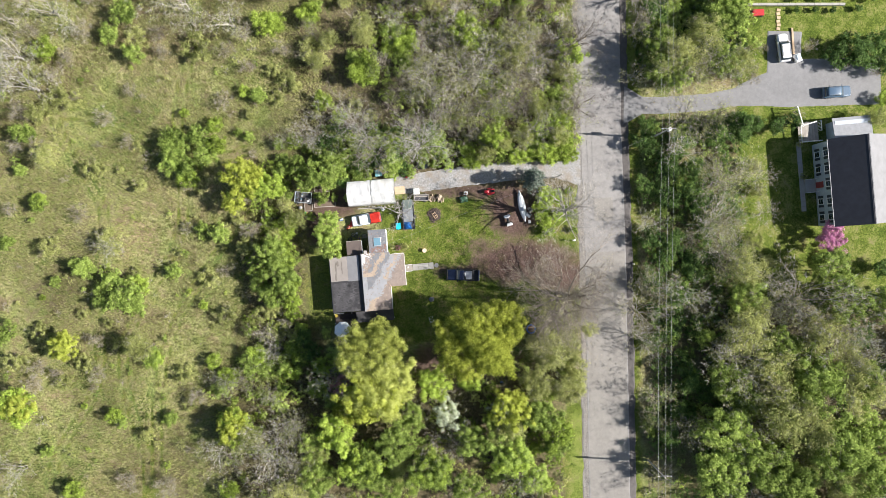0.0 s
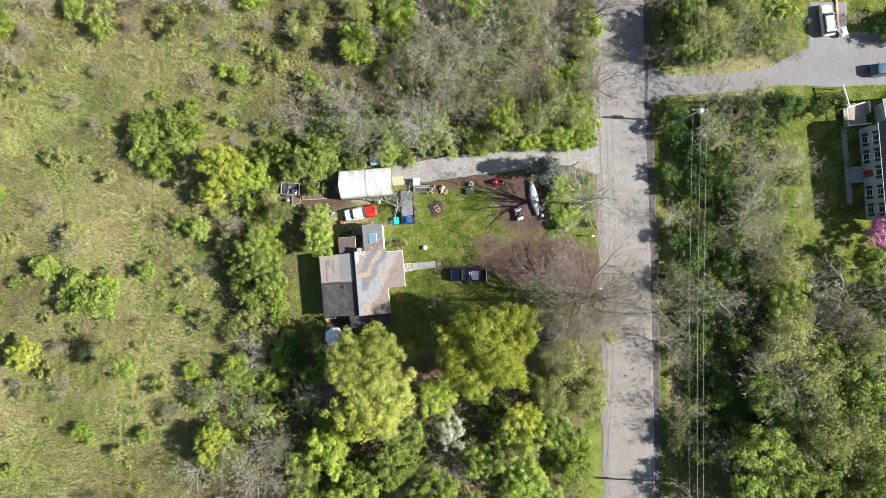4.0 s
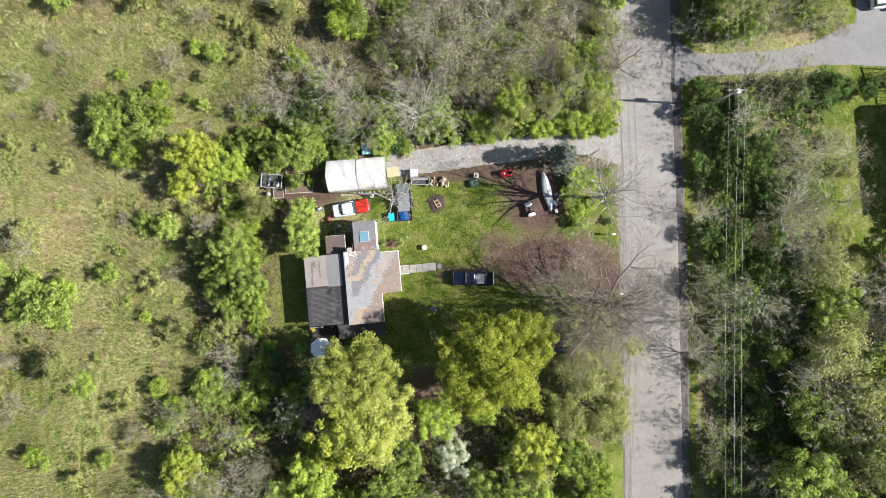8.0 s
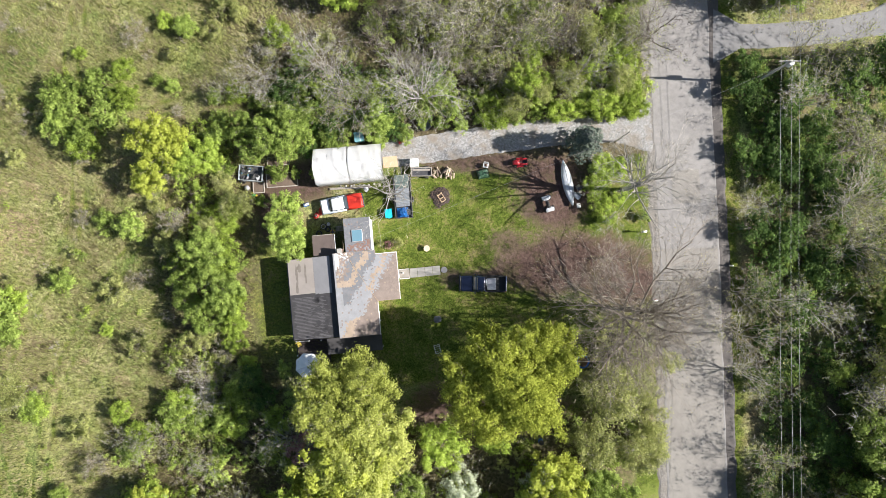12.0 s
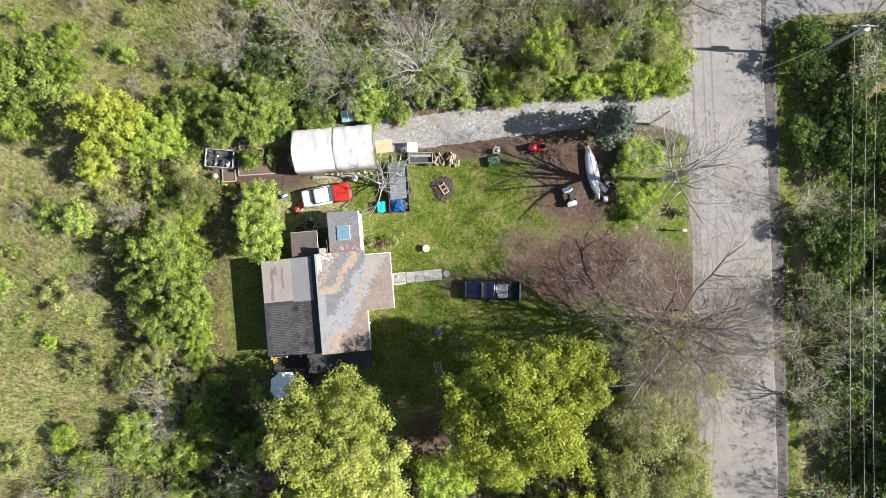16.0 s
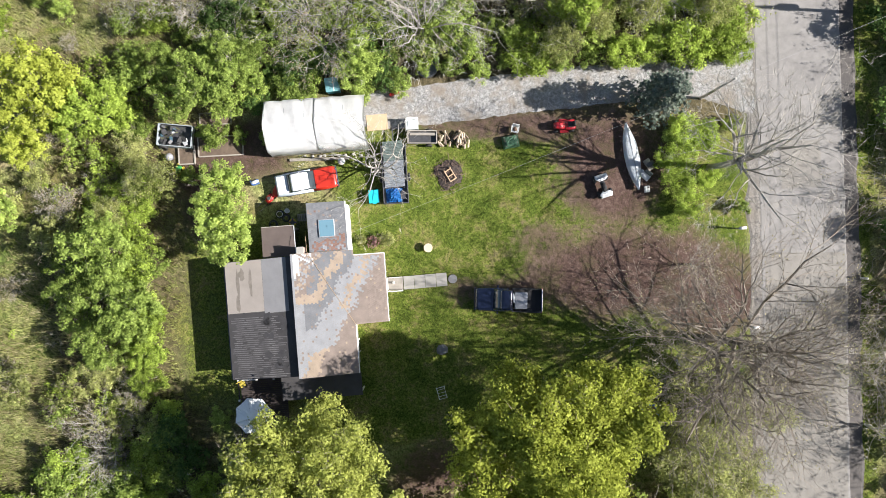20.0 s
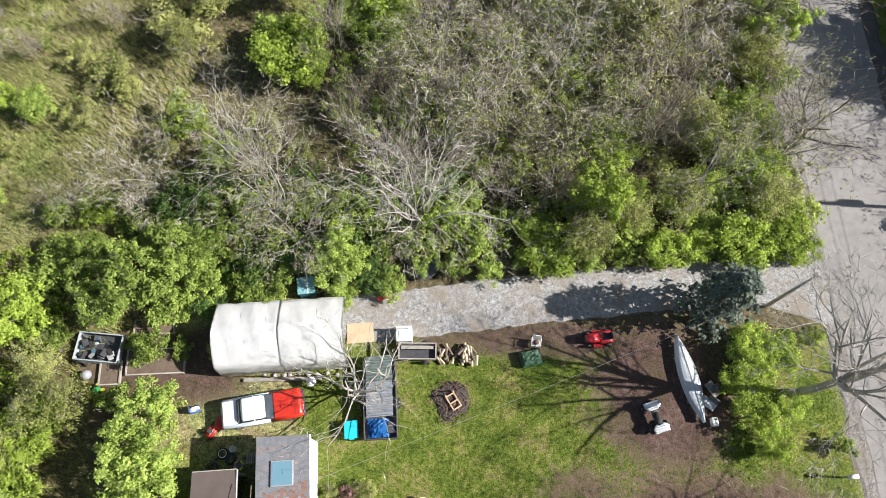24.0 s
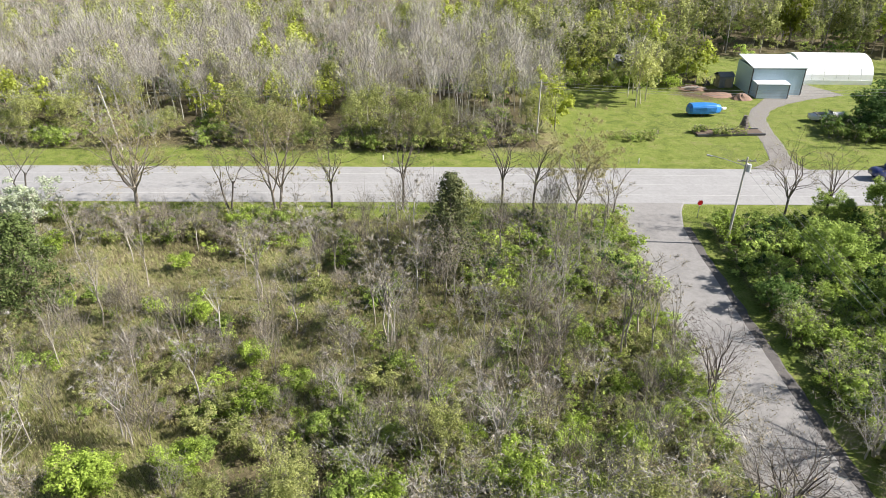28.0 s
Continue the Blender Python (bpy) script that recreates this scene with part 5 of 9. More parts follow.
# ---------- undergrowth, woods and grass ----------
UNDER = {
    "brown": [light_form(300 + i, 1.9, 1.3, "brown", "brown" if i == 1 else "grey", 70, 0.09, 4, 220, forks=1) for i in range(3)] + [light_form(305, 2.6, 1.4, "olive", "pale", 110, 0.10, 4, 220, forks=1)],
    "olive": [light_form(310 + i, 1.7, 1.3, "olive", "brown", 280, 0.135, 2, 60, forks=1) for i in range(3)],
    "green": [light_form(320 + i, 1.6, 1.25, "green", "brown", 340, 0.145, 2, 10, forks=1) for i in range(3)],
    "bright": [light_form(325 + i, 1.8, 1.3, "bright", "brown", 430, 0.12, 2, 10, forks=1) for i in range(2)],
    "straw": [light_form(345 + i, 2.0, 1.4, "straw", "brown" if i else "grey", 150, 0.12, 3, 160, forks=1) for i in range(3)],
    "stalks": [light_form(335 + i, 4.2 + i, 1.0, "brown", "brown" if i == 1 else "grey", 70, 0.09, 3, 240, 0.3, 0.3, 1.2, 1, 2, 0.03, 0.012, 0.5, True) for i in range(3)],
    "dark": [light_form(330 + i, 1.8, 1.4, "dark", "brown", 300, 0.17, 2, 10, forks=1) for i in range(3)],
}


def thicket(n, x0, x1, y0, y1, parts, seed, smin=0.6, smax=1.2, keep=None, label="dense mixed thicket of spring undergrowth"):
    for j, (key, share) in enumerate(parts):
        joined("undergrowth", UNDER[key], spots_in(int(n * share), x0, x1, y0, y1, smin, smax, seed * 10 + j, keep=keep), label, "undergrowth")


edge = lambda x, y: fbm(np.array(x), np.array(y), 5.0, 7.0)
glade = lambda x, y: ((x + 30) / 17) ** 2 + ((y - 66 + 0.28 * (x + 30)) / 6.0) ** 2 < 1 + 0.3 * edge(x * 2, y * 2)
thicket(540, -24, 22.8, 14.8, 46, (("brown", 0.08), ("olive", 0.44), ("green", 0.20), ("bright", 0.28)), 41, keep=lambda x, y: x > -8 - (y - 14) * 0.25 + 5 * edge(x, y), label="tangled grey-brown thicket with green undergrowth")
thicket(1000, -64, 22, 42, 86, (("brown", 0.16), ("straw", 0.34), ("olive", 0.24), ("green", 0.13), ("bright", 0.13)), 42, 0.5, 1.15, keep=lambda x, y: (edge(x, y) > -0.35 or x > 8) and not glade(x, y), label="brown and green brush over rough ground")
thicket(130, -46, -12, 74, 84.5, (("brown", 0.6), ("green", 0.25), ("olive", 0.15)), 74, 0.8, 1.4, label="dark brown hedgerow before the main road")
thicket(110, 2, 22.4, 62, 84, (("green", 0.45), ("dark", 0.15), ("bright", 0.4)), 75, 1.0, 1.7, label="tall green brush at the corner of the roads")
thicket(170, 4, 22.6, 40, 86, (("green", 0.4), ("olive", 0.4), ("bright", 0.2)), 58, 0.7, 1.3, label="green brush beside the lane")
thicket(100, -58, 20, 40, 82, (("stalks", 1.0),), 71, 0.7, 1.15, keep=lambda x, y: edge(x * 1.3, y * 1.3) > -0.3 and not glade(x, y), label="tall pale leafless stalks and saplings in the brush")
thicket(70, -19, 1, 13.4, 19.5, (("dark", 0.5), ("green", 0.5)), 81, 0.9, 1.4, label="dark leafy thicket behind the shelter")
thicket(50, -14, 21, 18, 42, (("stalks", 1.0),), 72, 0.7, 1.15, label="tall pale leafless stalks in the thicket")
thicket(330, 32.6, 50, 28, 80, (("green", 0.65), ("dark", 0.15), ("bright", 0.2)), 73, 1.1, 1.9, label="dense green shrubs along the lane")
thicket(120, -30, -23.2, -24, 14, (("olive", 0.3), ("green", 0.4), ("bright", 0.3)), 43, label="leafy hedge undergrowth")
thicket(420, -36, 22.5, -48, -17, (("green", 0.35), ("bright", 0.35), ("olive", 0.3)), 44, label="green woodland undergrowth")
# dark green shrubs; the extra share of dark leaves stands in for deep shade
thicket(360, 33.6, 50, -48, 21, (("dark", 0.66), ("green", 0.30), ("bright", 0.04)), 45, label="dark green roadside undergrowth, partly darkened in place of shade")
# mostly dark leaves, to paint the gloom beneath the crowns
thicket(300, 44, 86, -50, -7, (("dark", 0.65), ("green", 0.25), ("olive", 0.1)), 46, label="woodland undergrowth with shade put into its dark leaves")
thicket(620, 33.6, 96, 28, 81, (("green", 0.55), ("dark", 0.3), ("bright", 0.15)), 47, 0.9, 1.6, label="dense bright green shrub thicket")
thicket(300, -76, -24, -48, 48, (("brown", 0.3), ("olive", 0.4), ("green", 0.2), ("bright", 0.1)), 48, 0.3, 0.8, label="scattered low brush in the meadow")
thicket(90, -17, 6, 106.5, 114, (("olive", 0.6), ("green", 0.4)), 76, 1.2, 2.0, label="big olive-green hedge beyond the main road")
thicket(60, -90, -62, 107, 114, (("green", 0.6), ("bright", 0.4)), 77, 1.2, 1.8, label="bright green bushes beyond the main road")
thicket(220, -95, 16, 107.5, 118, (("green", 0.4), ("olive", 0.4), ("brown", 0.2)), 49, 0.9, 1.7, label="leafy wood edge beyond the main road")
for x0, x1, y0, y1, n, sd in ((27, 35, 112.5, 115.5, 26, 50), (43, 52, 115.5, 119, 34, 59), (66, 90, 112, 122, 60, 60)):
    for j, key in enumerate(("olive", "green") if x0 < 60 else ("dark", "green")):
        rng = random.Random(sd + j)
        joined("undergrowth", UNDER[key], [(rng.uniform(x0, x1), rng.uniform(y0, y1), s, s, rng.randrange(9), rng.uniform(0, 6), 0.0) for s in (rng.uniform(0.5, 0.9) if x0 < 60 else rng.uniform(1.0, 2.2) for _ in range(n // 2))], "overgrown planting on the lawn" if x0 < 60 else "dark shrubs beside the farm track", "undergrowth")
FAR = {
    "bare": [light_form(340 + i, 13.0, 2.9, "straw" if i == 2 else "brown", "white" if i == 0 else "pale", 60, 0.2, 1, 280, 0.4, 0.45, 0.9, 2, 2, 0.11, 0.022, 0.4, True) for i in range(4)],
    "olive": [light_form(350 + i, 11.5, 3.4, "olive", "grey", 520, 0.46, 1, 50, 0.2, 0.6, 0.7, 2, 2, 0.12, 0.03, 0.3, True) for i in range(3)],
    "yellow": [light_form(360 + i, 11.0, 3.2, "yellow", "grey", 640, 0.50, 1, 10, 0.12, 0.6, 0.7, 2, 2, 0.12, 0.03) for i in range(2)],
}
in_view = lambda x, y: abs(x) < 0.68 * math.hypot(y, 39) + 12
sheds = lambda x, y: 56 < x < 108 and y < 171
joined("far_woods", FAR["bare"], spots_in(420, -150, 30, 116, 172, 0.75, 1.15, 58, 1.8, lambda x, y: in_view(x, y) and (x < 19 or y > 152)), "tall leafless grey woods beyond the main road", "woods")
joined("far_woods", FAR["bare"], spots_in(360, -200, 30, 172, 320, 0.85, 1.3, 51, 2.2, lambda x, y: in_view(x, y) and (x < 20 or y > 160)), "tall leafless grey woods beyond the main road", "woods")
joined("far_woods", FAR["yellow"], spots_in(150, -140, 20, 114, 240, 0.7, 1.15, 52, 3.0, lambda x, y: in_view(x, y) and edge(x * 0.4, y * 0.4) > -0.1), "fresh yellow-green trees among leafless woods", "woods")
joined("far_woods", FAR["yellow"], [(x + 5 * math.sin(i * 2.4), y + 3.0 * i, 0.75 + 0.06 * (i % 4), 0.85, i, i * 1.7, 0.1) for x, y in ((-66, 122), (-57, 146), (-27, 121), (-18, 126), (8, 135), (12, 150), (-95, 118), (26, 150)) for i in range(5)], "clumps of fresh yellow-green trees at the wood edge", "woods")
joined("far_woods", FAR["olive"], spots_in(150, -180, 30, 114, 280, 0.6, 1.1, 53, 3.0, in_view), "hazy budding trees among leafless woods", "woods")
joined("far_woods", FAR["olive"] + FAR["yellow"][:1], spots_in(430, 18, 230, 150, 330, 0.95, 1.5, 54, 2.2, lambda x, y: in_view(x, y) and not sheds(x, y)), "pale green spring woods behind the sheds", "woods")
joined("far_woods", FAR["bare"], spots_in(150, 18, 210, 152, 320, 0.8, 1.3, 55, 2.6, lambda x, y: in_view(x, y) and not sheds(x, y)), "leafless trees among the green woods", "woods")
joined("far_woods", UNDER["olive"] + UNDER["green"] + UNDER["bright"], spots_in(150, 12, 56, 141, 158, 1.2, 2.2, 61, 1.4, lambda x, y: y > 146 or x < 24), "leafy edge of the woods behind the lawn", "woods")
joined("far_woods", FAR["yellow"] + FAR["olive"], spots_in(60, 12, 58, 148, 185, 0.7, 1.15, 62, 2.2, lambda x, y: True), "yellow-green trees behind the lawn", "woods")
joined("far_woods", FAR["olive"], spots_in(22, 80, 125, 104, 136, 0.6, 1.0, 56, 2.6), "trees beside the farm track", "woods")
joined("far_woods", FAR["olive"] + FAR["bare"][:1], [(36.5 + 1.5 * (i % 3), 133 + 2.2 * i, 0.95 + 0.05 * (i % 4), 1.1, i, i * 1.3, 0.1) for i in range(6)], "group of tall budding trees by the lawn", "woods")
joined("far_woods", UNDER["dark"] + UNDER["olive"] + UNDER["green"], spots_in(420, -160, 180, 117, 240, 1.4, 2.6, 57, 2.0, lambda x, y: in_view(x, y) and (x < 18 or y > 156) and not sheds(x, y)), "green understorey of the far woods", "woods")


def grass(name, n, x0, x1, y0, y1, key, seed, h, keep=None, label="", on_lawn=False):
    """Tufts of long grass, four bent blades each."""
    g = np.random.default_rng(seed)
    x, y = g.uniform(x0, x1, n), g.uniform(y0, y1, n)
    lawn, dirt, litter = ground_masks(x, y)
    ok = (lawn > 0.5) & (dirt < 0.45) if on_lawn else (lawn < 0.45) & (dirt < 0.4)
    lane = np.abs(x - 26.9) < 4.3
    ok &= ~lane & ~((y > 86.4) & (y < 100.6)) & ~((x > 30) & (x < 75) & (y > 20.5) & (y < 28.5)) & ~((x > -7) & (x < 25) & (y > 9.5) & (y < 15))
    if keep is not None:
        ok &= keep(x, y)
    x, y = x[ok], y[ok]
    m = len(x)
    tone = np.repeat(0.35 * fbm(x, y, 3.0, 5.0) + 0.12, 12)
    lie = 1.9 + 1.1 * fbm(x, y, 7.0, 8.0)
    a = g.uniform(0, 6.28, (m, 4)) if on_lawn else lie[:, None] + g.normal(0, 0.75, (m, 4))
    L = g.uniform(0.5, 1.3, (m, 4)) * h
    lean = g.uniform(0.25, 0.9, (m, 4))
    dx, dy = np.cos(a), np.sin(a)
    w = 0.034 if on_lawn else 0.027
    z0 = ground_height(x, y)[:, None] - 0.02
    bx, by = x[:, None] + dx * 0.05, y[:, None] + dy * 0.05
    tx, ty = bx + dx * L * lean, by + dy * L * lean
    V = np.stack([np.stack([bx - dy * w, by + dx * w, z0 + 0 * a], -1), np.stack([bx + dy * w, by - dx * w, z0 + 0 * a], -1),
                  np.stack([tx, ty, z0 + L * 0.8], -1)], 2).reshape(-1, 3)
    F = np.arange(len(V)).reshape(-1, 3)
    me = bpy.data.meshes.new(name)
    me.vertices.add(len(V))
    me.vertices.foreach_set("co", V.astype(np.float32).ravel())
    me.loops.add(F.size)
    me.loops.foreach_set("vertex_index", F.astype(np.int32).ravel())
    me.polygons.add(len(F))
    me.polygons.foreach_set("loop_start", np.arange(0, F.size, 3, dtype=np.int32))
    me.attributes.new("tone", "FLOAT", "POINT").data.foreach_set("value", tone.astype(np.float32))
    me.update(calc_edges=True)
    me.materials.append(LEAF[key])
    tagged(new(name, me), label, "grass", kind="stuff")


grass("long_grass", 62000, -80, -18, -52, 50, "meadow", 61, 0.55, label="long tufted meadow grass")
grass("dry_grass", 52000, -80, -18, -52, 50, "hay", 62, 0.6, lambda x, y: fbm(x, y, 4.0, 9.0) > -0.25, "dry straw-coloured meadow grass")
grass("dry_grass", 30000, -70, 23, 40, 87, "hay", 63, 0.55, label="dry brown grass between the brush")
grass("long_grass", 24000, -70, 23, 40, 87, "meadow", 64, 0.4, label="green grass between the brush")
grass("long_grass", 9000, -26, 24, 14, 42, "meadow", 65, 0.35, label="grass under the thicket")
grass("long_grass", 9000, 31, 52, -50, 86, "meadow", 66, 0.35, label="rank grass beside the lane")
grass("lawn_tufts", 30000, -18, 24, -15, 10, "lawn", 67, 0.055, label="short uneven lawn grass", on_lawn=True)
grass("lawn_tufts", 20000, -80, 90, 99.8, 150, "verge", 68, 0.16, label="mown grass beyond the main road with sunlight put into its colour", on_lawn=True)
grass("lawn_tufts", 9000, -70, 90, 82, 88, "verge", 69, 0.22, label="green verge of the main road", on_lawn=True)
grass("lawn_tufts", 12000, 31, 74, -10, 40, "lawn", 70, 0.06, label="mown garden lawn", on_lawn=True)

# ---------- buildings ----------
WALL_TAN = surface("siding_tan", (0.42, 0.38, 0.32), 0.15, 0.8)
WALL_WHITE = surface("siding_white", (0.72, 0.72, 0.70), 0.1, 0.6)
WALL_GREY = surface("siding_blue_grey", (0.40, 0.45, 0.50), 0.12, 0.6)
TRIM_WHITE = surface("trim_white", (0.78, 0.77, 0.74), 0.1, 0.5)
ROLL_TAN = surface("roll_roofing_tan", (0.31, 0.275, 0.245), 0.16, 0.9, scale=0.8)
ROLL_GREY = surface("roll_roofing_grey", (0.215, 0.213, 0.218), 0.16, 0.9, scale=0.9)
ROLL_BLACK = surface("roll_roofing_black", (0.05, 0.047, 0.048), 0.45, 0.75, scale=0.7)
LAP = surface("roofing_lap_edge", (0.12, 0.115, 0.118), 0.5, 0.8, scale=1.5)
TAR = surface("roof_tar_stain", (0.045, 0.043, 0.045), 0.3, 0.7)
STAIN = surface("roof_ponding_stain", (0.20, 0.175, 0.15), 0.3, 0.9)
SH_TAN = surface("shingle_tan", (0.235, 0.190, 0.163), 0.25, 0.9, rnd=0.12, scale=1.5)
SH_ORANGE = surface("shingle_orange", (0.315, 0.25, 0.19), 0.22, 0.9, rnd=0.12, scale=1.5)
SH_DARK = surface("shingle_slate", (0.165, 0.17, 0.18), 0.24, 0.9, rnd=0.12, scale=1.5)
SH_PALE = surface("shingle_pale", (0.255, 0.26, 0.27), 0.2, 0.9, rnd=0.12, scale=1.5)
SH_WHITE = surface("shingle_white", (0.50, 0.49, 0.48), 0.16, 0.9, rnd=0.1, scale=1.5)
SH_RED = surface("shingle_red_brown", (0.21, 0.125, 0.10), 0.3, 0.9, rnd=0.15, scale=1.5)
TRIM_GREY = surface("trim_grey", (0.36, 0.36, 0.36), 0.2, 0.6)
SH_SHADED = surface("shingle_shaded", (0.030, 0.032, 0.042), 0.3, 0.85, scale=1.0)
PLY_DARK = surface("roof_brown", (0.11, 0.085, 0.075), 0.25, 0.85, scale=1.0)
CONCRETE = surface("concrete", (0.36, 0.345, 0.31), 0.14, 0.85, scale=1.5, rnd=0.06)
WOOD_GREY = surface("weathered_wood", (0.33, 0.30, 0.26), 0.25, 0.85, scale=2.0, rnd=0.15)
WOOD_NEW = surface("new_wood", (0.50, 0.36, 0.23), 0.18, 0.75, scale=2.0, rnd=0.1)
DECK = surface("dark_deck_boards", (0.043, 0.033, 0.030), 0.3, 0.8, rnd=0.2)
BRICK = surface("chimney_brick", (0.50, 0.36, 0.31), 0.2, 0.85)
FABRIC = surface("white_tarp", (0.87, 0.87, 0.86), 0.07, 0.5, scale=0.8, fine=6.0, relief=0.12)
BLACK = surface("black_rubber", (0.028, 0.028, 0.028), 0.3, 0.75)
STEEL = surface("galvanised_steel", (0.48, 0.49, 0.50), 0.15, 0.45, 0.7)
METAL_DARK = surface("dark_metal", (0.10, 0.10, 0.105), 0.3, 0.5, 0.5)


def glass_mat(name, tint, rough=0.05):
    m, nt, b = nodes_of(name)
    b.inputs["Base Color"].default_value = (*tint, 1)
    b.inputs["Roughness"].default_value = rough
    b.inputs["Specular IOR Level"].default_value = 0.8
    b.inputs["Coat Weight"].default_value = 0.6
    return m


GLASS = glass_mat("window_glass", (0.03, 0.04, 0.05))
SKYLIGHT = glass_mat("skylight_glass", (0.13, 0.24, 0.30), 0.12)

HX, HY, HR = -11.55, -0.30, 4.4


def own_house():
    home = thing("house", HX, HY, 0, HR, "low house with a patchwork shingle roof and flat side roof", "house")
    zr = lambda x, y: 3.70 - 0.154 * x                       # shingled slope, falling to the east
    zf = lambda x, y: 3.30 + 0.13 * x                        # flat roof, falling to the west
    # walls, each a slab with its own thickness
    def wall(x0, y0, x1, y1, top, mat=WALL_TAN, t=0.16):
        d = Vector((x1 - x0, y1 - y0))
        n = Vector((-d.y, d.x)).normalized() * t
        part("wall", bm_prism([(x0, y0), (x1, y1), (x1 + n.x, y1 + n.y), (x0 + n.x, y0 + n.y)], -0.1, top), mat, home)
    lowr = lambda x, y: zr(x, y) - 0.17
    lowf = lambda x, y: zf(x, y) - 0.15
    wall(0.1, -8.7, 3.8, -8.7, lowr)
    wall(3.85, -8.7, 3.85, -5.3, lowr)
    wall(4.0, -5.2, 6.2, -5.2, lowr)
    wall(6.25, -5.2, 6.25, -0.65, lowr)
    wall(6.2, -0.7, 3.9, -0.7, lowr)
    wall(-0.1, -0.25, -4.95, -0.35, lowf)
    wall(-5.0, -0.35, -5.0, -8.7, lowf)
    wall(-4.95, -8.7, -0.1, -8.7, lowf)
    wall(0.05, -0.3, 0.05, -8.7, lowr)
    # shingled roof deck
    L = [(-0.05, -9.0), (4.1, -9.0), (4.1, -5.45), (6.5, -5.45), (6.5, -0.42), (4.3, -0.42), (4.3, 0.0), (-0.05, 0.0)]
    part("roof", bm_prism(L, lambda x, y: zr(x, y) - 0.15, lambda x, y: zr(x, y)), SH_TAN, home, "shingle roof deck with a drip edge")
    inside = lambda x, y: (x < 4.1 and -9.0 < y < 0.0) or (x < 4.3 and -0.42 <= y < 0) or (4.1 <= x < 6.5 and -5.45 < y < -0.42)
    rng = random.Random(5)

    def hue(u, d):
        s = 0.85 * u + 0.52 * d + rng.gauss(0, 0.13) + 0.12 * math.sin(2.1 * d - u)
        if rng.random() < 0.04:
            return SH_TAN
        if u < 0.45 and d < 1.6 + rng.uniform(-0.3, 0.3):
            return SH_WHITE
        if 0.45 < u < 1.6 and d < 0.8 and rng.random() < 0.35:
            return SH_WHITE
        if s < 1.7 and d < 6.5:
            return rng.choice((SH_ORANGE, SH_TAN, SH_TAN, SH_PALE)) if d < 4.2 else rng.choice((SH_PALE, SH_TAN, SH_ORANGE))
        if s < 2.55 and d < 3.0:
            return SH_DARK if s > 2.1 or d < 1.7 else SH_TAN
        if s < 3.2:
            return SH_ORANGE if d < 3.7 else (SH_PALE if u < 0.5 else SH_DARK)
        if s < 3.9:
            return SH_DARK if d < 5.5 else SH_PALE
        if s < 4.65:
            return SH_PALE
        if s < 5.05:
            return SH_ORANGE if d < 4.2 or d > 7.2 else SH_PALE
        if s < 5.5:
            return SH_PALE if d < 7.0 else SH_ORANGE
        return SH_TAN if rng.random() > 0.025 else SH_ORANGE

    tab_meshes = {}

    def tab_mesh(mat):
        if mat not in tab_meshes:
            bm = bmesh.new()
            vs = [bm.verts.new(p) for p in ((-0.09, -0.073, 0.003), (0.09, -0.073, 0.020), (0.09, 0.073, 0.020), (-0.09, 0.073, 0.003), (0.09, -0.073, 0.0), (0.09, 0.073, 0.0))]
            for f in ((0, 1, 2, 3), (1, 4, 5, 2), (0, 4, 1), (3, 2, 5)):
                bm.faces.new([vs[i] for i in f])
            me = bpy.data.meshes.new("shingle")
            bm.to_mesh(me)
            bm.free()
            me.materials.append(mat)
            tab_meshes[mat] = me
        return tab_meshes[mat]

    rest = defaultdict(list)
    course = 0
    x = 0.08
    tilt = math.atan(0.154)
    while x < 6.45:
        y = -8.95 + (course % 2) * 0.077
        while y < -0.02:
            if inside(x, y) and inside(x, y - 0.08) and inside(x - 0.1, y + 0.08) and inside(x + 0.12, y):
                mat = hue(x, -y)
                m = Matrix.LocRotScale((x, y, zr(x, y) + 0.003), Euler((0, tilt, rng.uniform(-0.015, 0.015))), None)
                if x > 5.1 and y > -4.9:
                    ob = new("shingle", tab_mesh(mat))
                    ob.parent, ob.matrix_basis = home, m
                else:
                    rest[mat].append(m)
            y += 0.154
        x += 0.13
        course += 1
    for mat, ms in rest.items():
        V, F = [], []
        src = tab_mesh(mat)
        co = [v.co.copy() for v in src.vertices]
        fs = [tuple(p.vertices) for p in src.polygons]
        for m in ms:
            k = len(V)
            V += [m @ c for c in co]
            F += [tuple(i + k for i in f) for f in fs]
        tagged(link_mesh("shingles", V, F, mat, home), kind="stuff")
    # white rake boards and the eaves
    part("fascia", bm_box((2.3, 0.06, 0.16), (5.4, -0.40, 2.80), (0, math.degrees(tilt), 0)), TRIM_WHITE, home, "white rake board")
    part("fascia", bm_box((0.05, 5.05, 0.15), (6.53, -2.93, 2.63)), TRIM_WHITE, home, "white eaves board")
    part("fascia", bm_box((0.05, 3.5, 0.15), (4.13, -7.25, 3.0)), TRIM_WHITE, home, "white eaves board")
    part("ridge_flashing", bm_box((0.16, 9.0, 0.05), (-0.07, -4.5, 3.70)), SH_PALE, home, "pale ridge flashing")
    # flat roof in three fields
    part("flat_roof", bm_prism([(-5.25, -8.9), (-0.12, -8.9), (-0.12, -0.12), (-5.25, -0.25)], lambda x, y: zf(x, y) - 0.14, zf), ROLL_BLACK, home, "flat roof with black roll roofing")
    up = lambda k: (lambda x, y: zf(x, y) + k)
    part("roofing_sheet", bm_prism([(-5.22, -4.05), (-2.45, -4.0), (-2.45, -0.2), (-5.22, -0.27)], up(0.0), up(0.012)), ROLL_TAN, home, "tan roll roofing with damp stains")
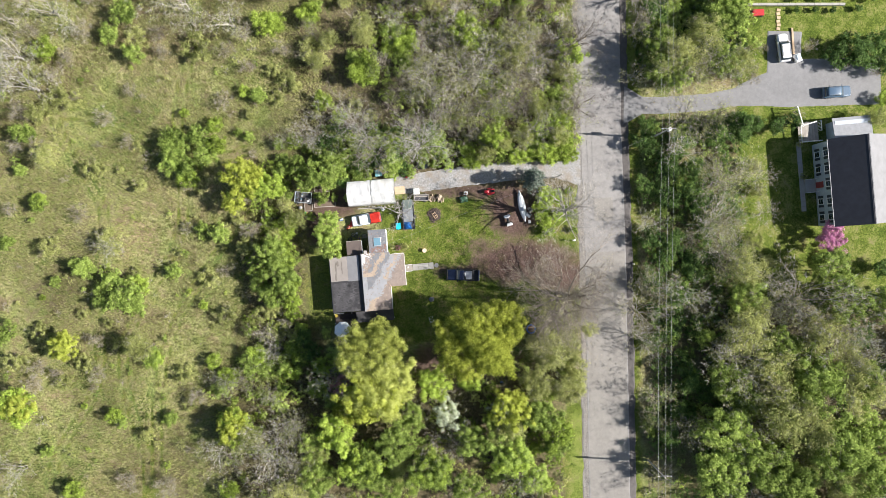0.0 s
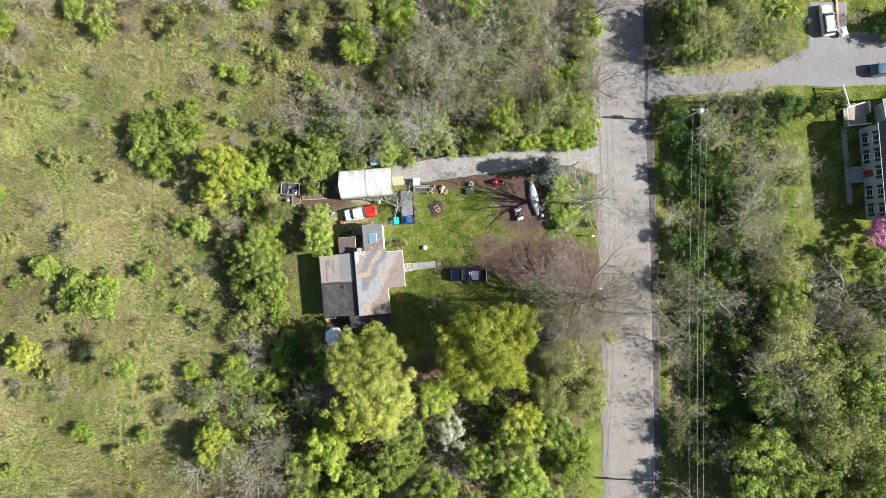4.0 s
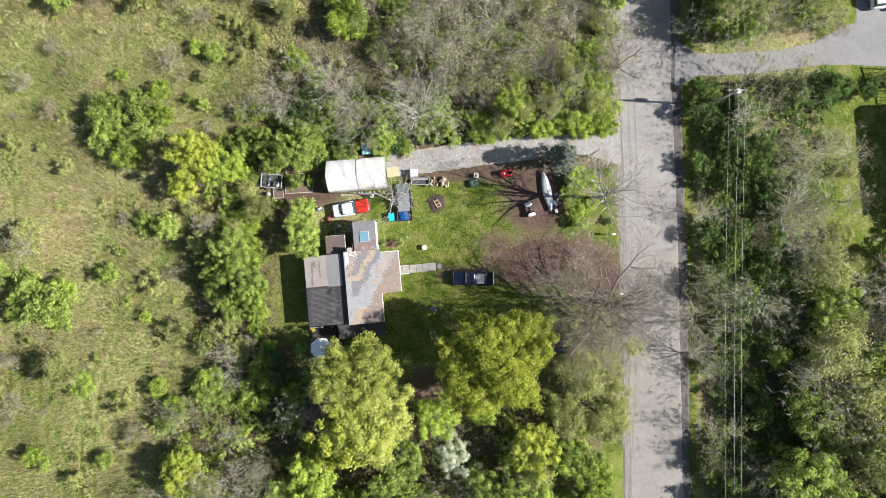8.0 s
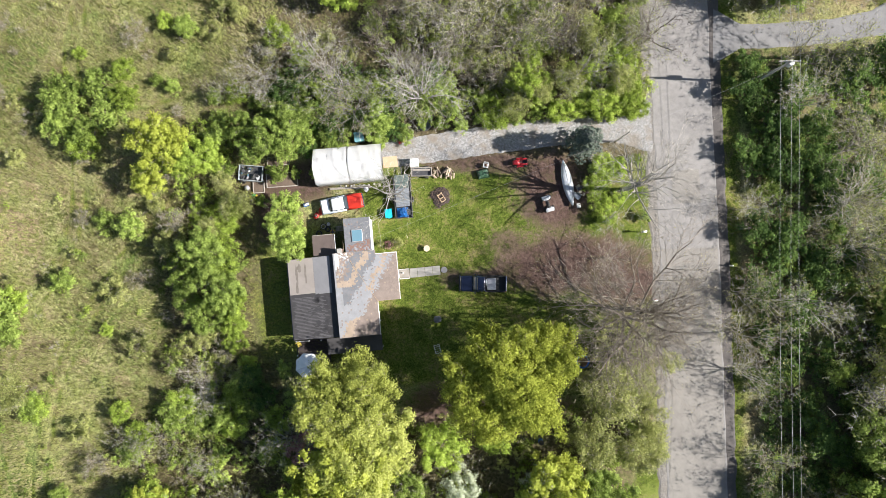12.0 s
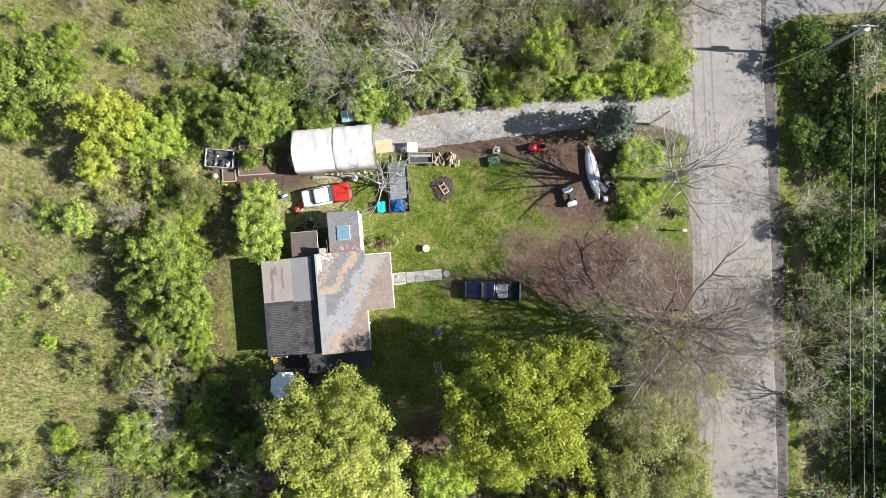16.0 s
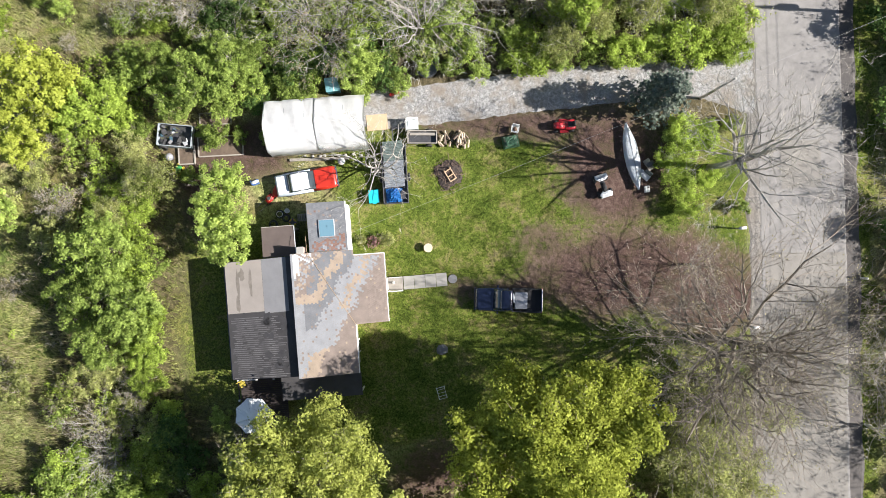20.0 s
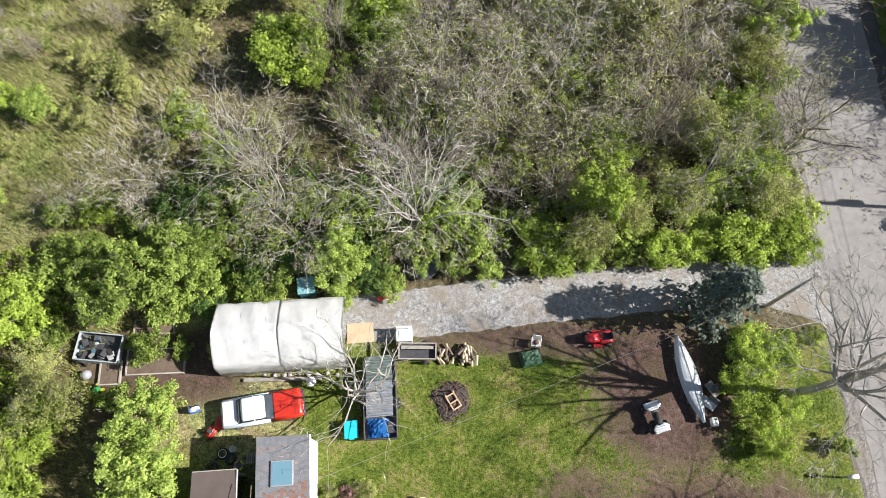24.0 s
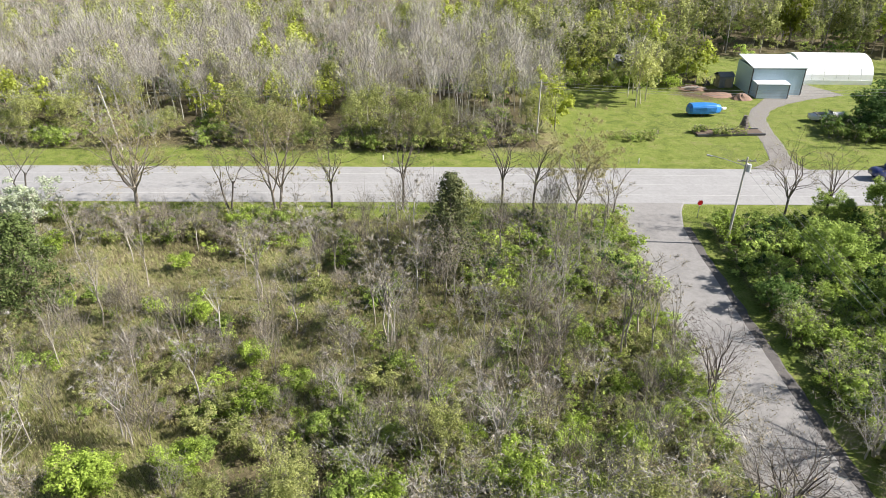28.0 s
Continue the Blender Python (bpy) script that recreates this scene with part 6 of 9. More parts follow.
    part("roofing_sheet", bm_prism([(-2.44, -4.15), (-0.6, -4.1), (-0.6, -0.16), (-2.44, -0.2)], up(0.0), up(0.010)), ROLL_GREY, home, "grey roll roofing")
    part("roofing_patch", bm_prism([(-1.55, -3.4), (-0.75, -3.4), (-0.75, -0.4), (-1.55, -0.4)], up(0.0), up(0.016)), ROLL_GREY, home)
    for cx, cy, w, h in ((-4.3, -2.0, 0.16, 1.1), (-4.0, -1.3, 0.22, 0.5), (-3.35, -1.9, 0.13, 1.3), (-4.4, -3.3, 0.2, 0.6)):
        r2 = random.Random(int(cx * 100))
        ring = [(cx + w * math.cos(a) * r2.uniform(0.6, 1.2), cy + h * math.sin(a) * r2.uniform(0.7, 1.2)) for a in (2 * math.pi * i / 14 for i in range(14))]
        part("damp_stain", bm_prism(ring, up(0.0), up(0.014)), STAIN, home, "dark damp stain")
    y = -8.8
    i = 0
    while y < -4.3:
        a, b = -5.1 + rng.uniform(0, 0.5), -0.75 - rng.uniform(0, 1.0)
        while a < b - 0.3:
            e = min(b, a + rng.uniform(0.5, 2.4))
            part("roofing_lap", bm_prism([(a, y), (e, y), (e, y + 0.055), (a, y + 0.05)], up(0.0), up(0.014)), LAP, home)
            a = e + rng.uniform(0.05, 0.45)
        y += 0.15
        i += 1
    for k in range(16):
        cx, cy = rng.uniform(-2.6, -0.5), rng.uniform(-8.4, -4.4)
        ring = [(cx + rng.uniform(0.15, 0.5) * math.cos(a), cy + rng.uniform(0.1, 0.4) * math.sin(a)) for a in (2 * math.pi * i / 9 for i in range(9))]
        part("tar_patch", bm_prism(ring, up(0.002), up(0.018)), TAR, home)
    part("gutter", bm_box((0.09, 8.6, 0.1), (-5.3, -4.55, 2.50), bevel=0.02), METAL_DARK, home, "dark eaves gutter")
    # chimney stub and roof cable
    part("chimney", bm_box((0.42, 0.42, 1.5), (0.62, 0.22, 3.1), bevel=0.02), BRICK, home, "short pinkish brick chimney")
    part("chimney_cap", bm_box((0.5, 0.5, 0.06), (0.62, 0.22, 3.88)), CONCRETE, home)
    part("roof_cable", bm_tube([(1.0, 1.2, 3.35), (1.05, 0.1, 3.62), (2.4, -2.4, 3.37), (4.1, -5.4, 3.1), (4.25, -5.6, 2.4)], 0.014), WOOD_NEW, home, "thin pale cable lying across the roof")
    # north annexe with skylight
    za = lambda x, y: 3.30 - 0.13 * (x - 1.2)
    lowa = lambda x, y: za(x, y) - 0.12
    wall(1.35, 0.0, 1.35, 3.45, lowa, WALL_TAN)
    wall(3.75, 3.45, 3.75, 0.0, lowa, WALL_WHITE)
    wall(1.35, 3.4, 3.75, 3.4, lowa, WALL_TAN, -0.12)
    part("annexe_roof", bm_prism([(1.2, 0.02), (3.93, 0.02), (3.93, 3.6), (1.2, 3.6)], lambda x, y: za(x, y) - 0.11, za), SH_DARK, home, "annexe roof deck")
    x, c = 1.32, 0
    while x < 3.86:
        y = 0.12 + (c % 2) * 0.077
        while y < 3.5:
            if not (1.95 < x < 3.15 and 1.05 < y < 2.35):
                mat = SH_RED if (y < 0.5 + 0.35 * (x - 1.2) and rng.random() < 0.7) or rng.random() < 0.02 else (SH_TAN if rng.random() < 0.04 else SH_DARK)
                if y < 0.45 and x > 2.2 and rng.random() < 0.35:
                    mat = SH_PALE
                ob = new("shingle", tab_mesh(mat))
                ob.parent = home
                ob.matrix_basis = Matrix.LocRotScale((x, y, za(x, y) + 0.003), Euler((0, math.atan(0.13), rng.uniform(-0.02, 0.02))), None)
            y += 0.154
        x += 0.15
        c += 1
    part("fascia", bm_box((0.06, 3.6, 0.2), (3.97, 1.8, 2.86)), TRIM_WHITE, home, "white annexe eaves board")
    win = part("skylight", bm_box((1.16, 1.3, 0.12), (2.55, 1.7, za(2.55, 0) + 0.07), (0, math.degrees(math.atan(0.13)), 0), 0.02), STEEL, home, "grey skylight frame")
    part("pane", bm_box((1.04, 1.18, 0.05), (2.55, 1.7, za(2.55, 0) + 0.115), (0, math.degrees(math.atan(0.13)), 0)), SKYLIGHT, win, "blue-tinted skylight glass")
    for y in (0.7, 1.6, 2.6):
        w = part("window", bm_box((0.08, 0.62, 0.9), (3.80, y, 1.5)), TRIM_WHITE, home)
        part("pane", bm_box((0.04, 0.5, 0.78), (3.83, y, 1.5)), GLASS, w)
    # lean-to shed roof beside the annexe
    zl = lambda x, y: 2.45 - 0.06 * (y - 1.0)
    part("lean_to_roof", bm_prism([(-2.4, -0.1), (0.0, -0.1), (0.0, 2.1), (-2.4, 2.1)], lambda x, y: zl(x, y) - 0.1, zl), PLY_DARK, home, "brown lean-to roof with pale edge strips")
    part("lean_to_trim", bm_box((0.06, 2.2, 0.12), (0.03, 1.0, 2.40)), TRIM_WHITE, home)
    part("lean_to_trim", bm_box((2.4, 0.05, 0.12), (-1.2, 2.13, 2.34)), WOOD_GREY, home)
    wall(-2.3, 2.0, -2.3, -0.1, 2.28)
    wall(-0.12, 2.0, -2.3, 2.0, 2.25)
    # porch roof on the south side; the tree's shade on its shingles is painted as black
    zp = lambda x, y: 2.55 + 0.11 * (y + 9.0)
    part("porch_roof", bm_prism([(-1.75, -10.75), (4.15, -10.75), (4.15, -9.02), (-1.75, -9.02)], lambda x, y: zp(x, y) - 0.1, zp), ROLL_BLACK, home, "porch roof with tree shade put into its black colour")
    for x in (-1.6, 0.3, 2.2, 4.0):
        part("porch_post", bm_box((0.1, 0.1, 2.3), (x, -10.6, 1.12)), TRIM_WHITE, home)
    # windows and door in the outer walls
    for x, y, rz in ((6.43, -1.4, 90), (6.43, -4.3, 90), (4.04, -7.2, 90), (-5.2, -2.5, 90), (-5.2, -6.3, 90)):
        w = part("window", bm_box((1.0, 0.08, 0.95), (x, y, 1.5), (0, 0, rz)), TRIM_WHITE, home)
        part("pane", bm_box((0.84, 0.1, 0.8), (x, y, 1.5), (0, 0, rz)), GLASS, w)
    dr = part("door", bm_box((0.07, 0.9, 2.0), (6.45, -2.85, 1.1)), WALL_WHITE, home, "white front door")
    part("handle", bm_box((0.06, 0.04, 0.12), (6.51, -3.2, 1.05)), STEEL, dr)
    # stoop with rails
    st = thing("stoop", *(Matrix.Translation((HX, HY, 0)) @ pose(0, 0, 0, 0, 0, HR) @ Vector((7.05, -2.85, 0))).xy, 0, HR, "small weathered wooden stoop with a white rail", "stoop")
    part("platform", bm_box((1.1, 1.0, 0.4), (0, 0, 0.2), bevel=0.02), WOOD_GREY, st)
    for sx in (-0.5, 0.5):
        part("post", bm_box((0.07, 0.07, 1.0), (sx, -0.53, 0.6)), TRIM_WHITE, st)
    part("rail", bm_box((1.15, 0.07, 0.06), (0, -0.53, 1.1)), TRIM_WHITE, st)
    part("rail", bm_box((1.15, 0.05, 0.05), (0, 0.5, 0.9)), TRIM_WHITE, st)
    part("dog_figure", bm_cyl(0.12, 0.03, 0.4, (-0.15, 0.1, 0.6), seg=8), TRIM_WHITE, st, "small white planter cone")


own_house()


def walkway():
    w = thing("walkway", HX, HY, 0, HR, "row of pale concrete paving slabs in grass", "path", kind="structure")
    for i in range(4):
        part("slab", bm_box((0.82, 1.02, 0.1), (8.06 + i * 0.845, -2.86 + 0.012 * i, 0.02), (0, 0, (-0.6, 0.4, -0.3, 0.7)[i]), 0.015), CONCRETE, w)


walkway()
st = thing("stepping_stone", 0.08, -2.25, 0, 20, "round grey stepping stone at the end of the slabs", "stone")
part("stone", bm_cyl(0.36, 0.33, 0.12, (0, 0, 0.02), seg=14), ROLL_GREY, st)


def deck_and_umbrella():
    d = thing("deck", HX, HY, 0, HR, "dark wooden deck with white-capped posts", "deck")
    y = -13.6
    while y < -9.15:
        part("board", bm_box((3.5, 0.135, 0.04), (-3.6, y, 0.45)), DECK, d)
        y += 0.15
    for x, yy in ((-5.3, -9.2), (-5.3, -10.7), (-5.3, -12.2), (-5.3, -13.6), (-3.9, -9.2), (-2.6, -9.25)):
        p = part("post", bm_box((0.1, 0.1, 1.35), (x, yy, 0.6)), DECK, d)
        part("cap", bm_box((0.13, 0.13, 0.07), (x, yy, 1.30)), TRIM_WHITE, p, "white post cap")
    part("rail", bm_box((0.07, 4.4, 0.06), (-5.3, -11.4, 1.2)), DECK, d)
    part("rail", bm_box((1.4, 0.08, 0.06), (-4.6, -9.2, 1.24)), TRIM_WHITE, d)
    u = thing("umbrella", -14.75, -12.35, 0, 20, "open white octagonal patio umbrella with silvery panels", "umbrella")
    part("pole", bm_cyl(0.025, 0.025, 2.5, (0, 0, 1.25), seg=8), METAL_DARK, u)
    part("base", bm_cyl(0.28, 0.22, 0.12, (0, 0, 0.52), seg=14), METAL_DARK, u)
    for i in range(8):
        a, b = 2 * math.pi * i / 8, 2 * math.pi * (i + 1) / 8
        r = 1.42
        bm = bmesh.new()
        m = (a + b) / 2
        ps = [(0, 0, 2.62), (r * math.cos(a), r * math.sin(a), 2.05), (0.9 * r * math.cos(m), 0.9 * r * math.sin(m), 2.02), (r * math.cos(b), r * math.sin(b), 2.05)]
        hi = [bm.verts.new(p) for p in ps]
        lo = [bm.verts.new((x, y, z - 0.012)) for x, y, z in ps]
        for f in ((hi[0], hi[1], hi[2]), (hi[0], hi[2], hi[3]), (lo[2], lo[1], lo[0]), (lo[3], lo[2], lo[0])):
            bm.faces.new(f)
        for j in range(4):
            bm.faces.new((lo[j], lo[(j + 1) % 4], hi[(j + 1) % 4], hi[j]))
        bmesh.ops.subdivide_edges(bm, edges=bm.edges[:], cuts=3, use_grid_fill=True)
        for v in bm.verts:
            v.co.z += 0.035 * math.sin(v.co.x * 17 + i) * math.cos(v.co.y * 15 - i) * min(1.0, 2 * math.hypot(v.co.x, v.co.y))
        part("canopy_panel", bm, FABRIC, u)
        part("rib", bm_tube([(0, 0, 2.59), (r * math.cos(a), r * math.sin(a), 2.02)], 0.012, 5), STEEL, u)
    t = thing("side_table", -14.3, -14.1, 0.47, 10, "glass-topped patio table in the shade", "table")
    part("tabletop", bm_box((0.9, 0.7, 0.03), (0, 0, 0.68), bevel=0.01), glass_mat("table_glass", (0.20, 0.26, 0.28), 0.2), t)
    for sx, sy in itertools.product((-0.4, 0.4), (-0.3, 0.3)):
        part("leg", bm_box((0.04, 0.04, 0.67), (sx, sy, 0.335)), METAL_DARK, t)
    c = thing("deck_chair", -15.9, -10.2, 0.47, 30, "yellow and black folding chair on the deck", "chair")
    yel = surface("yellow_cloth", (0.6, 0.48, 0.08), 0.2)
    part("seat", bm_box((0.45, 0.45, 0.05), (0, 0, 0.42), bevel=0.01), yel, c)
    part("backrest", bm_box((0.45, 0.05, 0.5), (0, 0.24, 0.7), (-12, 0, 0), 0.01), yel, c)
    for sx, sy in itertools.product((-0.2, 0.2), (-0.2, 0.2)):
        part("leg", bm_box((0.03, 0.03, 0.42), (sx, sy, 0.21)), METAL_DARK, c)


deck_and_umbrella()


def neighbour_house():
    """Two-storey house: local x to the east, y to the north; its west front carries five shuttered windows."""
    n = thing("house", 61.35, 10.3, 0, 4.8, "two-storey grey-blue house with dark shingles and shuttered windows", "house")
    W, L, E, R = 8.6, 13.3, 5.2, 7.8
    hw = W / 2
    cx = hw
    for (x0, y0, x1, y1) in ((0, -L / 2, 0, L / 2), (W, -L / 2, W, L / 2)):
        part("wall", bm_box((0.2, L - 0.3, E), (x0 + (0.1 if x0 == 0 else -0.1), 0, E / 2)), WALL_GREY, n)
    for s in (-1, 1):
        bm = bmesh.new()
        prof = [(0.2, 0), (W - 0.2, 0), (W - 0.2, E - 0.05), (cx, R - 0.15), (0.2, E - 0.05)]
        f = [bm.verts.new((x, s * (L / 2 - 0.25), z)) for x, z in prof]
        b = [bm.verts.new((x, s * (L / 2 - 0.05), z)) for x, z in prof]
        bm.faces.new(f)
        bm.faces.new(b[::-1])
        for i in range(5):
            bm.faces.new((f[i], f[(i + 1) % 5], b[(i + 1) % 5], b[i]))
        bmesh.ops.recalc_face_normals(bm, faces=bm.faces[:])
        part("wall", bm, WALL_GREY, n)
    sl = (R - E) / cx
    tilt = math.degrees(math.atan(sl))
    ln = math.hypot(cx + 0.35, (cx + 0.35) * sl)
    # one roof in two colours: shade painted on the west slope, sun on the east
    part("roof", bm_box((ln, L + 0.3, 0.14), (cx / 2 - 0.17, 0, E + (R - E) / 2 - 0.07), (0, -tilt, 0)), SH_SHADED, n, "west roof slope with shade put into its near-black shingles")
    part("roof", bm_box((ln, L + 0.3, 0.14), (W - cx / 2 + 0.17, 0, E + (R - E) / 2 - 0.07), (0, tilt, 0)), ROLL_GREY, n, "east roof slope with sunlight put into its paler grey")
    for k in range(1, 22):
        t = k / 22
        part("shingle_course", bm_box((0.03, L + 0.28, 0.02), (cx * (1 - t) - 0.3 * t, 0, R - (R - E) * t + 0.02 - 0.12 * t), (0, -tilt, 0)), SH_SHADED, n)
    part("ridge_cap", bm_box((0.3, L + 0.3, 0.06), (cx, 0, R + 0.03)), SH_SHADED, n)
    part("gutter", bm_box((0.10, L + 0.2, 0.10), (-0.38, 0, E - 0.14), bevel=0.03), TRIM_GREY, n, "white gutter")
    shut = surface("shutter_black", (0.035, 0.04, 0.05), 0.2, 0.6)
    for fl in (1.4, 3.9):
        for i, y in enumerate((-5.2, -2.7, 0.0, 2.4, 4.8)):
            if fl < 2 and i == 2:
                continue
            w = part("window", bm_box((0.1, 0.95, 1.35), (-0.03, y, fl)), TRIM_WHITE, n, "white window with dark panes")
            for dz in (-0.31, 0.31):
                part("pane", bm_box((0.05, 0.78, 0.56), (-0.07, y, fl + dz)), GLASS, w)
            part("sill", bm_box((0.16, 1.05, 0.06), (-0.06, y, fl - 0.7)), TRIM_WHITE, w)
            for s in (-1, 1):
                part("shutter", bm_box((0.06, 0.4, 1.35), (-0.05, y + s * 0.72, fl)), shut, n)
    door = part("door", bm_box((0.1, 0.95, 2.05), (-0.04, 0.0, 1.4)), surface("door_red", (0.3, 0.05, 0.04), 0.15, 0.5), n)
    part("handle", bm_box((0.06, 0.05, 0.12), (-0.1, 0.35, 1.35)), STEEL, door)
    # entrance steps, front walk and flower bed
    part("landing", bm_box((1.7, 2.2, 0.36), (-0.95, 0, 0.18), bevel=0.02), CONCRETE, n, "grey entrance landing")
    for i in range(2):
        part("step", bm_box((0.35, 2.0, 0.18 * (1 - i * 0.5)), (-1.98 - i * 0.35, 0, 0.09 * (1 - i * 0.5))), CONCRETE, n)
    for s in (-1, 1):
        part("rail", bm_box((1.7, 0.06, 0.06), (-0.95, s * 1.05, 1.2)), TRIM_WHITE, n)
        for x in (-1.7, -0.95, -0.2):
            part("baluster", bm_box((0.05, 0.05, 0.9), (x, s * 1.05, 0.78)), TRIM_WHITE, n)
    # north wing with a grey roof
    part("garage_wall", bm_box((5.6, 3.0, 2.6), (5.3, L / 2 + 1.6, 1.3)), WALL_GREY, n)
    bm = bm_prism([(2.2, L / 2 + 0.02), (8.3, L / 2 + 0.02), (8.3, L / 2 + 3.6), (2.2, L / 2 + 3.6)], lambda x, y: 2.55 - 0.12 * (y - L / 2 - 1.8), lambda x, y: 2.68 - 0.12 * (y - L / 2 - 1.8))
    part("garage_roof", bm, SH_PALE, n, "low pale grey wing roof")
    # front path
    p = thing("front_path", 61.35, 10.3, 0, 4.8, "grey paved front path along the house", "path", kind="structure")
    for i in range(14):
        part("slab", bm_box((0.75, 0.78, 0.08), (-2.15, -3.6 + i * 0.8, 0.02), (0, 0, (i * 37 % 5 - 2) * 0.3), 0.01), CONCRETE, p)
    # side deck with white rails
    d = thing("side_deck", 61.35, 10.3, 0, 4.8, "small grey deck with white railings", "deck")
    for i in range(16):
        part("board", bm_box((0.19, 3.2, 0.06), (-2.2 + i * 0.2, L / 2 + 2.0, 0.55)), WOOD_GREY, d)
    for a, b in (((-2.3, L / 2 + 0.4), (-2.3, L / 2 + 3.6)), ((-2.3, L / 2 + 0.4), (1.0, L / 2 + 0.4)), ((1.0, L / 2 + 2.0), (1.0, L / 2 + 3.6))):
        part("rail", bm_tube([(*a, 1.5), (*b, 1.5)], 0.07, 6), TRIM_WHITE, d)
        k = 7
        for i in range(k + 1):
            q = Vector(a).lerp(Vector(b), i / k)
            part("baluster", bm_box((0.06, 0.06, 1.0), (q.x, q.y, 1.0)), TRIM_WHITE, d)
    part("arch_beam", bm_box((0.14, 3.4, 0.14), (-2.6, L / 2 + 4.4, 2.2), (0, 0, 12)), TRIM_WHITE, d)
    part("arch_beam", bm_box((2.6, 0.14, 0.14), (-1.4, L / 2 + 3.1, 2.2), (0, 0, 12)), TRIM_WHITE, d)
    for x, y in ((-2.9, L / 2 + 5.9), (-2.3, L / 2 + 3.0), (-0.2, L / 2 + 3.4)):
        part("arch_post", bm_box((0.12, 0.12, 2.2), (x, y, 1.1)), TRIM_WHITE, d)


neighbour_house()


def ribbed(name, size, at, rz, mat, parent, n, proud=0.03, axis_y=False):
    """A wall of ribbed sheet: a slab with upright ribs, one mesh."""
    bm = bm_box(size, at, (0, 0, rz))
    return part(name, bm, mat, parent)


def farm_sheds():
    blue = surface("shed_pale_blue", (0.50, 0.62, 0.69), 0.08, 0.5)
    blue2 = surface("shed_roof_white", (0.74, 0.77, 0.78), 0.06, 0.45)
    s = thing("metal_shed", 67.3, 146.0, 0, 0, "pale blue metal shed with a white low roof", "shed")
    W, D, H = 10.6, 8.0, 5.4
    for i in range(16):
        part("wall_panel", bm_box((W / 16 - 0.02, 0.12, H), (-W / 2 + (i + 0.5) * W / 16, -D / 2, H / 2)), blue, s)
    for i in range(12):
        for x in (-W / 2, W / 2):
            part("wall_panel", bm_box((0.12, D / 12 - 0.02, H), (x, -D / 2 + (i + 0.5) * D / 12, H / 2)), blue, s)
    part("wall", bm_box((W, 0.12, H), (0, D / 2, H / 2)), blue, s)
    for x in (-W / 2, W / 2):
        part("corner_trim", bm_box((0.2, 0.2, H), (x, -D / 2 - 0.02, H / 2)), METAL_DARK, s)
    part("eaves_trim", bm_box((W + 0.3, 0.2, 0.22), (0, -D / 2 - 0.05, H + 0.02)), METAL_DARK, s)
    part("roof", bm_prism([(-W / 2 - 0.2, -D / 2 - 0.3), (W / 2 + 0.2, -D / 2 - 0.3), (W / 2 + 0.2, D / 2 + 0.3), (-W / 2 - 0.2, D / 2 + 0.3)], lambda x, y: H + 0.1 + 0.10 * (y + D / 2), lambda x, y: H + 0.28 + 0.10 * (y + D / 2)), blue2, s, "white metal roof")
    a = thing("metal_annexe", 65.6, 140.6, 0, 0, "small pale blue metal lean-to with dark trim", "shed")
    part("wall", bm_box((6.4, 2.6, 2.9), (0, 0, 1.45)), blue, a)
    part("roof", bm_box((6.7, 2.9, 0.14), (0, 0, 2.97), (4, 0, 0)), blue2, a)
    for x in (-3.2, 3.2):
        part("corner_trim", bm_box((0.16, 0.16, 2.9), (x, -1.3, 1.45)), METAL_DARK, a)
    part("eaves_trim", bm_box((6.6, 0.14, 0.16), (0, -1.36, 2.84)), METAL_DARK, a)
    g = thing("hoop_barn", 84.2, 156.2, 0, 0, "long white fabric hoop barn", "barn")
    N, Lh = 12, 16.0
    for k in range(6):
        bm = bmesh.new()
        rows = []
        for x in (k * Lh / 6 - Lh / 2, (k + 1) * Lh / 6 - Lh / 2 - 0.05):
            rows.append([bm.verts.new((x, -5.5 * math.cos(math.pi * i / N), 0.9 + 4.6 * math.sin(math.pi * i / N))) for i in range(N + 1)])
        for i in range(N):
            bm.faces.new((rows[0][i], rows[1][i], rows[1][i + 1], rows[0][i + 1]))
        part("cover_panel", bm, FABRIC, g)
    for y in (-5.5, 5.5):
        part("base_wall", bm_box((Lh, 0.1, 0.95), (0, y, 0.45)), FABRIC, g)
    for x in (-Lh / 2 + 0.02, Lh / 2 - 0.02):
        bm = bmesh.new()
        vs = [bm.verts.new((x, -5.5 * math.cos(math.pi * i / N), 0.9 + 4.6 * math.sin(math.pi * i / N))) for i in range(N + 1)]
        vs += [bm.verts.new((x, 5.5, 0)), bm.verts.new((x, -5.5, 0))]
        bm.faces.new(vs)
        part("end_wall", bm, FABRIC, g)
    w = thing("garden_shed", 59.0, 148.6, 0, 8, "small weathered wooden shed", "shed")
    part("wall", bm_box((3.2, 2.6, 2.4), (0, 0, 1.2)), WOOD_GREY, w)
    part("door", bm_box((1.6, 0.08, 1.9), (0.5, -1.32, 0.98)), WOOD_NEW, w, "tan plywood door")
    part("roof", bm_box((3.5, 1.7, 0.1), (0, -0.72, 2.72), (24, 0, 0)), SH_DARK, w)
    part("roof", bm_box((3.5, 1.7, 0.1), (0, 0.72, 2.72), (-24, 0, 0)), SH_DARK, w)
    c = thing("steel_container", 52.2, 151.5, 0, 0, "low black skip container", "container")
    part("body", bm_box((3.4, 2.0, 1.6), (0, 0, 0.85), bevel=0.05), METAL_DARK, c)
    part("lid", bm_box((3.5, 2.1, 0.1), (0, 0, 1.7)), BLACK, c)
    c = thing("steel_container", 55.6, 149.6, 0, 0, "small dark bin beside the shed", "container")
    part("body", bm_box((1.6, 1.4, 1.4), (0, 0, 0.7), bevel=0.05), METAL_DARK, c)
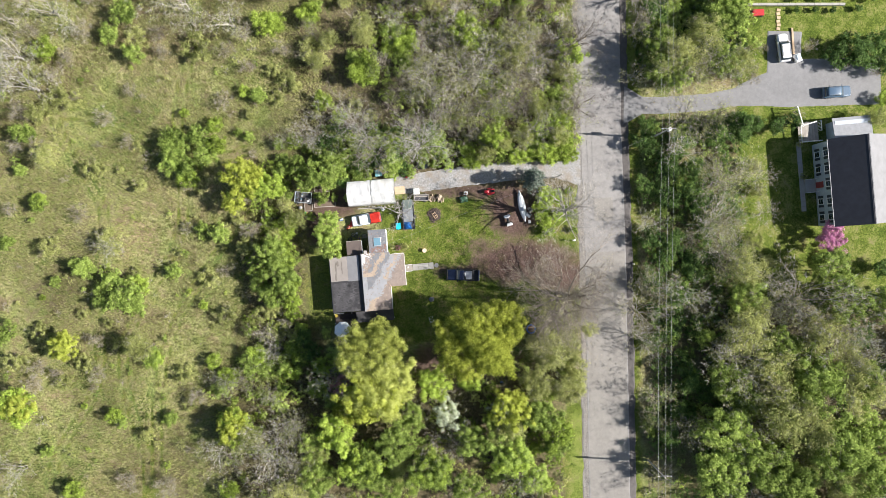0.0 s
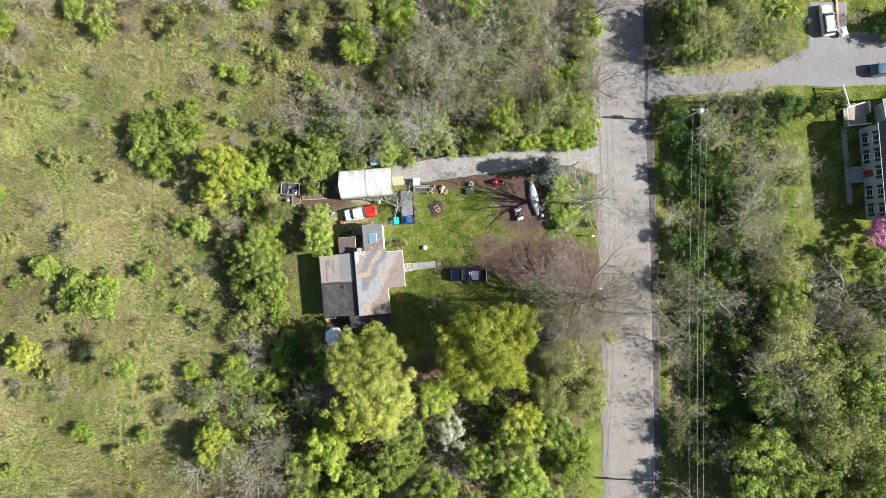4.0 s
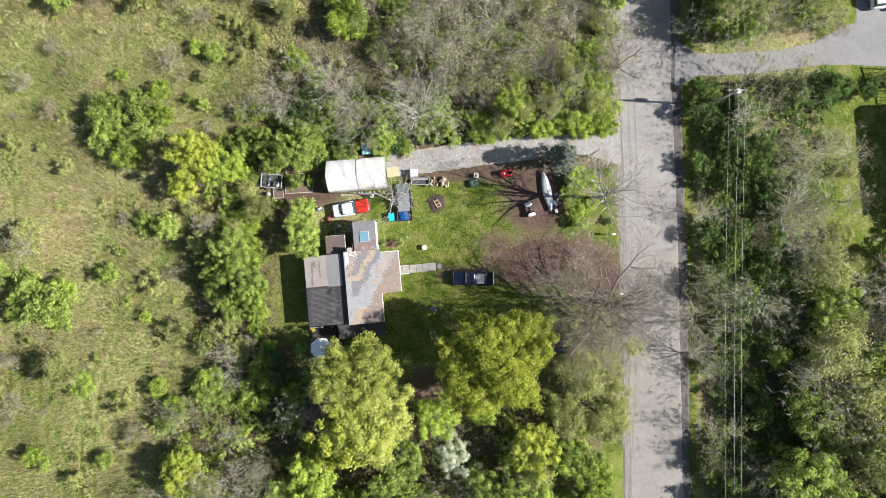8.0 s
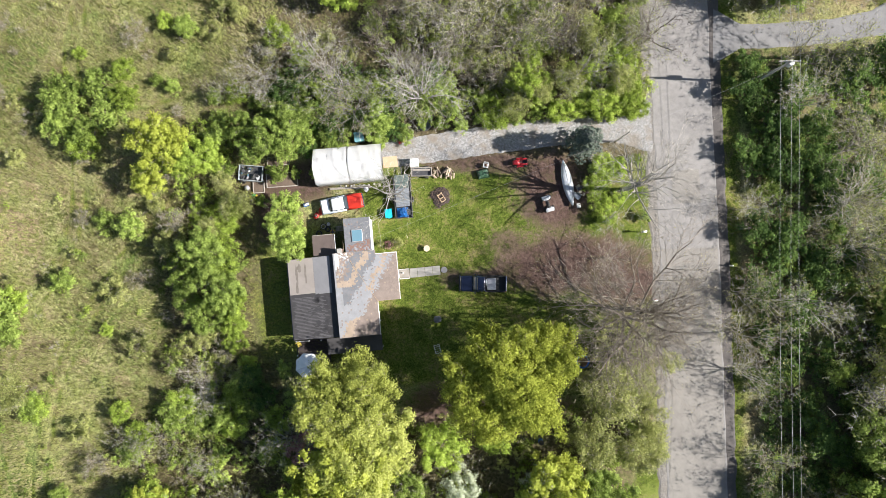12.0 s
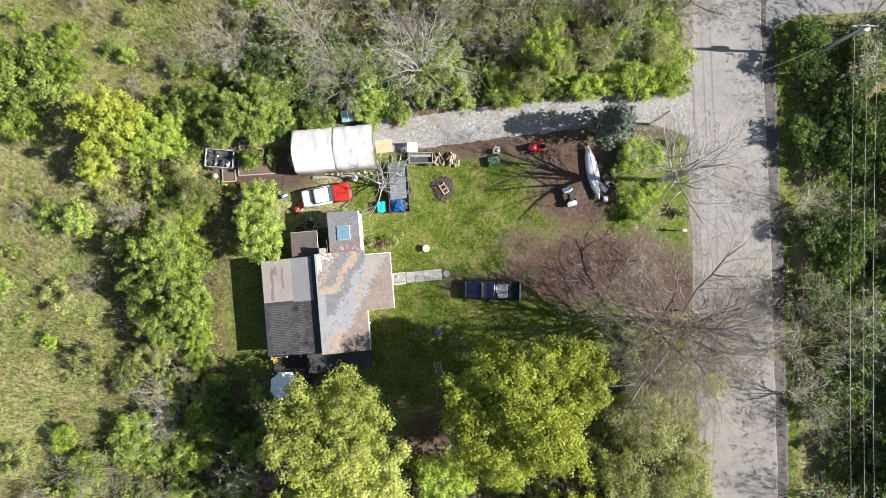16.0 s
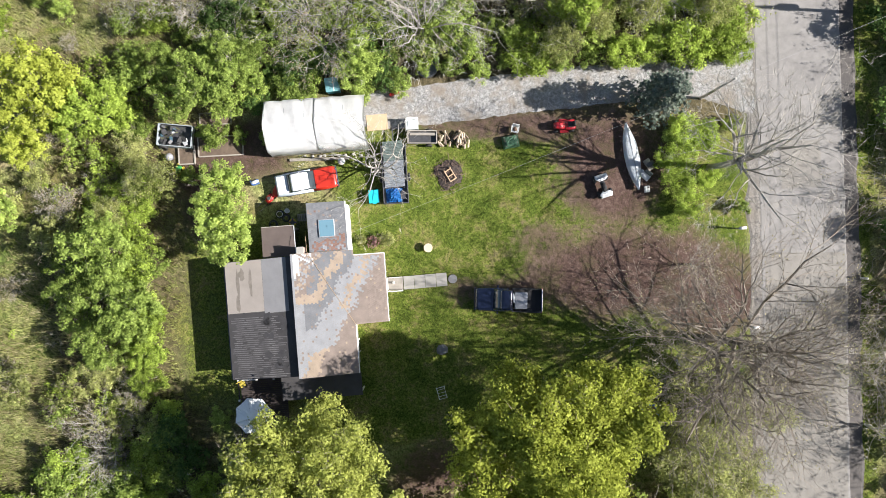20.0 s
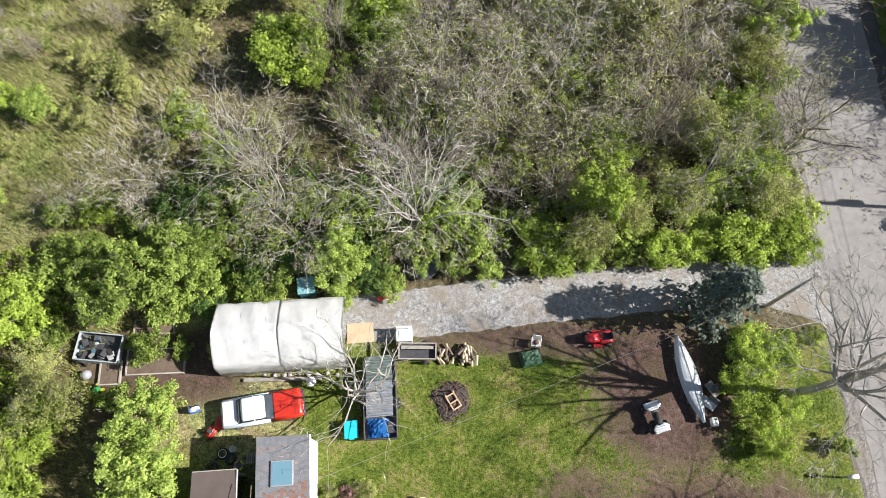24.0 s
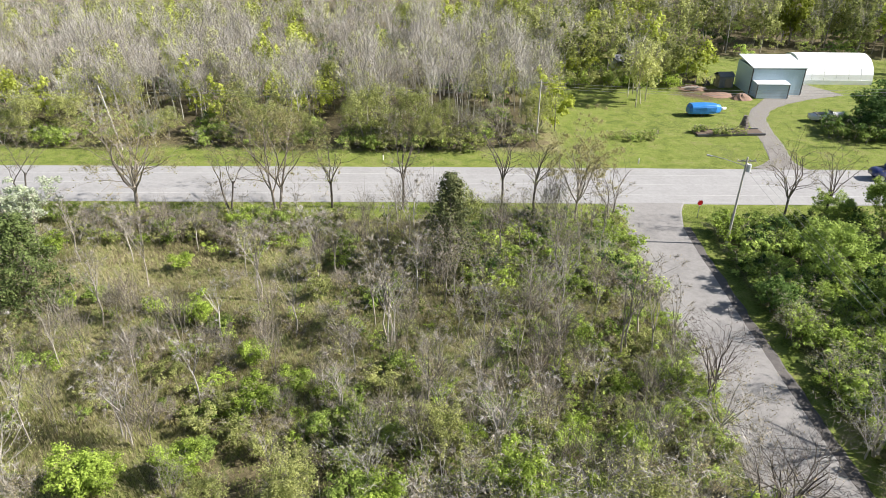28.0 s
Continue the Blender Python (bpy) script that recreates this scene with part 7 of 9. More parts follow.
    far = thing("cottage", 41.5, 160.0, 0, 10, "pale roofed cottage half hidden by trees", "house")
    part("wall", bm_box((8, 6, 2.6), (0, 0, 1.3)), WALL_WHITE, far)
    part("roof", bm_box((8.6, 3.8, 0.15), (0, -1.7, 3.3), (25, 0, 0)), ROLL_GREY, far)
    part("roof", bm_box((8.6, 3.8, 0.15), (0, 1.7, 3.3), (-25, 0, 0)), SH_PALE, far)


farm_sheds()

# ---------- vehicles ----------
def loft(sections, k=14, power=4.0, bm=None):
    """A body skinned over cross-sections (x, half width, bottom, top) with rounded corners."""
    bm = bm or bmesh.new()
    rings = []
    for x, hw, z0, z1 in sections:
        ring = []
        for i in range(k):
            a = 2 * math.pi * (i + 0.5) / k
            c, s = math.cos(a), math.sin(a)
            ring.append(bm.verts.new((x, hw * math.copysign(abs(c) ** (2 / power), c), (z0 + z1) / 2 + (z1 - z0) / 2 * math.copysign(abs(s) ** (2 / power), s))))
        rings.append(ring)
    for u, v in zip(rings, rings[1:]):
        for j in range(k):
            bm.faces.new((u[j], u[(j + 1) % k], v[(j + 1) % k], v[j]))
    bm.faces.new(rings[0][::-1])
    bm.faces.new(rings[-1])
    bmesh.ops.recalc_face_normals(bm, faces=bm.faces[:])
    return bm


def paint(name, color, rough=0.3, var=0.06, coat=0.6):
    return surface(name, color, var, rough, scale=1.2, fine=12.0, relief=0.0, coat=coat)


CHROME = surface("chrome", (0.7, 0.7, 0.7), 0.05, 0.2, 1.0, relief=0)
CAR_GLASS = glass_mat("car_glass", (0.04, 0.055, 0.065), 0.06)


def wheels(car, xs, y, r, w=0.2):
    for x in xs:
        for s in (-1, 1):
            t = part("wheel", bm_torus(r * 0.78, r * 0.24, (x, s * y, r), (90, 0, 0), 18, 8, squash=w / (r * 0.48)), BLACK, car, "black tyre", True)
            part("rim", bm_cyl(r * 0.6, r * 0.55, w * 0.8, (x, s * y, r), (90, 0, 0), 14), STEEL, t, "grey steel rim")


def cabin(car, secs, roof_secs, roof_mat, name="roof"):
    part("window_glass", loft(secs, 14, 5.0), CAR_GLASS, car, "dark glazed windows", True)
    part(name, loft(roof_secs, 14, 3.5), roof_mat, car, "", True)


def old_car():
    white, red, pale = paint("paint_white", (0.78, 0.79, 0.80), 0.4), paint("paint_red", (0.50, 0.030, 0.015), 0.35), paint("paint_pale_blue", (0.55, 0.62, 0.68), 0.4)
    c = thing("old_car", -11.1, 5.22, 0, 10.2, "old two-door car, white roof, red bonnet and pale boot", "car")
    part("body", loft([(-2.30, 0.76, 0.38, 0.80), (-2.2, 0.83, 0.32, 0.90), (-1.2, 0.86, 0.25, 0.93), (0.45, 0.86, 0.25, 0.93)]), pale, c, "pale blue-white rear body", True)
    part("front_body", loft([(0.46, 0.862, 0.25, 0.92), (1.5, 0.86, 0.25, 0.90), (2.15, 0.82, 0.32, 0.86), (2.3, 0.72, 0.4, 0.76)]), red, c, "red front wings", True)
    part("bonnet", bm_box((1.42, 1.40, 0.05), (1.42, 0, 0.905), (0, 1.5, 0), 0.02), red, c, "red bonnet")
    part("bonnet_scoop", bm_box((0.5, 0.42, 0.05), (1.35, 0, 0.945), bevel=0.015), red, c)
    part("boot_lid", bm_box((0.85, 1.35, 0.04), (-1.75, 0, 0.925), bevel=0.015), white, c, "white boot lid")
    cabin(c, [(-1.45, 0.70, 0.86, 0.90), (-1.0, 0.70, 0.86, 1.28), (0.15, 0.70, 0.86, 1.30), (0.72, 0.72, 0.86, 0.90)], [(-1.08, 0.60, 1.24, 1.30), (-0.95, 0.66, 1.22, 1.36), (0.1, 0.66, 1.22, 1.37), (0.28, 0.60, 1.24, 1.30)], white)
    for s in (-1, 1):
        part("sill_trim", bm_box((2.6, 0.03, 0.05), (-0.3, s * 0.87, 0.62)), CHROME, c)
        part("headlight", bm_cyl(0.09, 0.09, 0.06, (2.30, s * 0.55, 0.66), (0, 90, 0), 12), CHROME, c)
        part("tail_light", bm_box((0.05, 0.3, 0.12), (-2.31, s * 0.55, 0.68)), red, c)
        part("pillar", bm_box((0.06, 0.05, 0.5), (-0.35, s * 0.68, 1.08)), white, c)
    part("bumper", bm_box((0.12, 1.65, 0.14), (2.36, 0, 0.45), bevel=0.03), CHROME, c)
    part("bumper", bm_box((0.12, 1.65, 0.14), (-2.36, 0, 0.45), bevel=0.03), CHROME, c)
    wheels(c, (-1.45, 1.45), 0.76, 0.33)


def pickup():
    navy, bed = paint("paint_navy", (0.012, 0.018, 0.045), 0.22), surface("bed_liner", (0.03, 0.03, 0.032), 0.2, 0.7)
    c = thing("pickup_truck", 4.28, -3.80, 0, 178.5, "dark navy pickup truck with a tool box in its bed", "truck")
    part("body", loft([(-0.05, 0.90, 0.42, 1.08), (0.8, 0.91, 0.40, 1.07), (2.2, 0.88, 0.42, 1.02), (2.48, 0.80, 0.48, 0.92)], 16, 5), navy, c, "navy cab and bonnet", True)
    part("bonnet", bm_box((1.15, 1.45, 0.05), (1.72, 0, 1.05), (0, 2.5, 0), 0.02), navy, c)
    cabin(c, [(-0.25, 0.78, 1.0, 1.58), (0.45, 0.78, 1.0, 1.60), (1.12, 0.80, 1.0, 1.06)], [(-0.3, 0.72, 1.54, 1.62), (-0.1, 0.76, 1.52, 1.67), (0.4, 0.76, 1.52, 1.68), (0.62, 0.70, 1.53, 1.60)], navy)
    for s in (-1, 1):
        part("bed_side", bm_box((2.25, 0.10, 0.62), (-1.42, s * 0.86, 0.78), bevel=0.03), navy, c)
        part("bed_rail", bm_box((2.25, 0.12, 0.04), (-1.42, s * 0.86, 1.10)), BLACK, c)
        m = part("mirror", bm_box((0.12, 0.2, 0.16), (0.82, s * 1.0, 1.15), bevel=0.03), navy, c)
        part("headlight", bm_box((0.06, 0.34, 0.16), (2.44, s * 0.6, 0.82), bevel=0.02), CHROME, c)
        part("tail_light", bm_box((0.05, 0.12, 0.34), (-2.57, s * 0.86, 0.85)), paint("lens_red", (0.4, 0.02, 0.02)), c)
    part("bed_floor", bm_box((2.25, 1.66, 0.08), (-1.42, 0, 0.55)), bed, c, "black bed floor")
    part("bed_front", bm_box((0.06, 1.66, 0.6), (-0.33, 0, 0.8)), navy, c)
    part("tailgate", bm_box((0.07, 1.66, 0.60), (-2.53, 0, 0.80), bevel=0.02), navy, c)
    part("bumper", bm_box((0.14, 1.7, 0.18), (-2.62, 0, 0.5), bevel=0.03), CHROME, c)
    part("bumper", bm_box((0.14, 1.7, 0.2), (2.5, 0, 0.52), bevel=0.03), METAL_DARK, c)
    part("tool_box", bm_box((0.95, 1.25, 0.5), (-0.98, 0.02, 0.86), bevel=0.03), surface("grey_box", (0.36, 0.37, 0.40), 0.15, 0.4), c, "grey box in the bed")
    part("rag", bm_box((0.16, 0.7, 0.12), (-0.42, -0.15, 1.06), (10, 5, 8), 0.04), FABRIC, c, "crumpled white cloth behind the cab")
    wheels(c, (-1.6, 1.65), 0.80, 0.37, 0.24)


def suv(name, x, y, rz, color, label, roof=None):
    p = paint("paint_" + name, color)
    c = thing("car", x, y, 0, rz, label, "car")
    part("body", loft([(-2.25, 0.78, 0.42, 1.0), (-2.1, 0.88, 0.32, 1.05), (0.9, 0.90, 0.30, 1.02), (1.9, 0.86, 0.34, 0.95), (2.25, 0.72, 0.42, 0.78)], 16, 5), p, c, "", True)
    part("bonnet", bm_box((1.0, 1.35, 0.05), (1.45, 0, 0.985), (0, 4, 0), 0.02), p, c)
    cabin(c, [(-2.1, 0.74, 0.95, 1.02), (-1.75, 0.74, 0.95, 1.55), (0.25, 0.74, 0.95, 1.58), (1.05, 0.76, 0.95, 1.0)], [(-1.85, 0.66, 1.5, 1.58), (-1.6, 0.71, 1.48, 1.66), (0.1, 0.71, 1.48, 1.67), (0.4, 0.64, 1.5, 1.58)], roof or p)
    for s in (-1, 1):
        part("mirror", bm_box((0.12, 0.18, 0.12), (0.75, s * 0.98, 1.05), bevel=0.03), p, c)
        part("headlight", bm_box((0.1, 0.3, 0.12), (2.12, s * 0.58, 0.78), bevel=0.02), CHROME, c)
        part("roof_rail", bm_box((1.6, 0.04, 0.04), (-0.75, s * 0.6, 1.69)), METAL_DARK, c)
    wheels(c, (-1.4, 1.42), 0.80, 0.34)


old_car()
pickup()
suv("white", 55.85, 32.35, 97, (0.78, 0.78, 0.78), "white estate car parked on the grey apron")
suv("slate_blue", 64.4, 25.25, 4, (0.07, 0.12, 0.18), "dark blue car parked on the grey drive")


def lorry():
    blue, tank = paint("lorry_blue", (0.02, 0.03, 0.12)), surface("tank_steel", (0.62, 0.63, 0.64), 0.08, 0.3, 0.8)
    c = thing("tanker_truck", 66.5, 96.6, 0, 180, "dark blue road tractor with a silver tank", "truck")
    part("bonnet", loft([(1.6, 1.1, 0.7, 2.0), (3.4, 1.0, 0.7, 1.8), (3.9, 0.9, 0.8, 1.5)], 14, 5), blue, c, "", True)
    part("cab", loft([(-1.0, 1.2, 0.7, 3.0), (0.6, 1.2, 0.7, 3.1), (1.3, 1.15, 0.7, 2.9), (1.65, 1.1, 0.7, 2.0)], 14, 7), blue, c, "", True)
    part("windscreen", bm_box((0.06, 1.9, 0.75), (1.45, 0, 2.45), (0, 18, 0)), CAR_GLASS, c)
    part("tank", bm_cyl(1.25, 1.25, 9.0, (-6.6, 0, 2.2), (0, 90, 0), 24), tank, c, "silver road tank", True)
    part("chassis", bm_box((12.0, 0.9, 0.3), (-5.0, 0, 0.8)), METAL_DARK, c)
    for s in (-1, 1):
        part("exhaust", bm_cyl(0.08, 0.08, 2.6, (-1.2, s * 1.1, 2.3), seg=10), CHROME, c)
    wheels(c, (2.6, -1.6, -2.8, -9.0, -10.2), 1.0, 0.5, 0.3)


lorry()


# ---------- yard things ----------
def shelter():
    """Fabric-covered frame shelter; its long side runs east to west, slightly turned."""
    s = thing("fabric_shelter", -10.2, 9.42, 0, 4.3, "white fabric carport shelter with a sagging cover", "shelter")
    Lx, Wy, H, E = 7.5, 3.9, 2.75, 1.9
    half = [(Wy / 2 + 0.04, 0.15), (Wy / 2 + 0.02, 0.9), (Wy / 2, 1.6), (Wy / 2 - 0.05, 1.92), (Wy / 2 - 0.28, 2.10), (1.0, 2.36), (0.45, 2.52)]
    prof = [(-y, z) for y, z in half] + [(0, 2.62)] + half[::-1]
    rng = random.Random(11)
    n = 60
    for k in range(2):
        bm = bmesh.new()
        rows = []
        lo, hi = (-Lx / 2, 0.02) if k == 0 else (0.0, Lx / 2)
        m = n // 2
        for i in range(m + 1):
            x = lo + (hi - lo) * i / m
            sag = 0.010 * math.sin(math.pi * ((x + Lx / 2) / 1.25 % 1.0))
            fold = 0.035 * math.exp(-((x - 0.05) / 0.07) ** 2)
            row = []
            for j, (y, z) in enumerate(prof):
                w = 0.026 * math.sin(x * 4 + j * 0.8 + k) + 0.012 * math.sin(x * 7 - j * 1.9) + 0.008 * math.sin(x * 11 + j * 1.3) + rng.uniform(-0.006, 0.006)
                row.append(bm.verts.new((x + 0.06 * math.sin(j * 0.7), y * (1 - sag * 0.15) + w * 0.5, z - sag * (0.5 + 0.5 * math.sin(math.pi * j / 14)) - fold + w)))
            rows.append(row)
        for u, v in zip(rows, rows[1:]):
            for j in range(len(prof) - 1):
                bm.faces.new((u[j], v[j], v[j + 1], u[j + 1]))
        bmesh.ops.solidify(bm, geom=bm.faces[:], thickness=0.012)
        part("cover", bm, FABRIC, s, "white tarpaulin cover", True)
    bm = bmesh.new()
    vs = [bm.verts.new((-Lx / 2 + 0.08, y * 0.98, z - 0.03)) for y, z in prof]
    bm.faces.new(vs)
    part("end_panel", bm, FABRIC, s, "white end wall")
    for i in range(6):
        x = -Lx / 2 + 0.1 + i * (Lx - 0.2) / 5
        part("hoop", bm_tube([(x, y * 0.97, z - 0.05) for y, z in prof], 0.022, 6), STEEL, s)
    for y in (-Wy / 2, Wy / 2):
        part("base_rail", bm_tube([(-Lx / 2, y, 0.08), (Lx / 2, y, 0.08)], 0.025, 6), STEEL, s)


def plywood():
    p = thing("plywood_sheet", -5.75, 9.85, 0, 5, "tan plywood sheet lying before the shelter", "board")
    part("sheet", bm_box((1.6, 1.22, 0.03), (0, 0, 0.035), (0, 1, 0)), WOOD_NEW, p)
    p = thing("timber_sleeper", -10.2, 7.0, 0, 2, "pale timber beam along the shelter", "beam")
    part("beam", bm_box((4.6, 0.22, 0.16), (0, 0, 0.07), bevel=0.02), WOOD_GREY, p)


def rubble():
    rng = random.Random(3)
    m = surface("field_stone", (0.45, 0.43, 0.40), 0.2, 0.9, rnd=0.2)
    for i in range(12):
        st = thing("field_stone", -12.8 + i * 0.52 + rng.uniform(-0.15, 0.15), 7.35 + rng.uniform(-0.12, 0.12), 0, rng.uniform(0, 360), "pale field stone along the shelter", "stone", "border stones")
        bm = bmesh.new()
        bmesh.ops.create_icosphere(bm, subdivisions=1, radius=rng.uniform(0.09, 0.16))
        for v in bm.verts:
            v.co = Vector((v.co.x * rng.uniform(0.8, 1.3), v.co.y * rng.uniform(0.8, 1.2), v.co.z * 0.7 + 0.06))
        part("stone", bm, m, st)


def utility_trailer():
    t = thing("utility_trailer", -4.35, 5.75, 0, 3.5, "long black utility trailer under corrugated sheets and a blue tarp", "trailer")
    blue = surface("blue_tarp", (0.03, 0.20, 0.55), 0.25, 0.4, fine=10)
    part("bed", bm_box((1.9, 4.4, 0.08), (0, 0, 0.45)), METAL_DARK, t)
    for s in (-1, 1):
        part("side_rail", bm_box((0.06, 4.4, 0.45), (s * 0.93, 0, 0.7), bevel=0.01), METAL_DARK, t)
        w = part("wheel", bm_torus(0.24, 0.09, (s * 1.08, -0.2, 0.33), (0, 90, 0), 16, 8), BLACK, t, "", True)
        part("rim", bm_cyl(0.18, 0.18, 0.14, (s * 1.08, -0.2, 0.33), (0, 90, 0), 12), STEEL, w)
    part("tailgate", bm_box((1.9, 0.06, 0.45), (0, -2.2, 0.7), bevel=0.01), METAL_DARK, t)
    part("front_board", bm_box((1.9, 0.06, 0.45), (0, 2.2, 0.7), bevel=0.01), METAL_DARK, t)
    part("drawbar", bm_box((0.1, 1.3, 0.1), (0, 2.85, 0.45)), METAL_DARK, t)
    tin = surface("corrugated_sheet", (0.44, 0.47, 0.51), 0.2, 0.5, 0.1)
    for k, (y0, tz) in enumerate(((0.0, 1.0), (1.5, 0.93))):
        bm = bmesh.new()
        rows = []
        for i in range(49):
            yy = y0 - 1.0 + i * 2.0 / 48
            z = tz + 0.028 * math.sin(i * math.pi / 2.0)
            rows.append((bm.verts.new((-0.78, yy, z)), bm.verts.new((0.74, yy + 0.05, z + 0.03))))
        for u, v in zip(rows, rows[1:]):
            bm.faces.new((u[0], u[1], v[1], v[0]))
        bmesh.ops.solidify(bm, geom=bm.faces[:], thickness=0.008)
        part("roof_sheet", bm, tin if k == 0 else surface("translucent_green_sheet", (0.24, 0.30, 0.28), 0.2, 0.4), t, "grey corrugated sheet" if k == 0 else "greenish plastic sheet")
    rng = random.Random(4)
    bm = bmesh.new()
    n = 10
    g = [[bm.verts.new((-0.75 + 1.25 * i / n, -2.1 + 1.05 * j / n, 0.62 + 0.38 * math.sin(math.pi * i / n) * math.sin(math.pi * j / n) + rng.uniform(-0.07, 0.07))) for j in range(n + 1)] for i in range(n + 1)]
    for i in range(n):
        for j in range(n):
            bm.faces.new((g[i][j], g[i + 1][j], g[i + 1][j + 1], g[i][j + 1]))
    bmesh.ops.solidify(bm, geom=bm.faces[:], thickness=0.01)
    part("tarp", bm, blue, t, "crumpled bright blue tarp")
    part("crate", bm_box((0.4, 0.6, 0.3), (0.6, -1.6, 0.64), bevel=0.02), METAL_DARK, t)
    x = thing("plastic_tote", -5.95, 4.08, 0, 6, "turquoise plastic storage tote with lid", "box")
    tq = surface("turquoise_plastic", (0.02, 0.48, 0.60), 0.08, 0.4)
    part("body", bm_box((0.72, 0.92, 0.55), (0, 0, 0.29), bevel=0.05), tq, x)
    part("lid", bm_box((0.8, 1.0, 0.06), (0, 0, 0.6), bevel=0.02), tq, x)
    part("handle", bm_box((0.3, 0.06, 0.05), (0, -0.52, 0.5)), tq, x)


def washer():
    w = thing("washing_machine", -3.05, 9.62, 0, 3, "old white top-loading washing machine", "appliance")
    wh = surface("enamel_white", (0.68, 0.72, 0.68), 0.1, 0.35)
    part("body", bm_box((0.95, 0.9, 0.9), (0, 0, 0.45), bevel=0.03), wh, w)
    part("lid", bm_box((0.6, 0.5, 0.03), (0, -0.05, 0.92), bevel=0.01), surface("lid_green_white", (0.52, 0.60, 0.55), 0.1, 0.4), w)
    part("panel", bm_box((0.9, 0.14, 0.16), (0, 0.36, 0.98), bevel=0.02), wh, w)
    part("knob", bm_cyl(0.05, 0.05, 0.05, (0.25, 0.27, 0.99), (90, 0, 0), 10), STEEL, w)


def log_trailer():
    t = thing("log_trailer", -2.25, 8.62, 0, 0, "small open wooden trailer bed", "trailer")
    part("bed", bm_box((2.2, 0.95, 0.08), (0, 0, 0.42)), METAL_DARK, t)
    for s in (-1, 1):
        part("side_board", bm_box((2.2, 0.07, 0.3), (0, s * 0.47, 0.6), bevel=0.01), WOOD_GREY, t)
        w = part("wheel", bm_torus(0.2, 0.08, (0.5, s * 0.6, 0.28), (90, 0, 0), 14, 8), BLACK, t, "", True)
        part("rim", bm_cyl(0.14, 0.14, 0.1, (0.5, s * 0.6, 0.28), (90, 0, 0), 10), STEEL, w)
    part("end_board", bm_box((0.07, 0.95, 0.3), (-1.1, 0, 0.6)), WOOD_GREY, t)
    part("end_board", bm_box((0.07, 0.95, 0.3), (1.1, 0, 0.6)), WOOD_GREY, t)
    part("bench_slat", bm_box((1.9, 0.2, 0.04), (0, 0.2, 0.78)), WOOD_GREY, t)
    rng = random.Random(8)
    pile = thing("log_pile", 0.15, 8.55, 0, 0, "heap of split pale firewood logs", "firewood")
    light, dark = surface("split_wood", (0.52, 0.42, 0.30), 0.2, 0.85, rnd=0.2), surface("log_bark", (0.17, 0.13, 0.10), 0.3, 0.9, rnd=0.2)
    for i in range(46):
        lvl = i // 18
        x, y = rng.uniform(-1.15, 1.15), rng.uniform(-0.5, 0.5) * (1 - 0.2 * lvl)
        part("log", bm_cyl(rng.uniform(0.06, 0.1), rng.uniform(0.05, 0.09), rng.uniform(0.4, 0.6), (x, y, 0.1 + lvl * 0.17 + rng.uniform(0, 0.08)), (90 + rng.uniform(-18, 18), rng.uniform(-15, 15), rng.uniform(-45, 45)), 7), light if rng.random() < 0.7 else dark, pile)


def fire_pit():
    f = thing("fire_pit", -0.2, 5.85, 0, 0, "round fire pit of blackened ash and twigs", "fire pit")
    ash = surface("ash_and_char", (0.055, 0.042, 0.036), 0.7, 0.95, scale=3, fine=25, relief=0.5)
    rng = random.Random(9)
    bm = bmesh.new()
    c = bm.verts.new((0, 0, 0.10))
    rings = []
    for r, z in ((0.45, 0.11), (0.8, 0.06), (1.12, -0.03)):
        rings.append([bm.verts.new((r * rng.uniform(0.75, 1.15) * math.cos(2 * math.pi * i / 26), r * rng.uniform(0.75, 1.15) * math.sin(2 * math.pi * i / 26), z + rng.uniform(-0.03, 0.04))) for i in range(26)])
    for i in range(26):
        bm.faces.new((c, rings[0][i], rings[0][(i + 1) % 26]))
        for u, v in zip(rings, rings[1:]):
            bm.faces.new((u[i], v[i], v[(i + 1) % 26], u[(i + 1) % 26]))
    part("ash_bed", bm, ash, f)
    for i in range(90):
        a, r = rng.uniform(0, 6.28), rng.uniform(0.2, 1.35)
        part("twig", bm_cyl(0.018, 0.012, rng.uniform(0.3, 0.7), (r * math.cos(a), r * math.sin(a), 0.12), (90 + rng.uniform(-10, 10), 0, rng.uniform(0, 180)), 5), surface("charred_twig", (0.16, 0.11, 0.085), 0.3, 0.9) if i == 0 else bpy.data.materials["charred_twig"], f)
    c = thing("broken_chair", -0.12, 5.82, 0.12, 32, "tipped over bare wooden chair frame in the ashes", "chair")
    for s in (-1, 1):
        part("rail", bm_box((0.07, 1.05, 0.06), (s * 0.26, 0, 0.12)), WOOD_NEW, c)
    for y in (-0.5, -0.1, 0.35):
        part("crossbar", bm_box((0.55, 0.08, 0.05), (0, y, 0.14)), WOOD_NEW, c)
    part("leg", bm_box((0.06, 0.06, 0.5), (-0.26, 0.45, 0.32), (15, 0, 0)), WOOD_NEW, c)
    part("leg", bm_box((0.06, 0.06, 0.5), (0.26, 0.45, 0.32), (15, 0, 0)), WOOD_NEW, c)


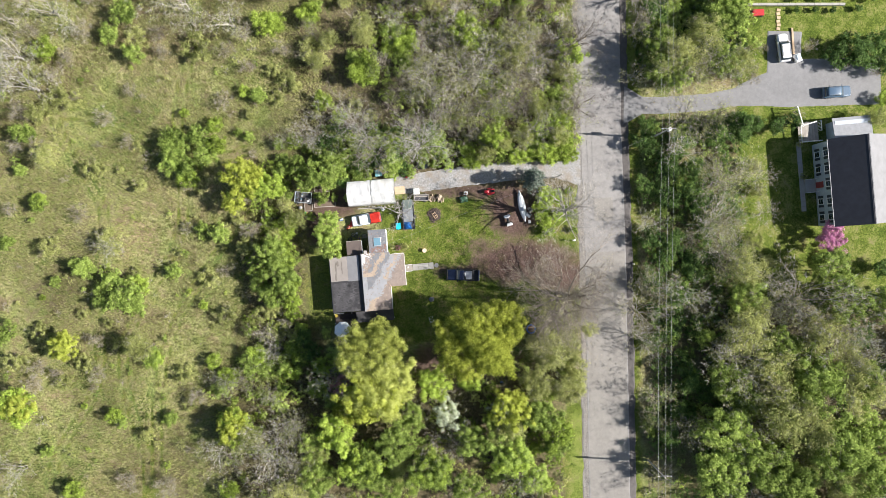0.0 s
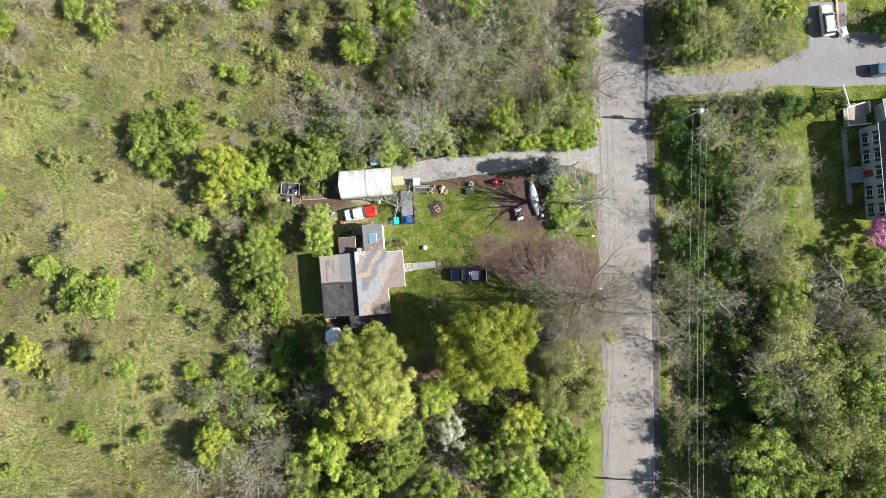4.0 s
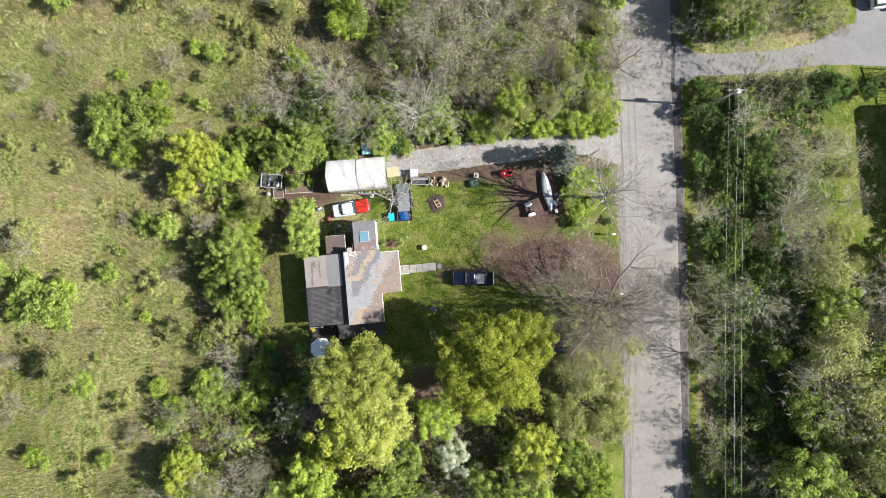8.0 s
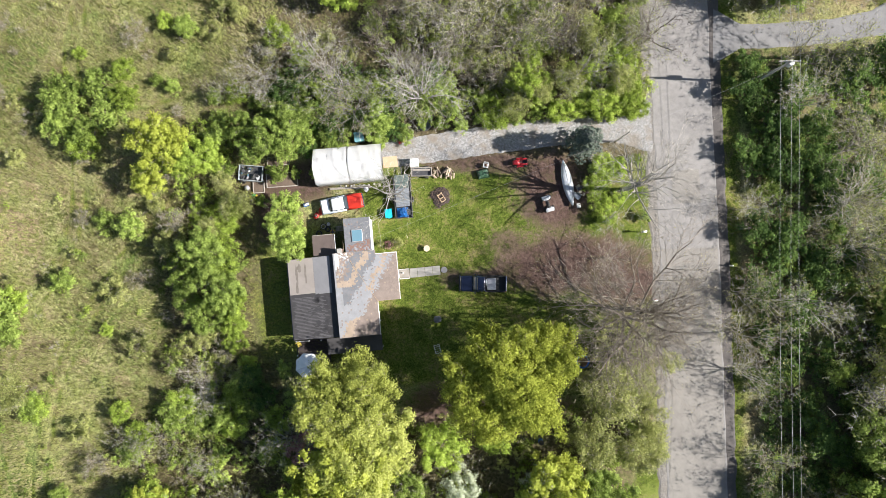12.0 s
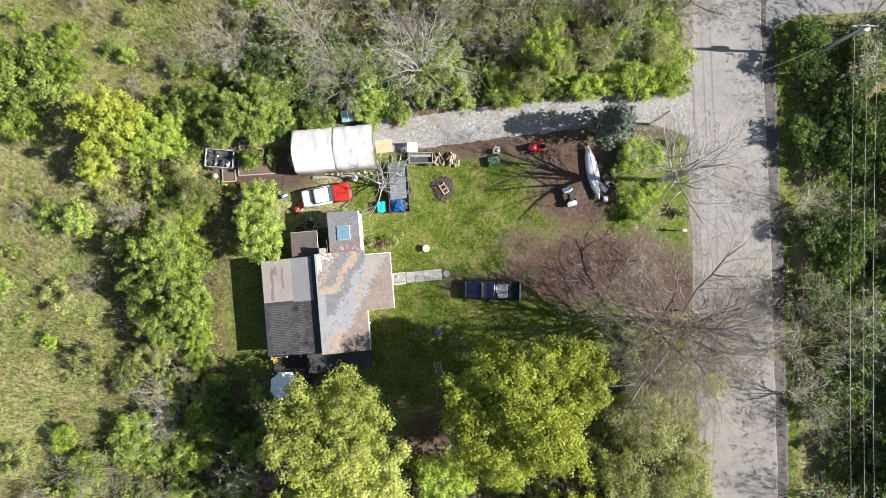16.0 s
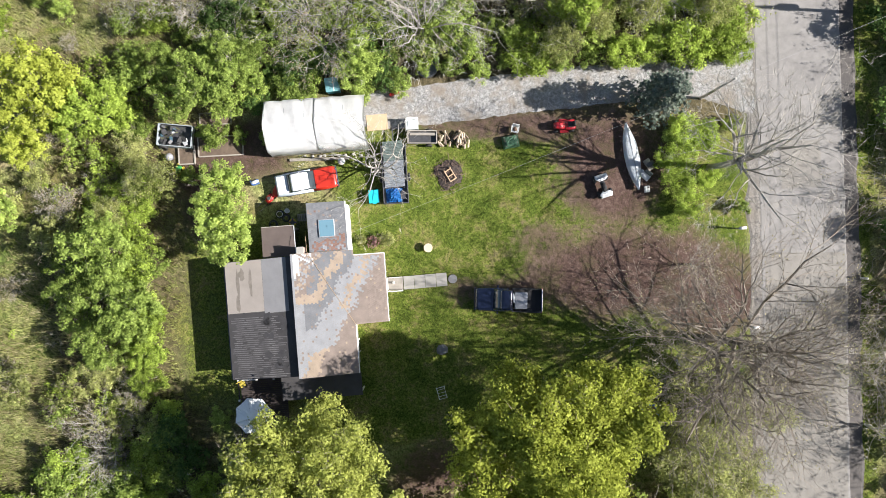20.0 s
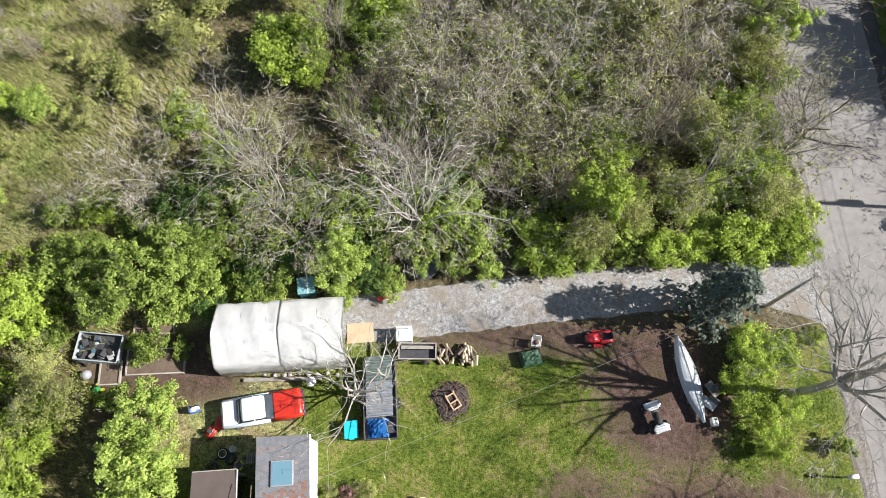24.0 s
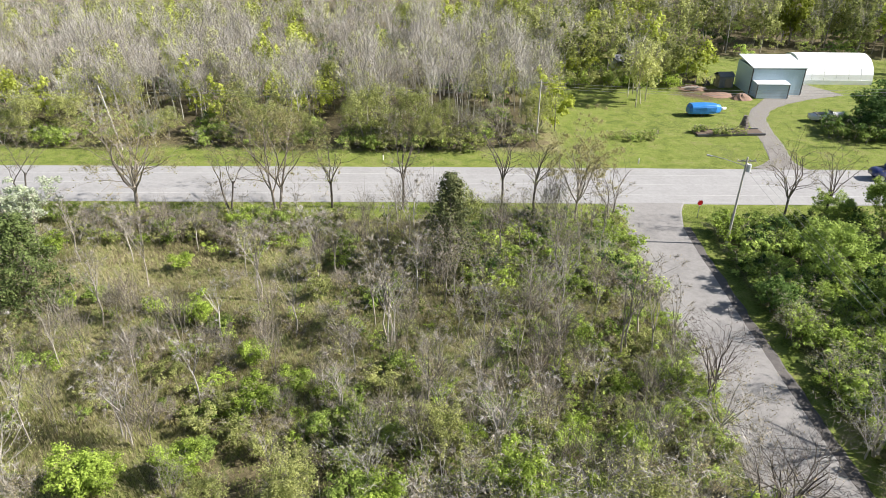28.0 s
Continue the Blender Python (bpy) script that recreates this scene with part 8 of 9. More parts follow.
def ride_on_mower():
    red = paint("mower_red", (0.42, 0.018, 0.025), 0.3)
    m = thing("ride_on_mower", 8.65, 9.55, 0, 185, "red ride-on lawn mower with a black seat", "mower")
    part("bonnet", loft([(0.05, 0.28, 0.4, 0.85), (0.6, 0.27, 0.4, 0.83), (0.85, 0.2, 0.42, 0.72)], 12, 4), red, m, "", True)
    part("body", loft([(-0.85, 0.3, 0.4, 0.62), (-0.7, 0.4, 0.38, 0.72), (-0.1, 0.38, 0.38, 0.68), (0.1, 0.25, 0.38, 0.55)], 12, 4), red, m, "", True)
    part("seat", bm_box((0.42, 0.42, 0.1), (-0.45, 0, 0.76), bevel=0.04), BLACK, m)
    part("backrest", bm_box((0.1, 0.42, 0.36), (-0.68, 0, 0.95), (0, -12, 0), 0.04), BLACK, m)
    part("steering_wheel", bm_torus(0.16, 0.02, (0.02, 0, 0.98), (0, -25, 0), 16, 6), BLACK, m)
    part("column", bm_cyl(0.02, 0.02, 0.3, (0.06, 0, 0.85), (0, -20, 0), 8), BLACK, m)
    part("cutting_deck", bm_box((0.75, 1.05, 0.14), (-0.02, 0, 0.22), bevel=0.05), red, m)
    for x, y, r in ((0.62, 0.38, 0.17), (0.62, -0.38, 0.17), (-0.55, 0.42, 0.24), (-0.55, -0.42, 0.24)):
        w = part("wheel", bm_torus(r * 0.68, r * 0.34, (x, y, r), (90, 0, 0), 14, 8, squash=1.2), BLACK, m, "", True)
        part("rim", bm_cyl(r * 0.5, r * 0.5, 0.1, (x, y, r), (90, 0, 0), 10), STEEL, w)


def quad_bike():
    wh = paint("quad_white", (0.66, 0.68, 0.70), 0.35)
    q = thing("quad_bike", 11.62, 4.95, 0, 108, "white and grey quad bike with luggage racks", "quad bike")
    part("chassis", bm_box((1.2, 0.34, 0.25), (0, 0, 0.5), bevel=0.06), METAL_DARK, q)
    part("seat", loft([(-0.55, 0.15, 0.62, 0.78), (-0.2, 0.17, 0.62, 0.84), (0.2, 0.12, 0.62, 0.8)], 10, 3), BLACK, q, "", True)
    part("fender", loft([(0.35, 0.25, 0.6, 0.7), (0.55, 0.5, 0.56, 0.76), (0.85, 0.48, 0.52, 0.7)], 12, 4), wh, q, "white front fender", True)
    part("fender", loft([(-0.95, 0.45, 0.52, 0.7), (-0.65, 0.5, 0.56, 0.76), (-0.45, 0.25, 0.6, 0.72)], 12, 4), wh, q, "white rear fender", True)
    for x in (0.62, -0.72):
        for i in range(4):
            part("rack_bar", bm_tube([(x - 0.2 + i * 0.13, -0.36, 0.84), (x - 0.2 + i * 0.13, 0.36, 0.84)], 0.013, 5), STEEL, q)
    part("handlebar", bm_tube([(0.15, -0.38, 0.98), (0.3, -0.15, 0.95), (0.3, 0.15, 0.95), (0.15, 0.38, 0.98)], 0.016, 6), BLACK, q)
    for x, y in itertools.product((-0.62, 0.62), (-0.46, 0.46)):
        w = part("wheel", bm_torus(0.18, 0.12, (x, y, 0.28), (90, 0, 0), 14, 8, squash=1.1), BLACK, q, "", True)
        part("rim", bm_cyl(0.12, 0.12, 0.16, (x, y, 0.28), (90, 0, 0), 10), STEEL, w)


def canoe():
    hull = surface("hull_white", (0.80, 0.84, 0.87), 0.12, 0.35, scale=1.0, fine=12, relief=0.03)
    b = thing("boat", 13.9, 7.2, 0, 101.5, "slim white upturned boat hull on blocks", "boat")
    secs = []
    n = 18
    bm = bmesh.new()
    rings = []
    for i in range(n + 1):
        t = -1 + 2 * i / n
        w = 0.56 * (1 - abs(t) ** 2.2) + 0.012
        h = 0.42 * (1 - 0.25 * abs(t) ** 2) + 0.1 * abs(t) ** 6
        x = 2.62 * t
        rings.append([bm.verts.new((x, w * math.cos(a), 0.22 + (h * math.sin(a) ** 0.75 if a not in (0, math.pi) else 0))) for a in (math.pi * j / 10 for j in range(11))])
    for u, v in zip(rings, rings[1:]):
        for j in range(10):
            bm.faces.new((u[j], v[j], v[j + 1], u[j + 1]))
    bmesh.ops.solidify(bm, geom=bm.faces[:], thickness=0.02)
    part("hull", bm, hull, b, "", True)
    part("keel", bm_tube([(-2.3, 0, 0.60), (-1, 0, 0.65), (1, 0, 0.65), (2.3, 0, 0.60)], 0.018, 6), STEEL, b)
    for i in range(7):
        x = -1.9 + i * 0.63
        part("seam", bm_tube([(x, math.cos(a) * 0.565 * (1 - abs(x / 2.62) ** 2.2), 0.225 + 0.42 * (1 - 0.25 * (x / 2.62) ** 2) * math.sin(a) ** 0.75) for a in (0.25, 0.8, 1.57, 2.34, 2.89)], 0.008, 5), STEEL, b)
    for x in (-1.3, 1.3):
        part("block", bm_box((0.2, 0.9, 0.24), (x, 0, 0.11)), WOOD_GREY, b)
    e = thing("outboard_motor", 15.15, 6.55, 0, 35, "outboard motor on a wooden stand among boards", "motor")
    part("cowl", loft([(-0.3, 0.15, 0.72, 0.95), (-0.1, 0.19, 0.7, 1.05), (0.25, 0.17, 0.7, 1.0)], 10, 3), METAL_DARK, e, "", True)
    part("shaft", bm_box((0.12, 0.1, 0.6), (0.0, 0, 0.4)), METAL_DARK, e)
    part("stand", bm_box((0.5, 0.9, 0.06), (0.0, 0, 0.45)), WOOD_GREY, e)
    for s in (-0.4, 0.4):
        part("stand_leg", bm_box((0.08, 0.06, 0.45), (0, s, 0.22)), WOOD_GREY, e)
    e = thing("folding_chair", 14.85, 5.75, 0, -40, "pale folded chair and dark board", "chair")
    part("seat", bm_box((0.9, 0.5, 0.1), (0, 0, 0.3), (8, 0, 0), 0.02), surface("seat_grey", (0.5, 0.52, 0.53), 0.15, 0.5), e)
    part("backrest", bm_box((0.6, 0.08, 0.45), (0.1, 0.28, 0.5), (-25, 0, 0), 0.02), surface("seat_dark", (0.1, 0.12, 0.12), 0.2, 0.5), e)
    part("support", bm_box((0.5, 0.3, 0.28), (0, 0, 0.12)), METAL_DARK, e)
    e = thing("fuel_can", 15.08, 4.68, 0, 5, "white plastic fuel can with a black cap", "can")
    part("body", bm_box((0.36, 0.5, 0.42), (0, 0, 0.21), bevel=0.05), TRIM_WHITE, e)
    part("cap", bm_cyl(0.06, 0.06, 0.06, (0.05, 0.12, 0.45), seg=10), BLACK, e)


def garden_chairs():
    c = thing("garden_chair", 4.85, 9.25, 0, 170, "white plastic garden chair with a brown bag on it", "chair")
    part("seat", bm_box((0.5, 0.5, 0.04), (0, 0, 0.42), bevel=0.015), TRIM_WHITE, c)
    part("backrest", bm_box((0.52, 0.05, 0.5), (0, -0.26, 0.68), (14, 0, 0), 0.02), TRIM_WHITE, c)
    for s in (-1, 1):
        part("armrest", bm_box((0.06, 0.5, 0.03), (s * 0.27, 0, 0.64), bevel=0.01), TRIM_WHITE, c)
        for y in (-0.22, 0.22):
            part("leg", bm_box((0.05, 0.05, 0.42), (s * 0.24, y, 0.21)), TRIM_WHITE, c)
    part("bag", loft([(-0.15, 0.1, 0.44, 0.6), (0, 0.18, 0.44, 0.75), (0.15, 0.1, 0.44, 0.6)], 8, 2.5), surface("bag_brown", (0.14, 0.08, 0.05), 0.3), c, "brown bag", True)
    t = thing("covered_table", 4.55, 8.35, 0, 12, "low garden table under a draped green tarp", "table")
    rng = random.Random(6)
    bm = bmesh.new()
    n = 10
    g = []
    for i in range(n + 1):
        row = []
        for j in range(n + 1):
            x, y = -0.65 + 1.3 * i / n, -0.5 + 1.0 * j / n
            d = max(abs(x) / 0.65, abs(y) / 0.5)
            row.append(bm.verts.new((x, y, (0.55 if d < 0.75 else 0.55 - (d - 0.75) * 1.9) + rng.uniform(-0.03, 0.03))))
        g.append(row)
    for i in range(n):
        for j in range(n):
            bm.faces.new((g[i][j], g[i + 1][j], g[i + 1][j + 1], g[i][j + 1]))
    bmesh.ops.solidify(bm, geom=bm.faces[:], thickness=0.01)
    part("tarp", bm, surface("green_tarp", (0.10, 0.22, 0.13), 0.25, 0.5), t)
    part("tabletop", bm_box((0.95, 0.7, 0.04), (0, 0, 0.48)), WOOD_GREY, t)
    for sx, sy in itertools.product((-0.4, 0.4), (-0.3, 0.3)):
        part("leg", bm_box((0.05, 0.05, 0.48), (sx, sy, 0.24)), WOOD_GREY, t)
    d = thing("round_table", -1.8, 0.15, 0, 0, "small round pale wooden spool table on the lawn", "table")
    part("tabletop", bm_cyl(0.34, 0.34, 0.05, (0, 0, 0.45), seg=24), surface("pale_top", (0.72, 0.58, 0.40), 0.1, 0.6), d)
    part("barrel", bm_cyl(0.17, 0.17, 0.42, (0, 0, 0.22), seg=16), WOOD_NEW, d)
    part("foot", bm_cyl(0.3, 0.3, 0.05, (0, 0, 0.04), seg=20), WOOD_NEW, d)
    w = thing("wire_chair", -0.75, -11.0, 0, 15, "open wire-framed garden chair on shaded grass", "chair")
    for s in (-0.3, 0.3):
        part("frame_side", bm_tube([(s, -0.45, 0.0), (s, -0.45, 0.5), (s, 0.35, 0.5), (s, 0.55, 0.95)], 0.02, 6), TRIM_WHITE, w)
        part("leg", bm_tube([(s, 0.35, 0.5), (s, 0.4, 0.0)], 0.02, 6), TRIM_WHITE, w)
    for y in (-0.42, -0.2, 0.05, 0.3):
        part("slat", bm_tube([(-0.3, y, 0.5), (0.3, y, 0.5)], 0.014, 5), TRIM_WHITE, w)
    part("top_bar", bm_tube([(-0.3, 0.55, 0.95), (0.3, 0.55, 0.95)], 0.02, 6), TRIM_WHITE, w)
    s = thing("boulder", -0.75, -7.7, 0, 20, "grey boulder half in shade on the lawn", "stone")
    bm = bmesh.new()
    bmesh.ops.create_icosphere(bm, subdivisions=2, radius=0.42)
    rng = random.Random(2)
    for v in bm.verts:
        v.co = Vector((v.co.x * 1.15, v.co.y, v.co.z * 0.45 + 0.08)) * rng.uniform(0.8, 1.15)
    part("stone", bm, surface("boulder_grey", (0.17, 0.17, 0.172), 0.35, 0.9), s)
    h = thing("planter_ring", 15.28, -12.6, 0, 0, "bright blue plastic paddling pool ring with dead leaves", "pool")
    part("ring", bm_torus(0.66, 0.09, (0, 0, 0.14), n=28, squash=1.6), surface("blue_plastic", (0.02, 0.16, 0.62), 0.1, 0.4), h, "", True)
    part("leaf_bed", bm_cyl(0.62, 0.62, 0.08, (0, 0, 0.05), seg=24), surface("dead_leaves", (0.22, 0.13, 0.08), 0.5, 0.95, fine=25, relief=0.5), h)
    for x, y in ((7.2, -20.2), (10.5, -21.3)):
        k = thing("blue_drum", x, y, 0, 0, "blue plastic drum under the trees", "drum")
        part("body", bm_cyl(0.28, 0.28, 0.8, (0, 0, 0.4), seg=14), bpy.data.materials["blue_plastic"], k)
        part("lid", bm_cyl(0.29, 0.29, 0.04, (0, 0, 0.82), seg=14), BLACK, k)


def brush_heap():
    """Cut limbs and twigs thrown together at the edge of the trees."""
    rng = random.Random(31)
    h = thing("brush_heap", 4.4, -21.4, 0, 12, "low heap of cut limbs, logs and dry twigs", "brushwood")
    wood, bark = surface("cut_limb", (0.36, 0.27, 0.18), 0.25, 0.9, rnd=0.2), surface("limb_bark", (0.20, 0.15, 0.11), 0.3, 0.9, rnd=0.2)
    for i in range(26):
        a = Vector((rng.uniform(-2.6, 2.6), rng.uniform(-0.9, 0.9), rng.uniform(0.06, 0.45)))
        d = Vector((math.cos(rng.gauss(0.2, 0.5)), math.sin(rng.gauss(0.2, 0.5)), rng.uniform(-0.06, 0.12))) * rng.uniform(0.5, 1.5)
        r = rng.uniform(0.04, 0.1)
        part("limb", bm_tube([a - d * 0.5, a + Vector((0, 0, rng.uniform(-0.03, 0.06))), a + d * 0.5], [r, r * 0.9, r * 0.7], 7), wood if i % 3 == 0 else bark, h)
    V, F = [], []
    for _ in range(900):
        p = Vector((rng.gauss(0, 1.7), rng.gauss(0, 0.7), abs(rng.gauss(0, 0.2)) + 0.04))
        d = Vector((rng.gauss(0, 1), rng.gauss(0, 1), rng.gauss(0.15, 0.25))).normalized() * rng.uniform(0.3, 1.0)
        w = d.cross(Vector((0, 0, 1))).normalized() * 0.012
        k = len(V)
        V += [p - w, p + w, p + d]
        F.append((k, k + 1, k + 2))
    tagged(link_mesh("twig_litter", V, F, bark, h), kind="stuff")


def small_clutter():
    red = paint("clutter_red", (0.45, 0.02, 0.02), 0.4)
    m = thing("lawn_mower", -14.0, 3.95, 0, 50, "red push lawn mower lying by the tree", "mower")
    part("deck", loft([(-0.35, 0.2, 0.1, 0.3), (0, 0.28, 0.1, 0.36), (0.35, 0.22, 0.1, 0.3)], 10, 3), red, m, "", True)
    part("engine", bm_cyl(0.15, 0.13, 0.2, (0, 0, 0.45), seg=12), METAL_DARK, m)
    part("handle", bm_tube([(-0.3, 0.22, 0.3), (-1.1, 0.22, 0.75), (-1.1, -0.22, 0.75), (-0.3, -0.22, 0.3)], 0.014, 6), BLACK, m)
    for x, y in itertools.product((-0.3, 0.3), (-0.28, 0.28)):
        part("wheel", bm_torus(0.08, 0.03, (x, y, 0.11), (90, 0, 0), 12, 6), BLACK, m)
    m = thing("wheelbarrow", -13.4, 4.5, 0, 70, "red wheelbarrow beside the old car", "wheelbarrow")
    part("tray", loft([(-0.45, 0.2, 0.35, 0.55), (0.0, 0.3, 0.3, 0.6), (0.4, 0.22, 0.4, 0.62)], 10, 4), red, m, "", True)
    part("wheel", bm_torus(0.15, 0.05, (0.6, 0, 0.2), (90, 0, 0), 14, 6), BLACK, m)
    for s in (-1, 1):
        part("handle", bm_tube([(0.6, 0.05 * s, 0.2), (-0.3, 0.22 * s, 0.35), (-0.95, 0.28 * s, 0.55)], 0.018, 6), WOOD_NEW, m)
        part("leg", bm_tube([(-0.35, 0.2 * s, 0.35), (-0.4, 0.2 * s, 0.0)], 0.016, 5), METAL_DARK, m)
    m = thing("hose_reel", -15.1, 5.2, 0, 20, "blue and white hose cart beside the tree", "cart")
    part("reel", bm_torus(0.22, 0.1, (0, 0, 0.35), (90, 0, 0), 16, 8), surface("hose_white", (0.6, 0.62, 0.66), 0.2), m)
    part("frame", bm_box((0.5, 0.4, 0.05), (0, 0, 0.08)), surface("cart_blue", (0.05, 0.12, 0.3), 0.2), m)
    part("upright", bm_box((0.06, 0.36, 0.5), (-0.25, 0, 0.3)), bpy.data.materials["cart_blue"], m)
    for i, (x, y, r) in enumerate(((-13.25, 2.75, 0.26), (-13.75, 1.95, 0.28), (-12.75, 2.45, 0.24))):
        t = thing("tyre", x, y, 0, 0, "old black tyre with a white-painted wall" if i == 0 else "old black tyre in the shade", "tyre", "old tyres")
        part("tyre_ring", bm_torus(r, 0.09, (0, 0, 0.09), n=20), BLACK, t, "", True)
        part("painted_wall", bm_torus(r * 0.86, 0.02, (0, 0, 0.175), n=20, k=6), TRIM_WHITE if i == 0 else METAL_DARK, t)
    b = thing("bucket", -12.65, 3.0, 0, 0, "white plastic bucket with a handle", "bucket")
    part("body", bm_cyl(0.16, 0.2, 0.36, (0, 0, 0.18), seg=14, cap=False), TRIM_WHITE, b)
    part("bottom", bm_cyl(0.16, 0.16, 0.02, (0, 0, 0.02), seg=14), TRIM_WHITE, b)
    part("handle", bm_tube([(-0.2, 0, 0.34), (-0.12, 0.16, 0.42), (0.12, 0.16, 0.42), (0.2, 0, 0.34)], 0.008, 5), STEEL, b)
    f = thing("flower_planter", -12.22, 2.1, 0, 0, "round planter ringed with yellow and purple flowers", "planter")
    part("pot", bm_cyl(0.2, 0.27, 0.3, (0, 0, 0.15), seg=14), METAL_DARK, f)
    yel, pur = surface("petal_yellow", (0.65, 0.5, 0.05), 0.2), surface("petal_purple", (0.18, 0.08, 0.3), 0.2)
    for i in range(12):
        a = 2 * math.pi * i / 12
        part("flower", bm_cyl(0.07, 0.03, 0.05, (0.24 * math.cos(a), 0.24 * math.sin(a), 0.34), seg=7), yel if i % 3 else pur, f)
    g = thing("pallet", -11.5, 2.5, 0, 5, "small pale slatted pallet leaning by the annexe", "pallet")
    for i in range(6):
        part("slat", bm_box((0.07, 0.55, 0.03), (-0.33 + i * 0.13, 0, 0.16)), WOOD_GREY, g)
    for y in (-0.24, 0.24):
        part("bearer", bm_box((0.78, 0.06, 0.12), (0, y, 0.08)), WOOD_GREY, g)
    g = thing("barbecue_grill", -8.4, 6.75, 0, 30, "black kettle barbecue with white lid beside the car", "grill")
    part("bowl", bm_cyl(0.15, 0.28, 0.25, (0, 0, 0.65), seg=14), BLACK, g)
    part("lid", bm_cyl(0.28, 0.08, 0.18, (0, 0, 0.87), seg=14), TRIM_WHITE, g)
    for i in range(3):
        a = 2.1 * i
        part("leg", bm_tube([(0.12 * math.cos(a), 0.12 * math.sin(a), 0.55), (0.28 * math.cos(a), 0.28 * math.sin(a), 0)], 0.014, 5), STEEL, g)
    r = thing("petrol_can", -4.42, 12.0, 0, 15, "pair of red fuel cans beside the drive", "can")
    part("body", bm_box((0.35, 0.22, 0.36), (-0.2, 0, 0.18), bevel=0.04), red, r)
    part("body", bm_box((0.35, 0.22, 0.36), (0.22, 0.05, 0.18), bevel=0.04), red, r)
    part("spout", bm_cyl(0.03, 0.02, 0.14, (-0.1, 0, 0.42), (0, 30, 0), 8), BLACK, r)
    t = thing("water_tank", -9.1, 12.55, 0, 8, "teal plastic tank with a strapped cover", "tank")
    teal = surface("teal_plastic", (0.07, 0.27, 0.32), 0.2, 0.45)
    part("body", bm_box((1.0, 1.0, 0.95), (0, 0, 0.48), bevel=0.08), teal, t)
    part("cover", bm_box((1.06, 1.06, 0.08), (0, 0, 0.98), (3, 0, 0), 0.03), surface("teal_cover", (0.20, 0.42, 0.46), 0.25, 0.5), t)
    part("strap", bm_box((0.07, 1.1, 0.02), (0.1, 0, 1.03), (3, 0, 0)), TRIM_WHITE, t)
    t = thing("old_trampoline", -1.9, 14.0, 0, 0, "sunken black trampoline mat under bushes", "trampoline")
    part("mat", bm_cyl(0.75, 0.75, 0.03, (0, 0, 0.5), seg=22), surface("mat_slate", (0.09, 0.10, 0.12), 0.2, 0.6), t)
    part("rim", bm_torus(0.8, 0.05, (0, 0, 0.5), n=24), METAL_DARK, t)
    for i in range(4):
        a = 1.57 * i + 0.4
        part("leg", bm_box((0.05, 0.05, 0.5), (0.8 * math.cos(a), 0.8 * math.sin(a), 0.25)), METAL_DARK, t)
    b = thing("scrap_boat", -21.2, 8.75, 0, -5, "small grey skiff heaped with dark scrap", "boat")
    hull = surface("skiff_grey", (0.35, 0.39, 0.42), 0.2, 0.5)
    for s in (-1, 1):
        part("side", bm_box((2.6, 0.07, 0.5), (0, s * 0.85, 0.3), (s * 8, 0, 0), 0.02), hull, b)
    for x in (-1.3, 1.3):
        part("end", bm_box((0.07, 1.7, 0.5), (x, 0, 0.3), bevel=0.02), hull, b)
    part("floor", bm_box((2.6, 1.7, 0.06), (0, 0, 0.08)), METAL_DARK, b)
    rng = random.Random(14)
    for i in range(22):
        part("scrap", bm_box((rng.uniform(0.1, 0.5), rng.uniform(0.1, 0.4), rng.uniform(0.1, 0.3)), (rng.uniform(-1, 1), rng.uniform(-0.6, 0.6), rng.uniform(0.25, 0.5)), (rng.uniform(-30, 30), rng.uniform(-30, 30), rng.uniform(0, 90)), 0.02), rng.choice((METAL_DARK, BLACK, surface("scrap_blue", (0.06, 0.12, 0.16), 0.3), STEEL)), b)
    part("tyre", bm_torus(0.28, 0.1, (-0.9, -1.0, 0.2), (70, 0, 0), 16, 8), BLACK, b)
    o = thing("gazing_ball", -21.6, 7.1, 0, 0, "grey ball on a low stand", "ball")
    bm = bmesh.new()
    bmesh.ops.create_uvsphere(bm, u_segments=16, v_segments=10, radius=0.3, matrix=Matrix.Translation((0, 0, 0.5)))
    part("ball", bm, surface("ball_grey", (0.30, 0.30, 0.32), 0.15, 0.4), o, "", True)
    part("stand", bm_cyl(0.2, 0.14, 0.24, (0, 0, 0.12), seg=12), METAL_DARK, o)
    o = thing("toy_tractor", -21.0, 6.15, 0, 60, "green and yellow toy tractor", "toy")
    part("body", bm_box((0.7, 0.35, 0.3), (0, 0, 0.35), bevel=0.05), surface("toy_green", (0.05, 0.28, 0.08), 0.1, 0.4), o)
    part("seat", bm_box((0.25, 0.35, 0.2), (-0.25, 0, 0.55), bevel=0.04), bpy.data.materials["petal_yellow"], o)
    for x, r in ((-0.25, 0.2), (0.28, 0.14)):
        for s in (-1, 1):
            part("wheel", bm_cyl(r, r, 0.12, (x, s * 0.25, r), (90, 0, 0), 14), bpy.data.materials["petal_yellow"], o)
    for x, y, w, h in ((-17.8, 8.0, 3.4, 1.5), (-18.2, 10.1, 2.4, 0.9), (-20.4, 7.3, 1.2, 1.4)):
        g = thing("raised_bed", x, y, 0, 3, "timber-edged garden bed of bare soil", "garden bed", "garden beds")
        for s in (-1, 1):
            part("edge_board", bm_box((w, 0.08, 0.22), (0, s * h / 2, 0.1)), WOOD_GREY, g)
            part("edge_board", bm_box((0.08, h, 0.22), (s * w / 2, 0, 0.1)), WOOD_GREY, g)
        part("soil", bm_box((w - 0.1, h - 0.1, 0.14), (0, 0, 0.06)), surface("bed_soil", (0.13, 0.095, 0.07), 0.35, 0.95, fine=20, relief=0.6) if x == -17.8 else bpy.data.materials["bed_soil"], g)


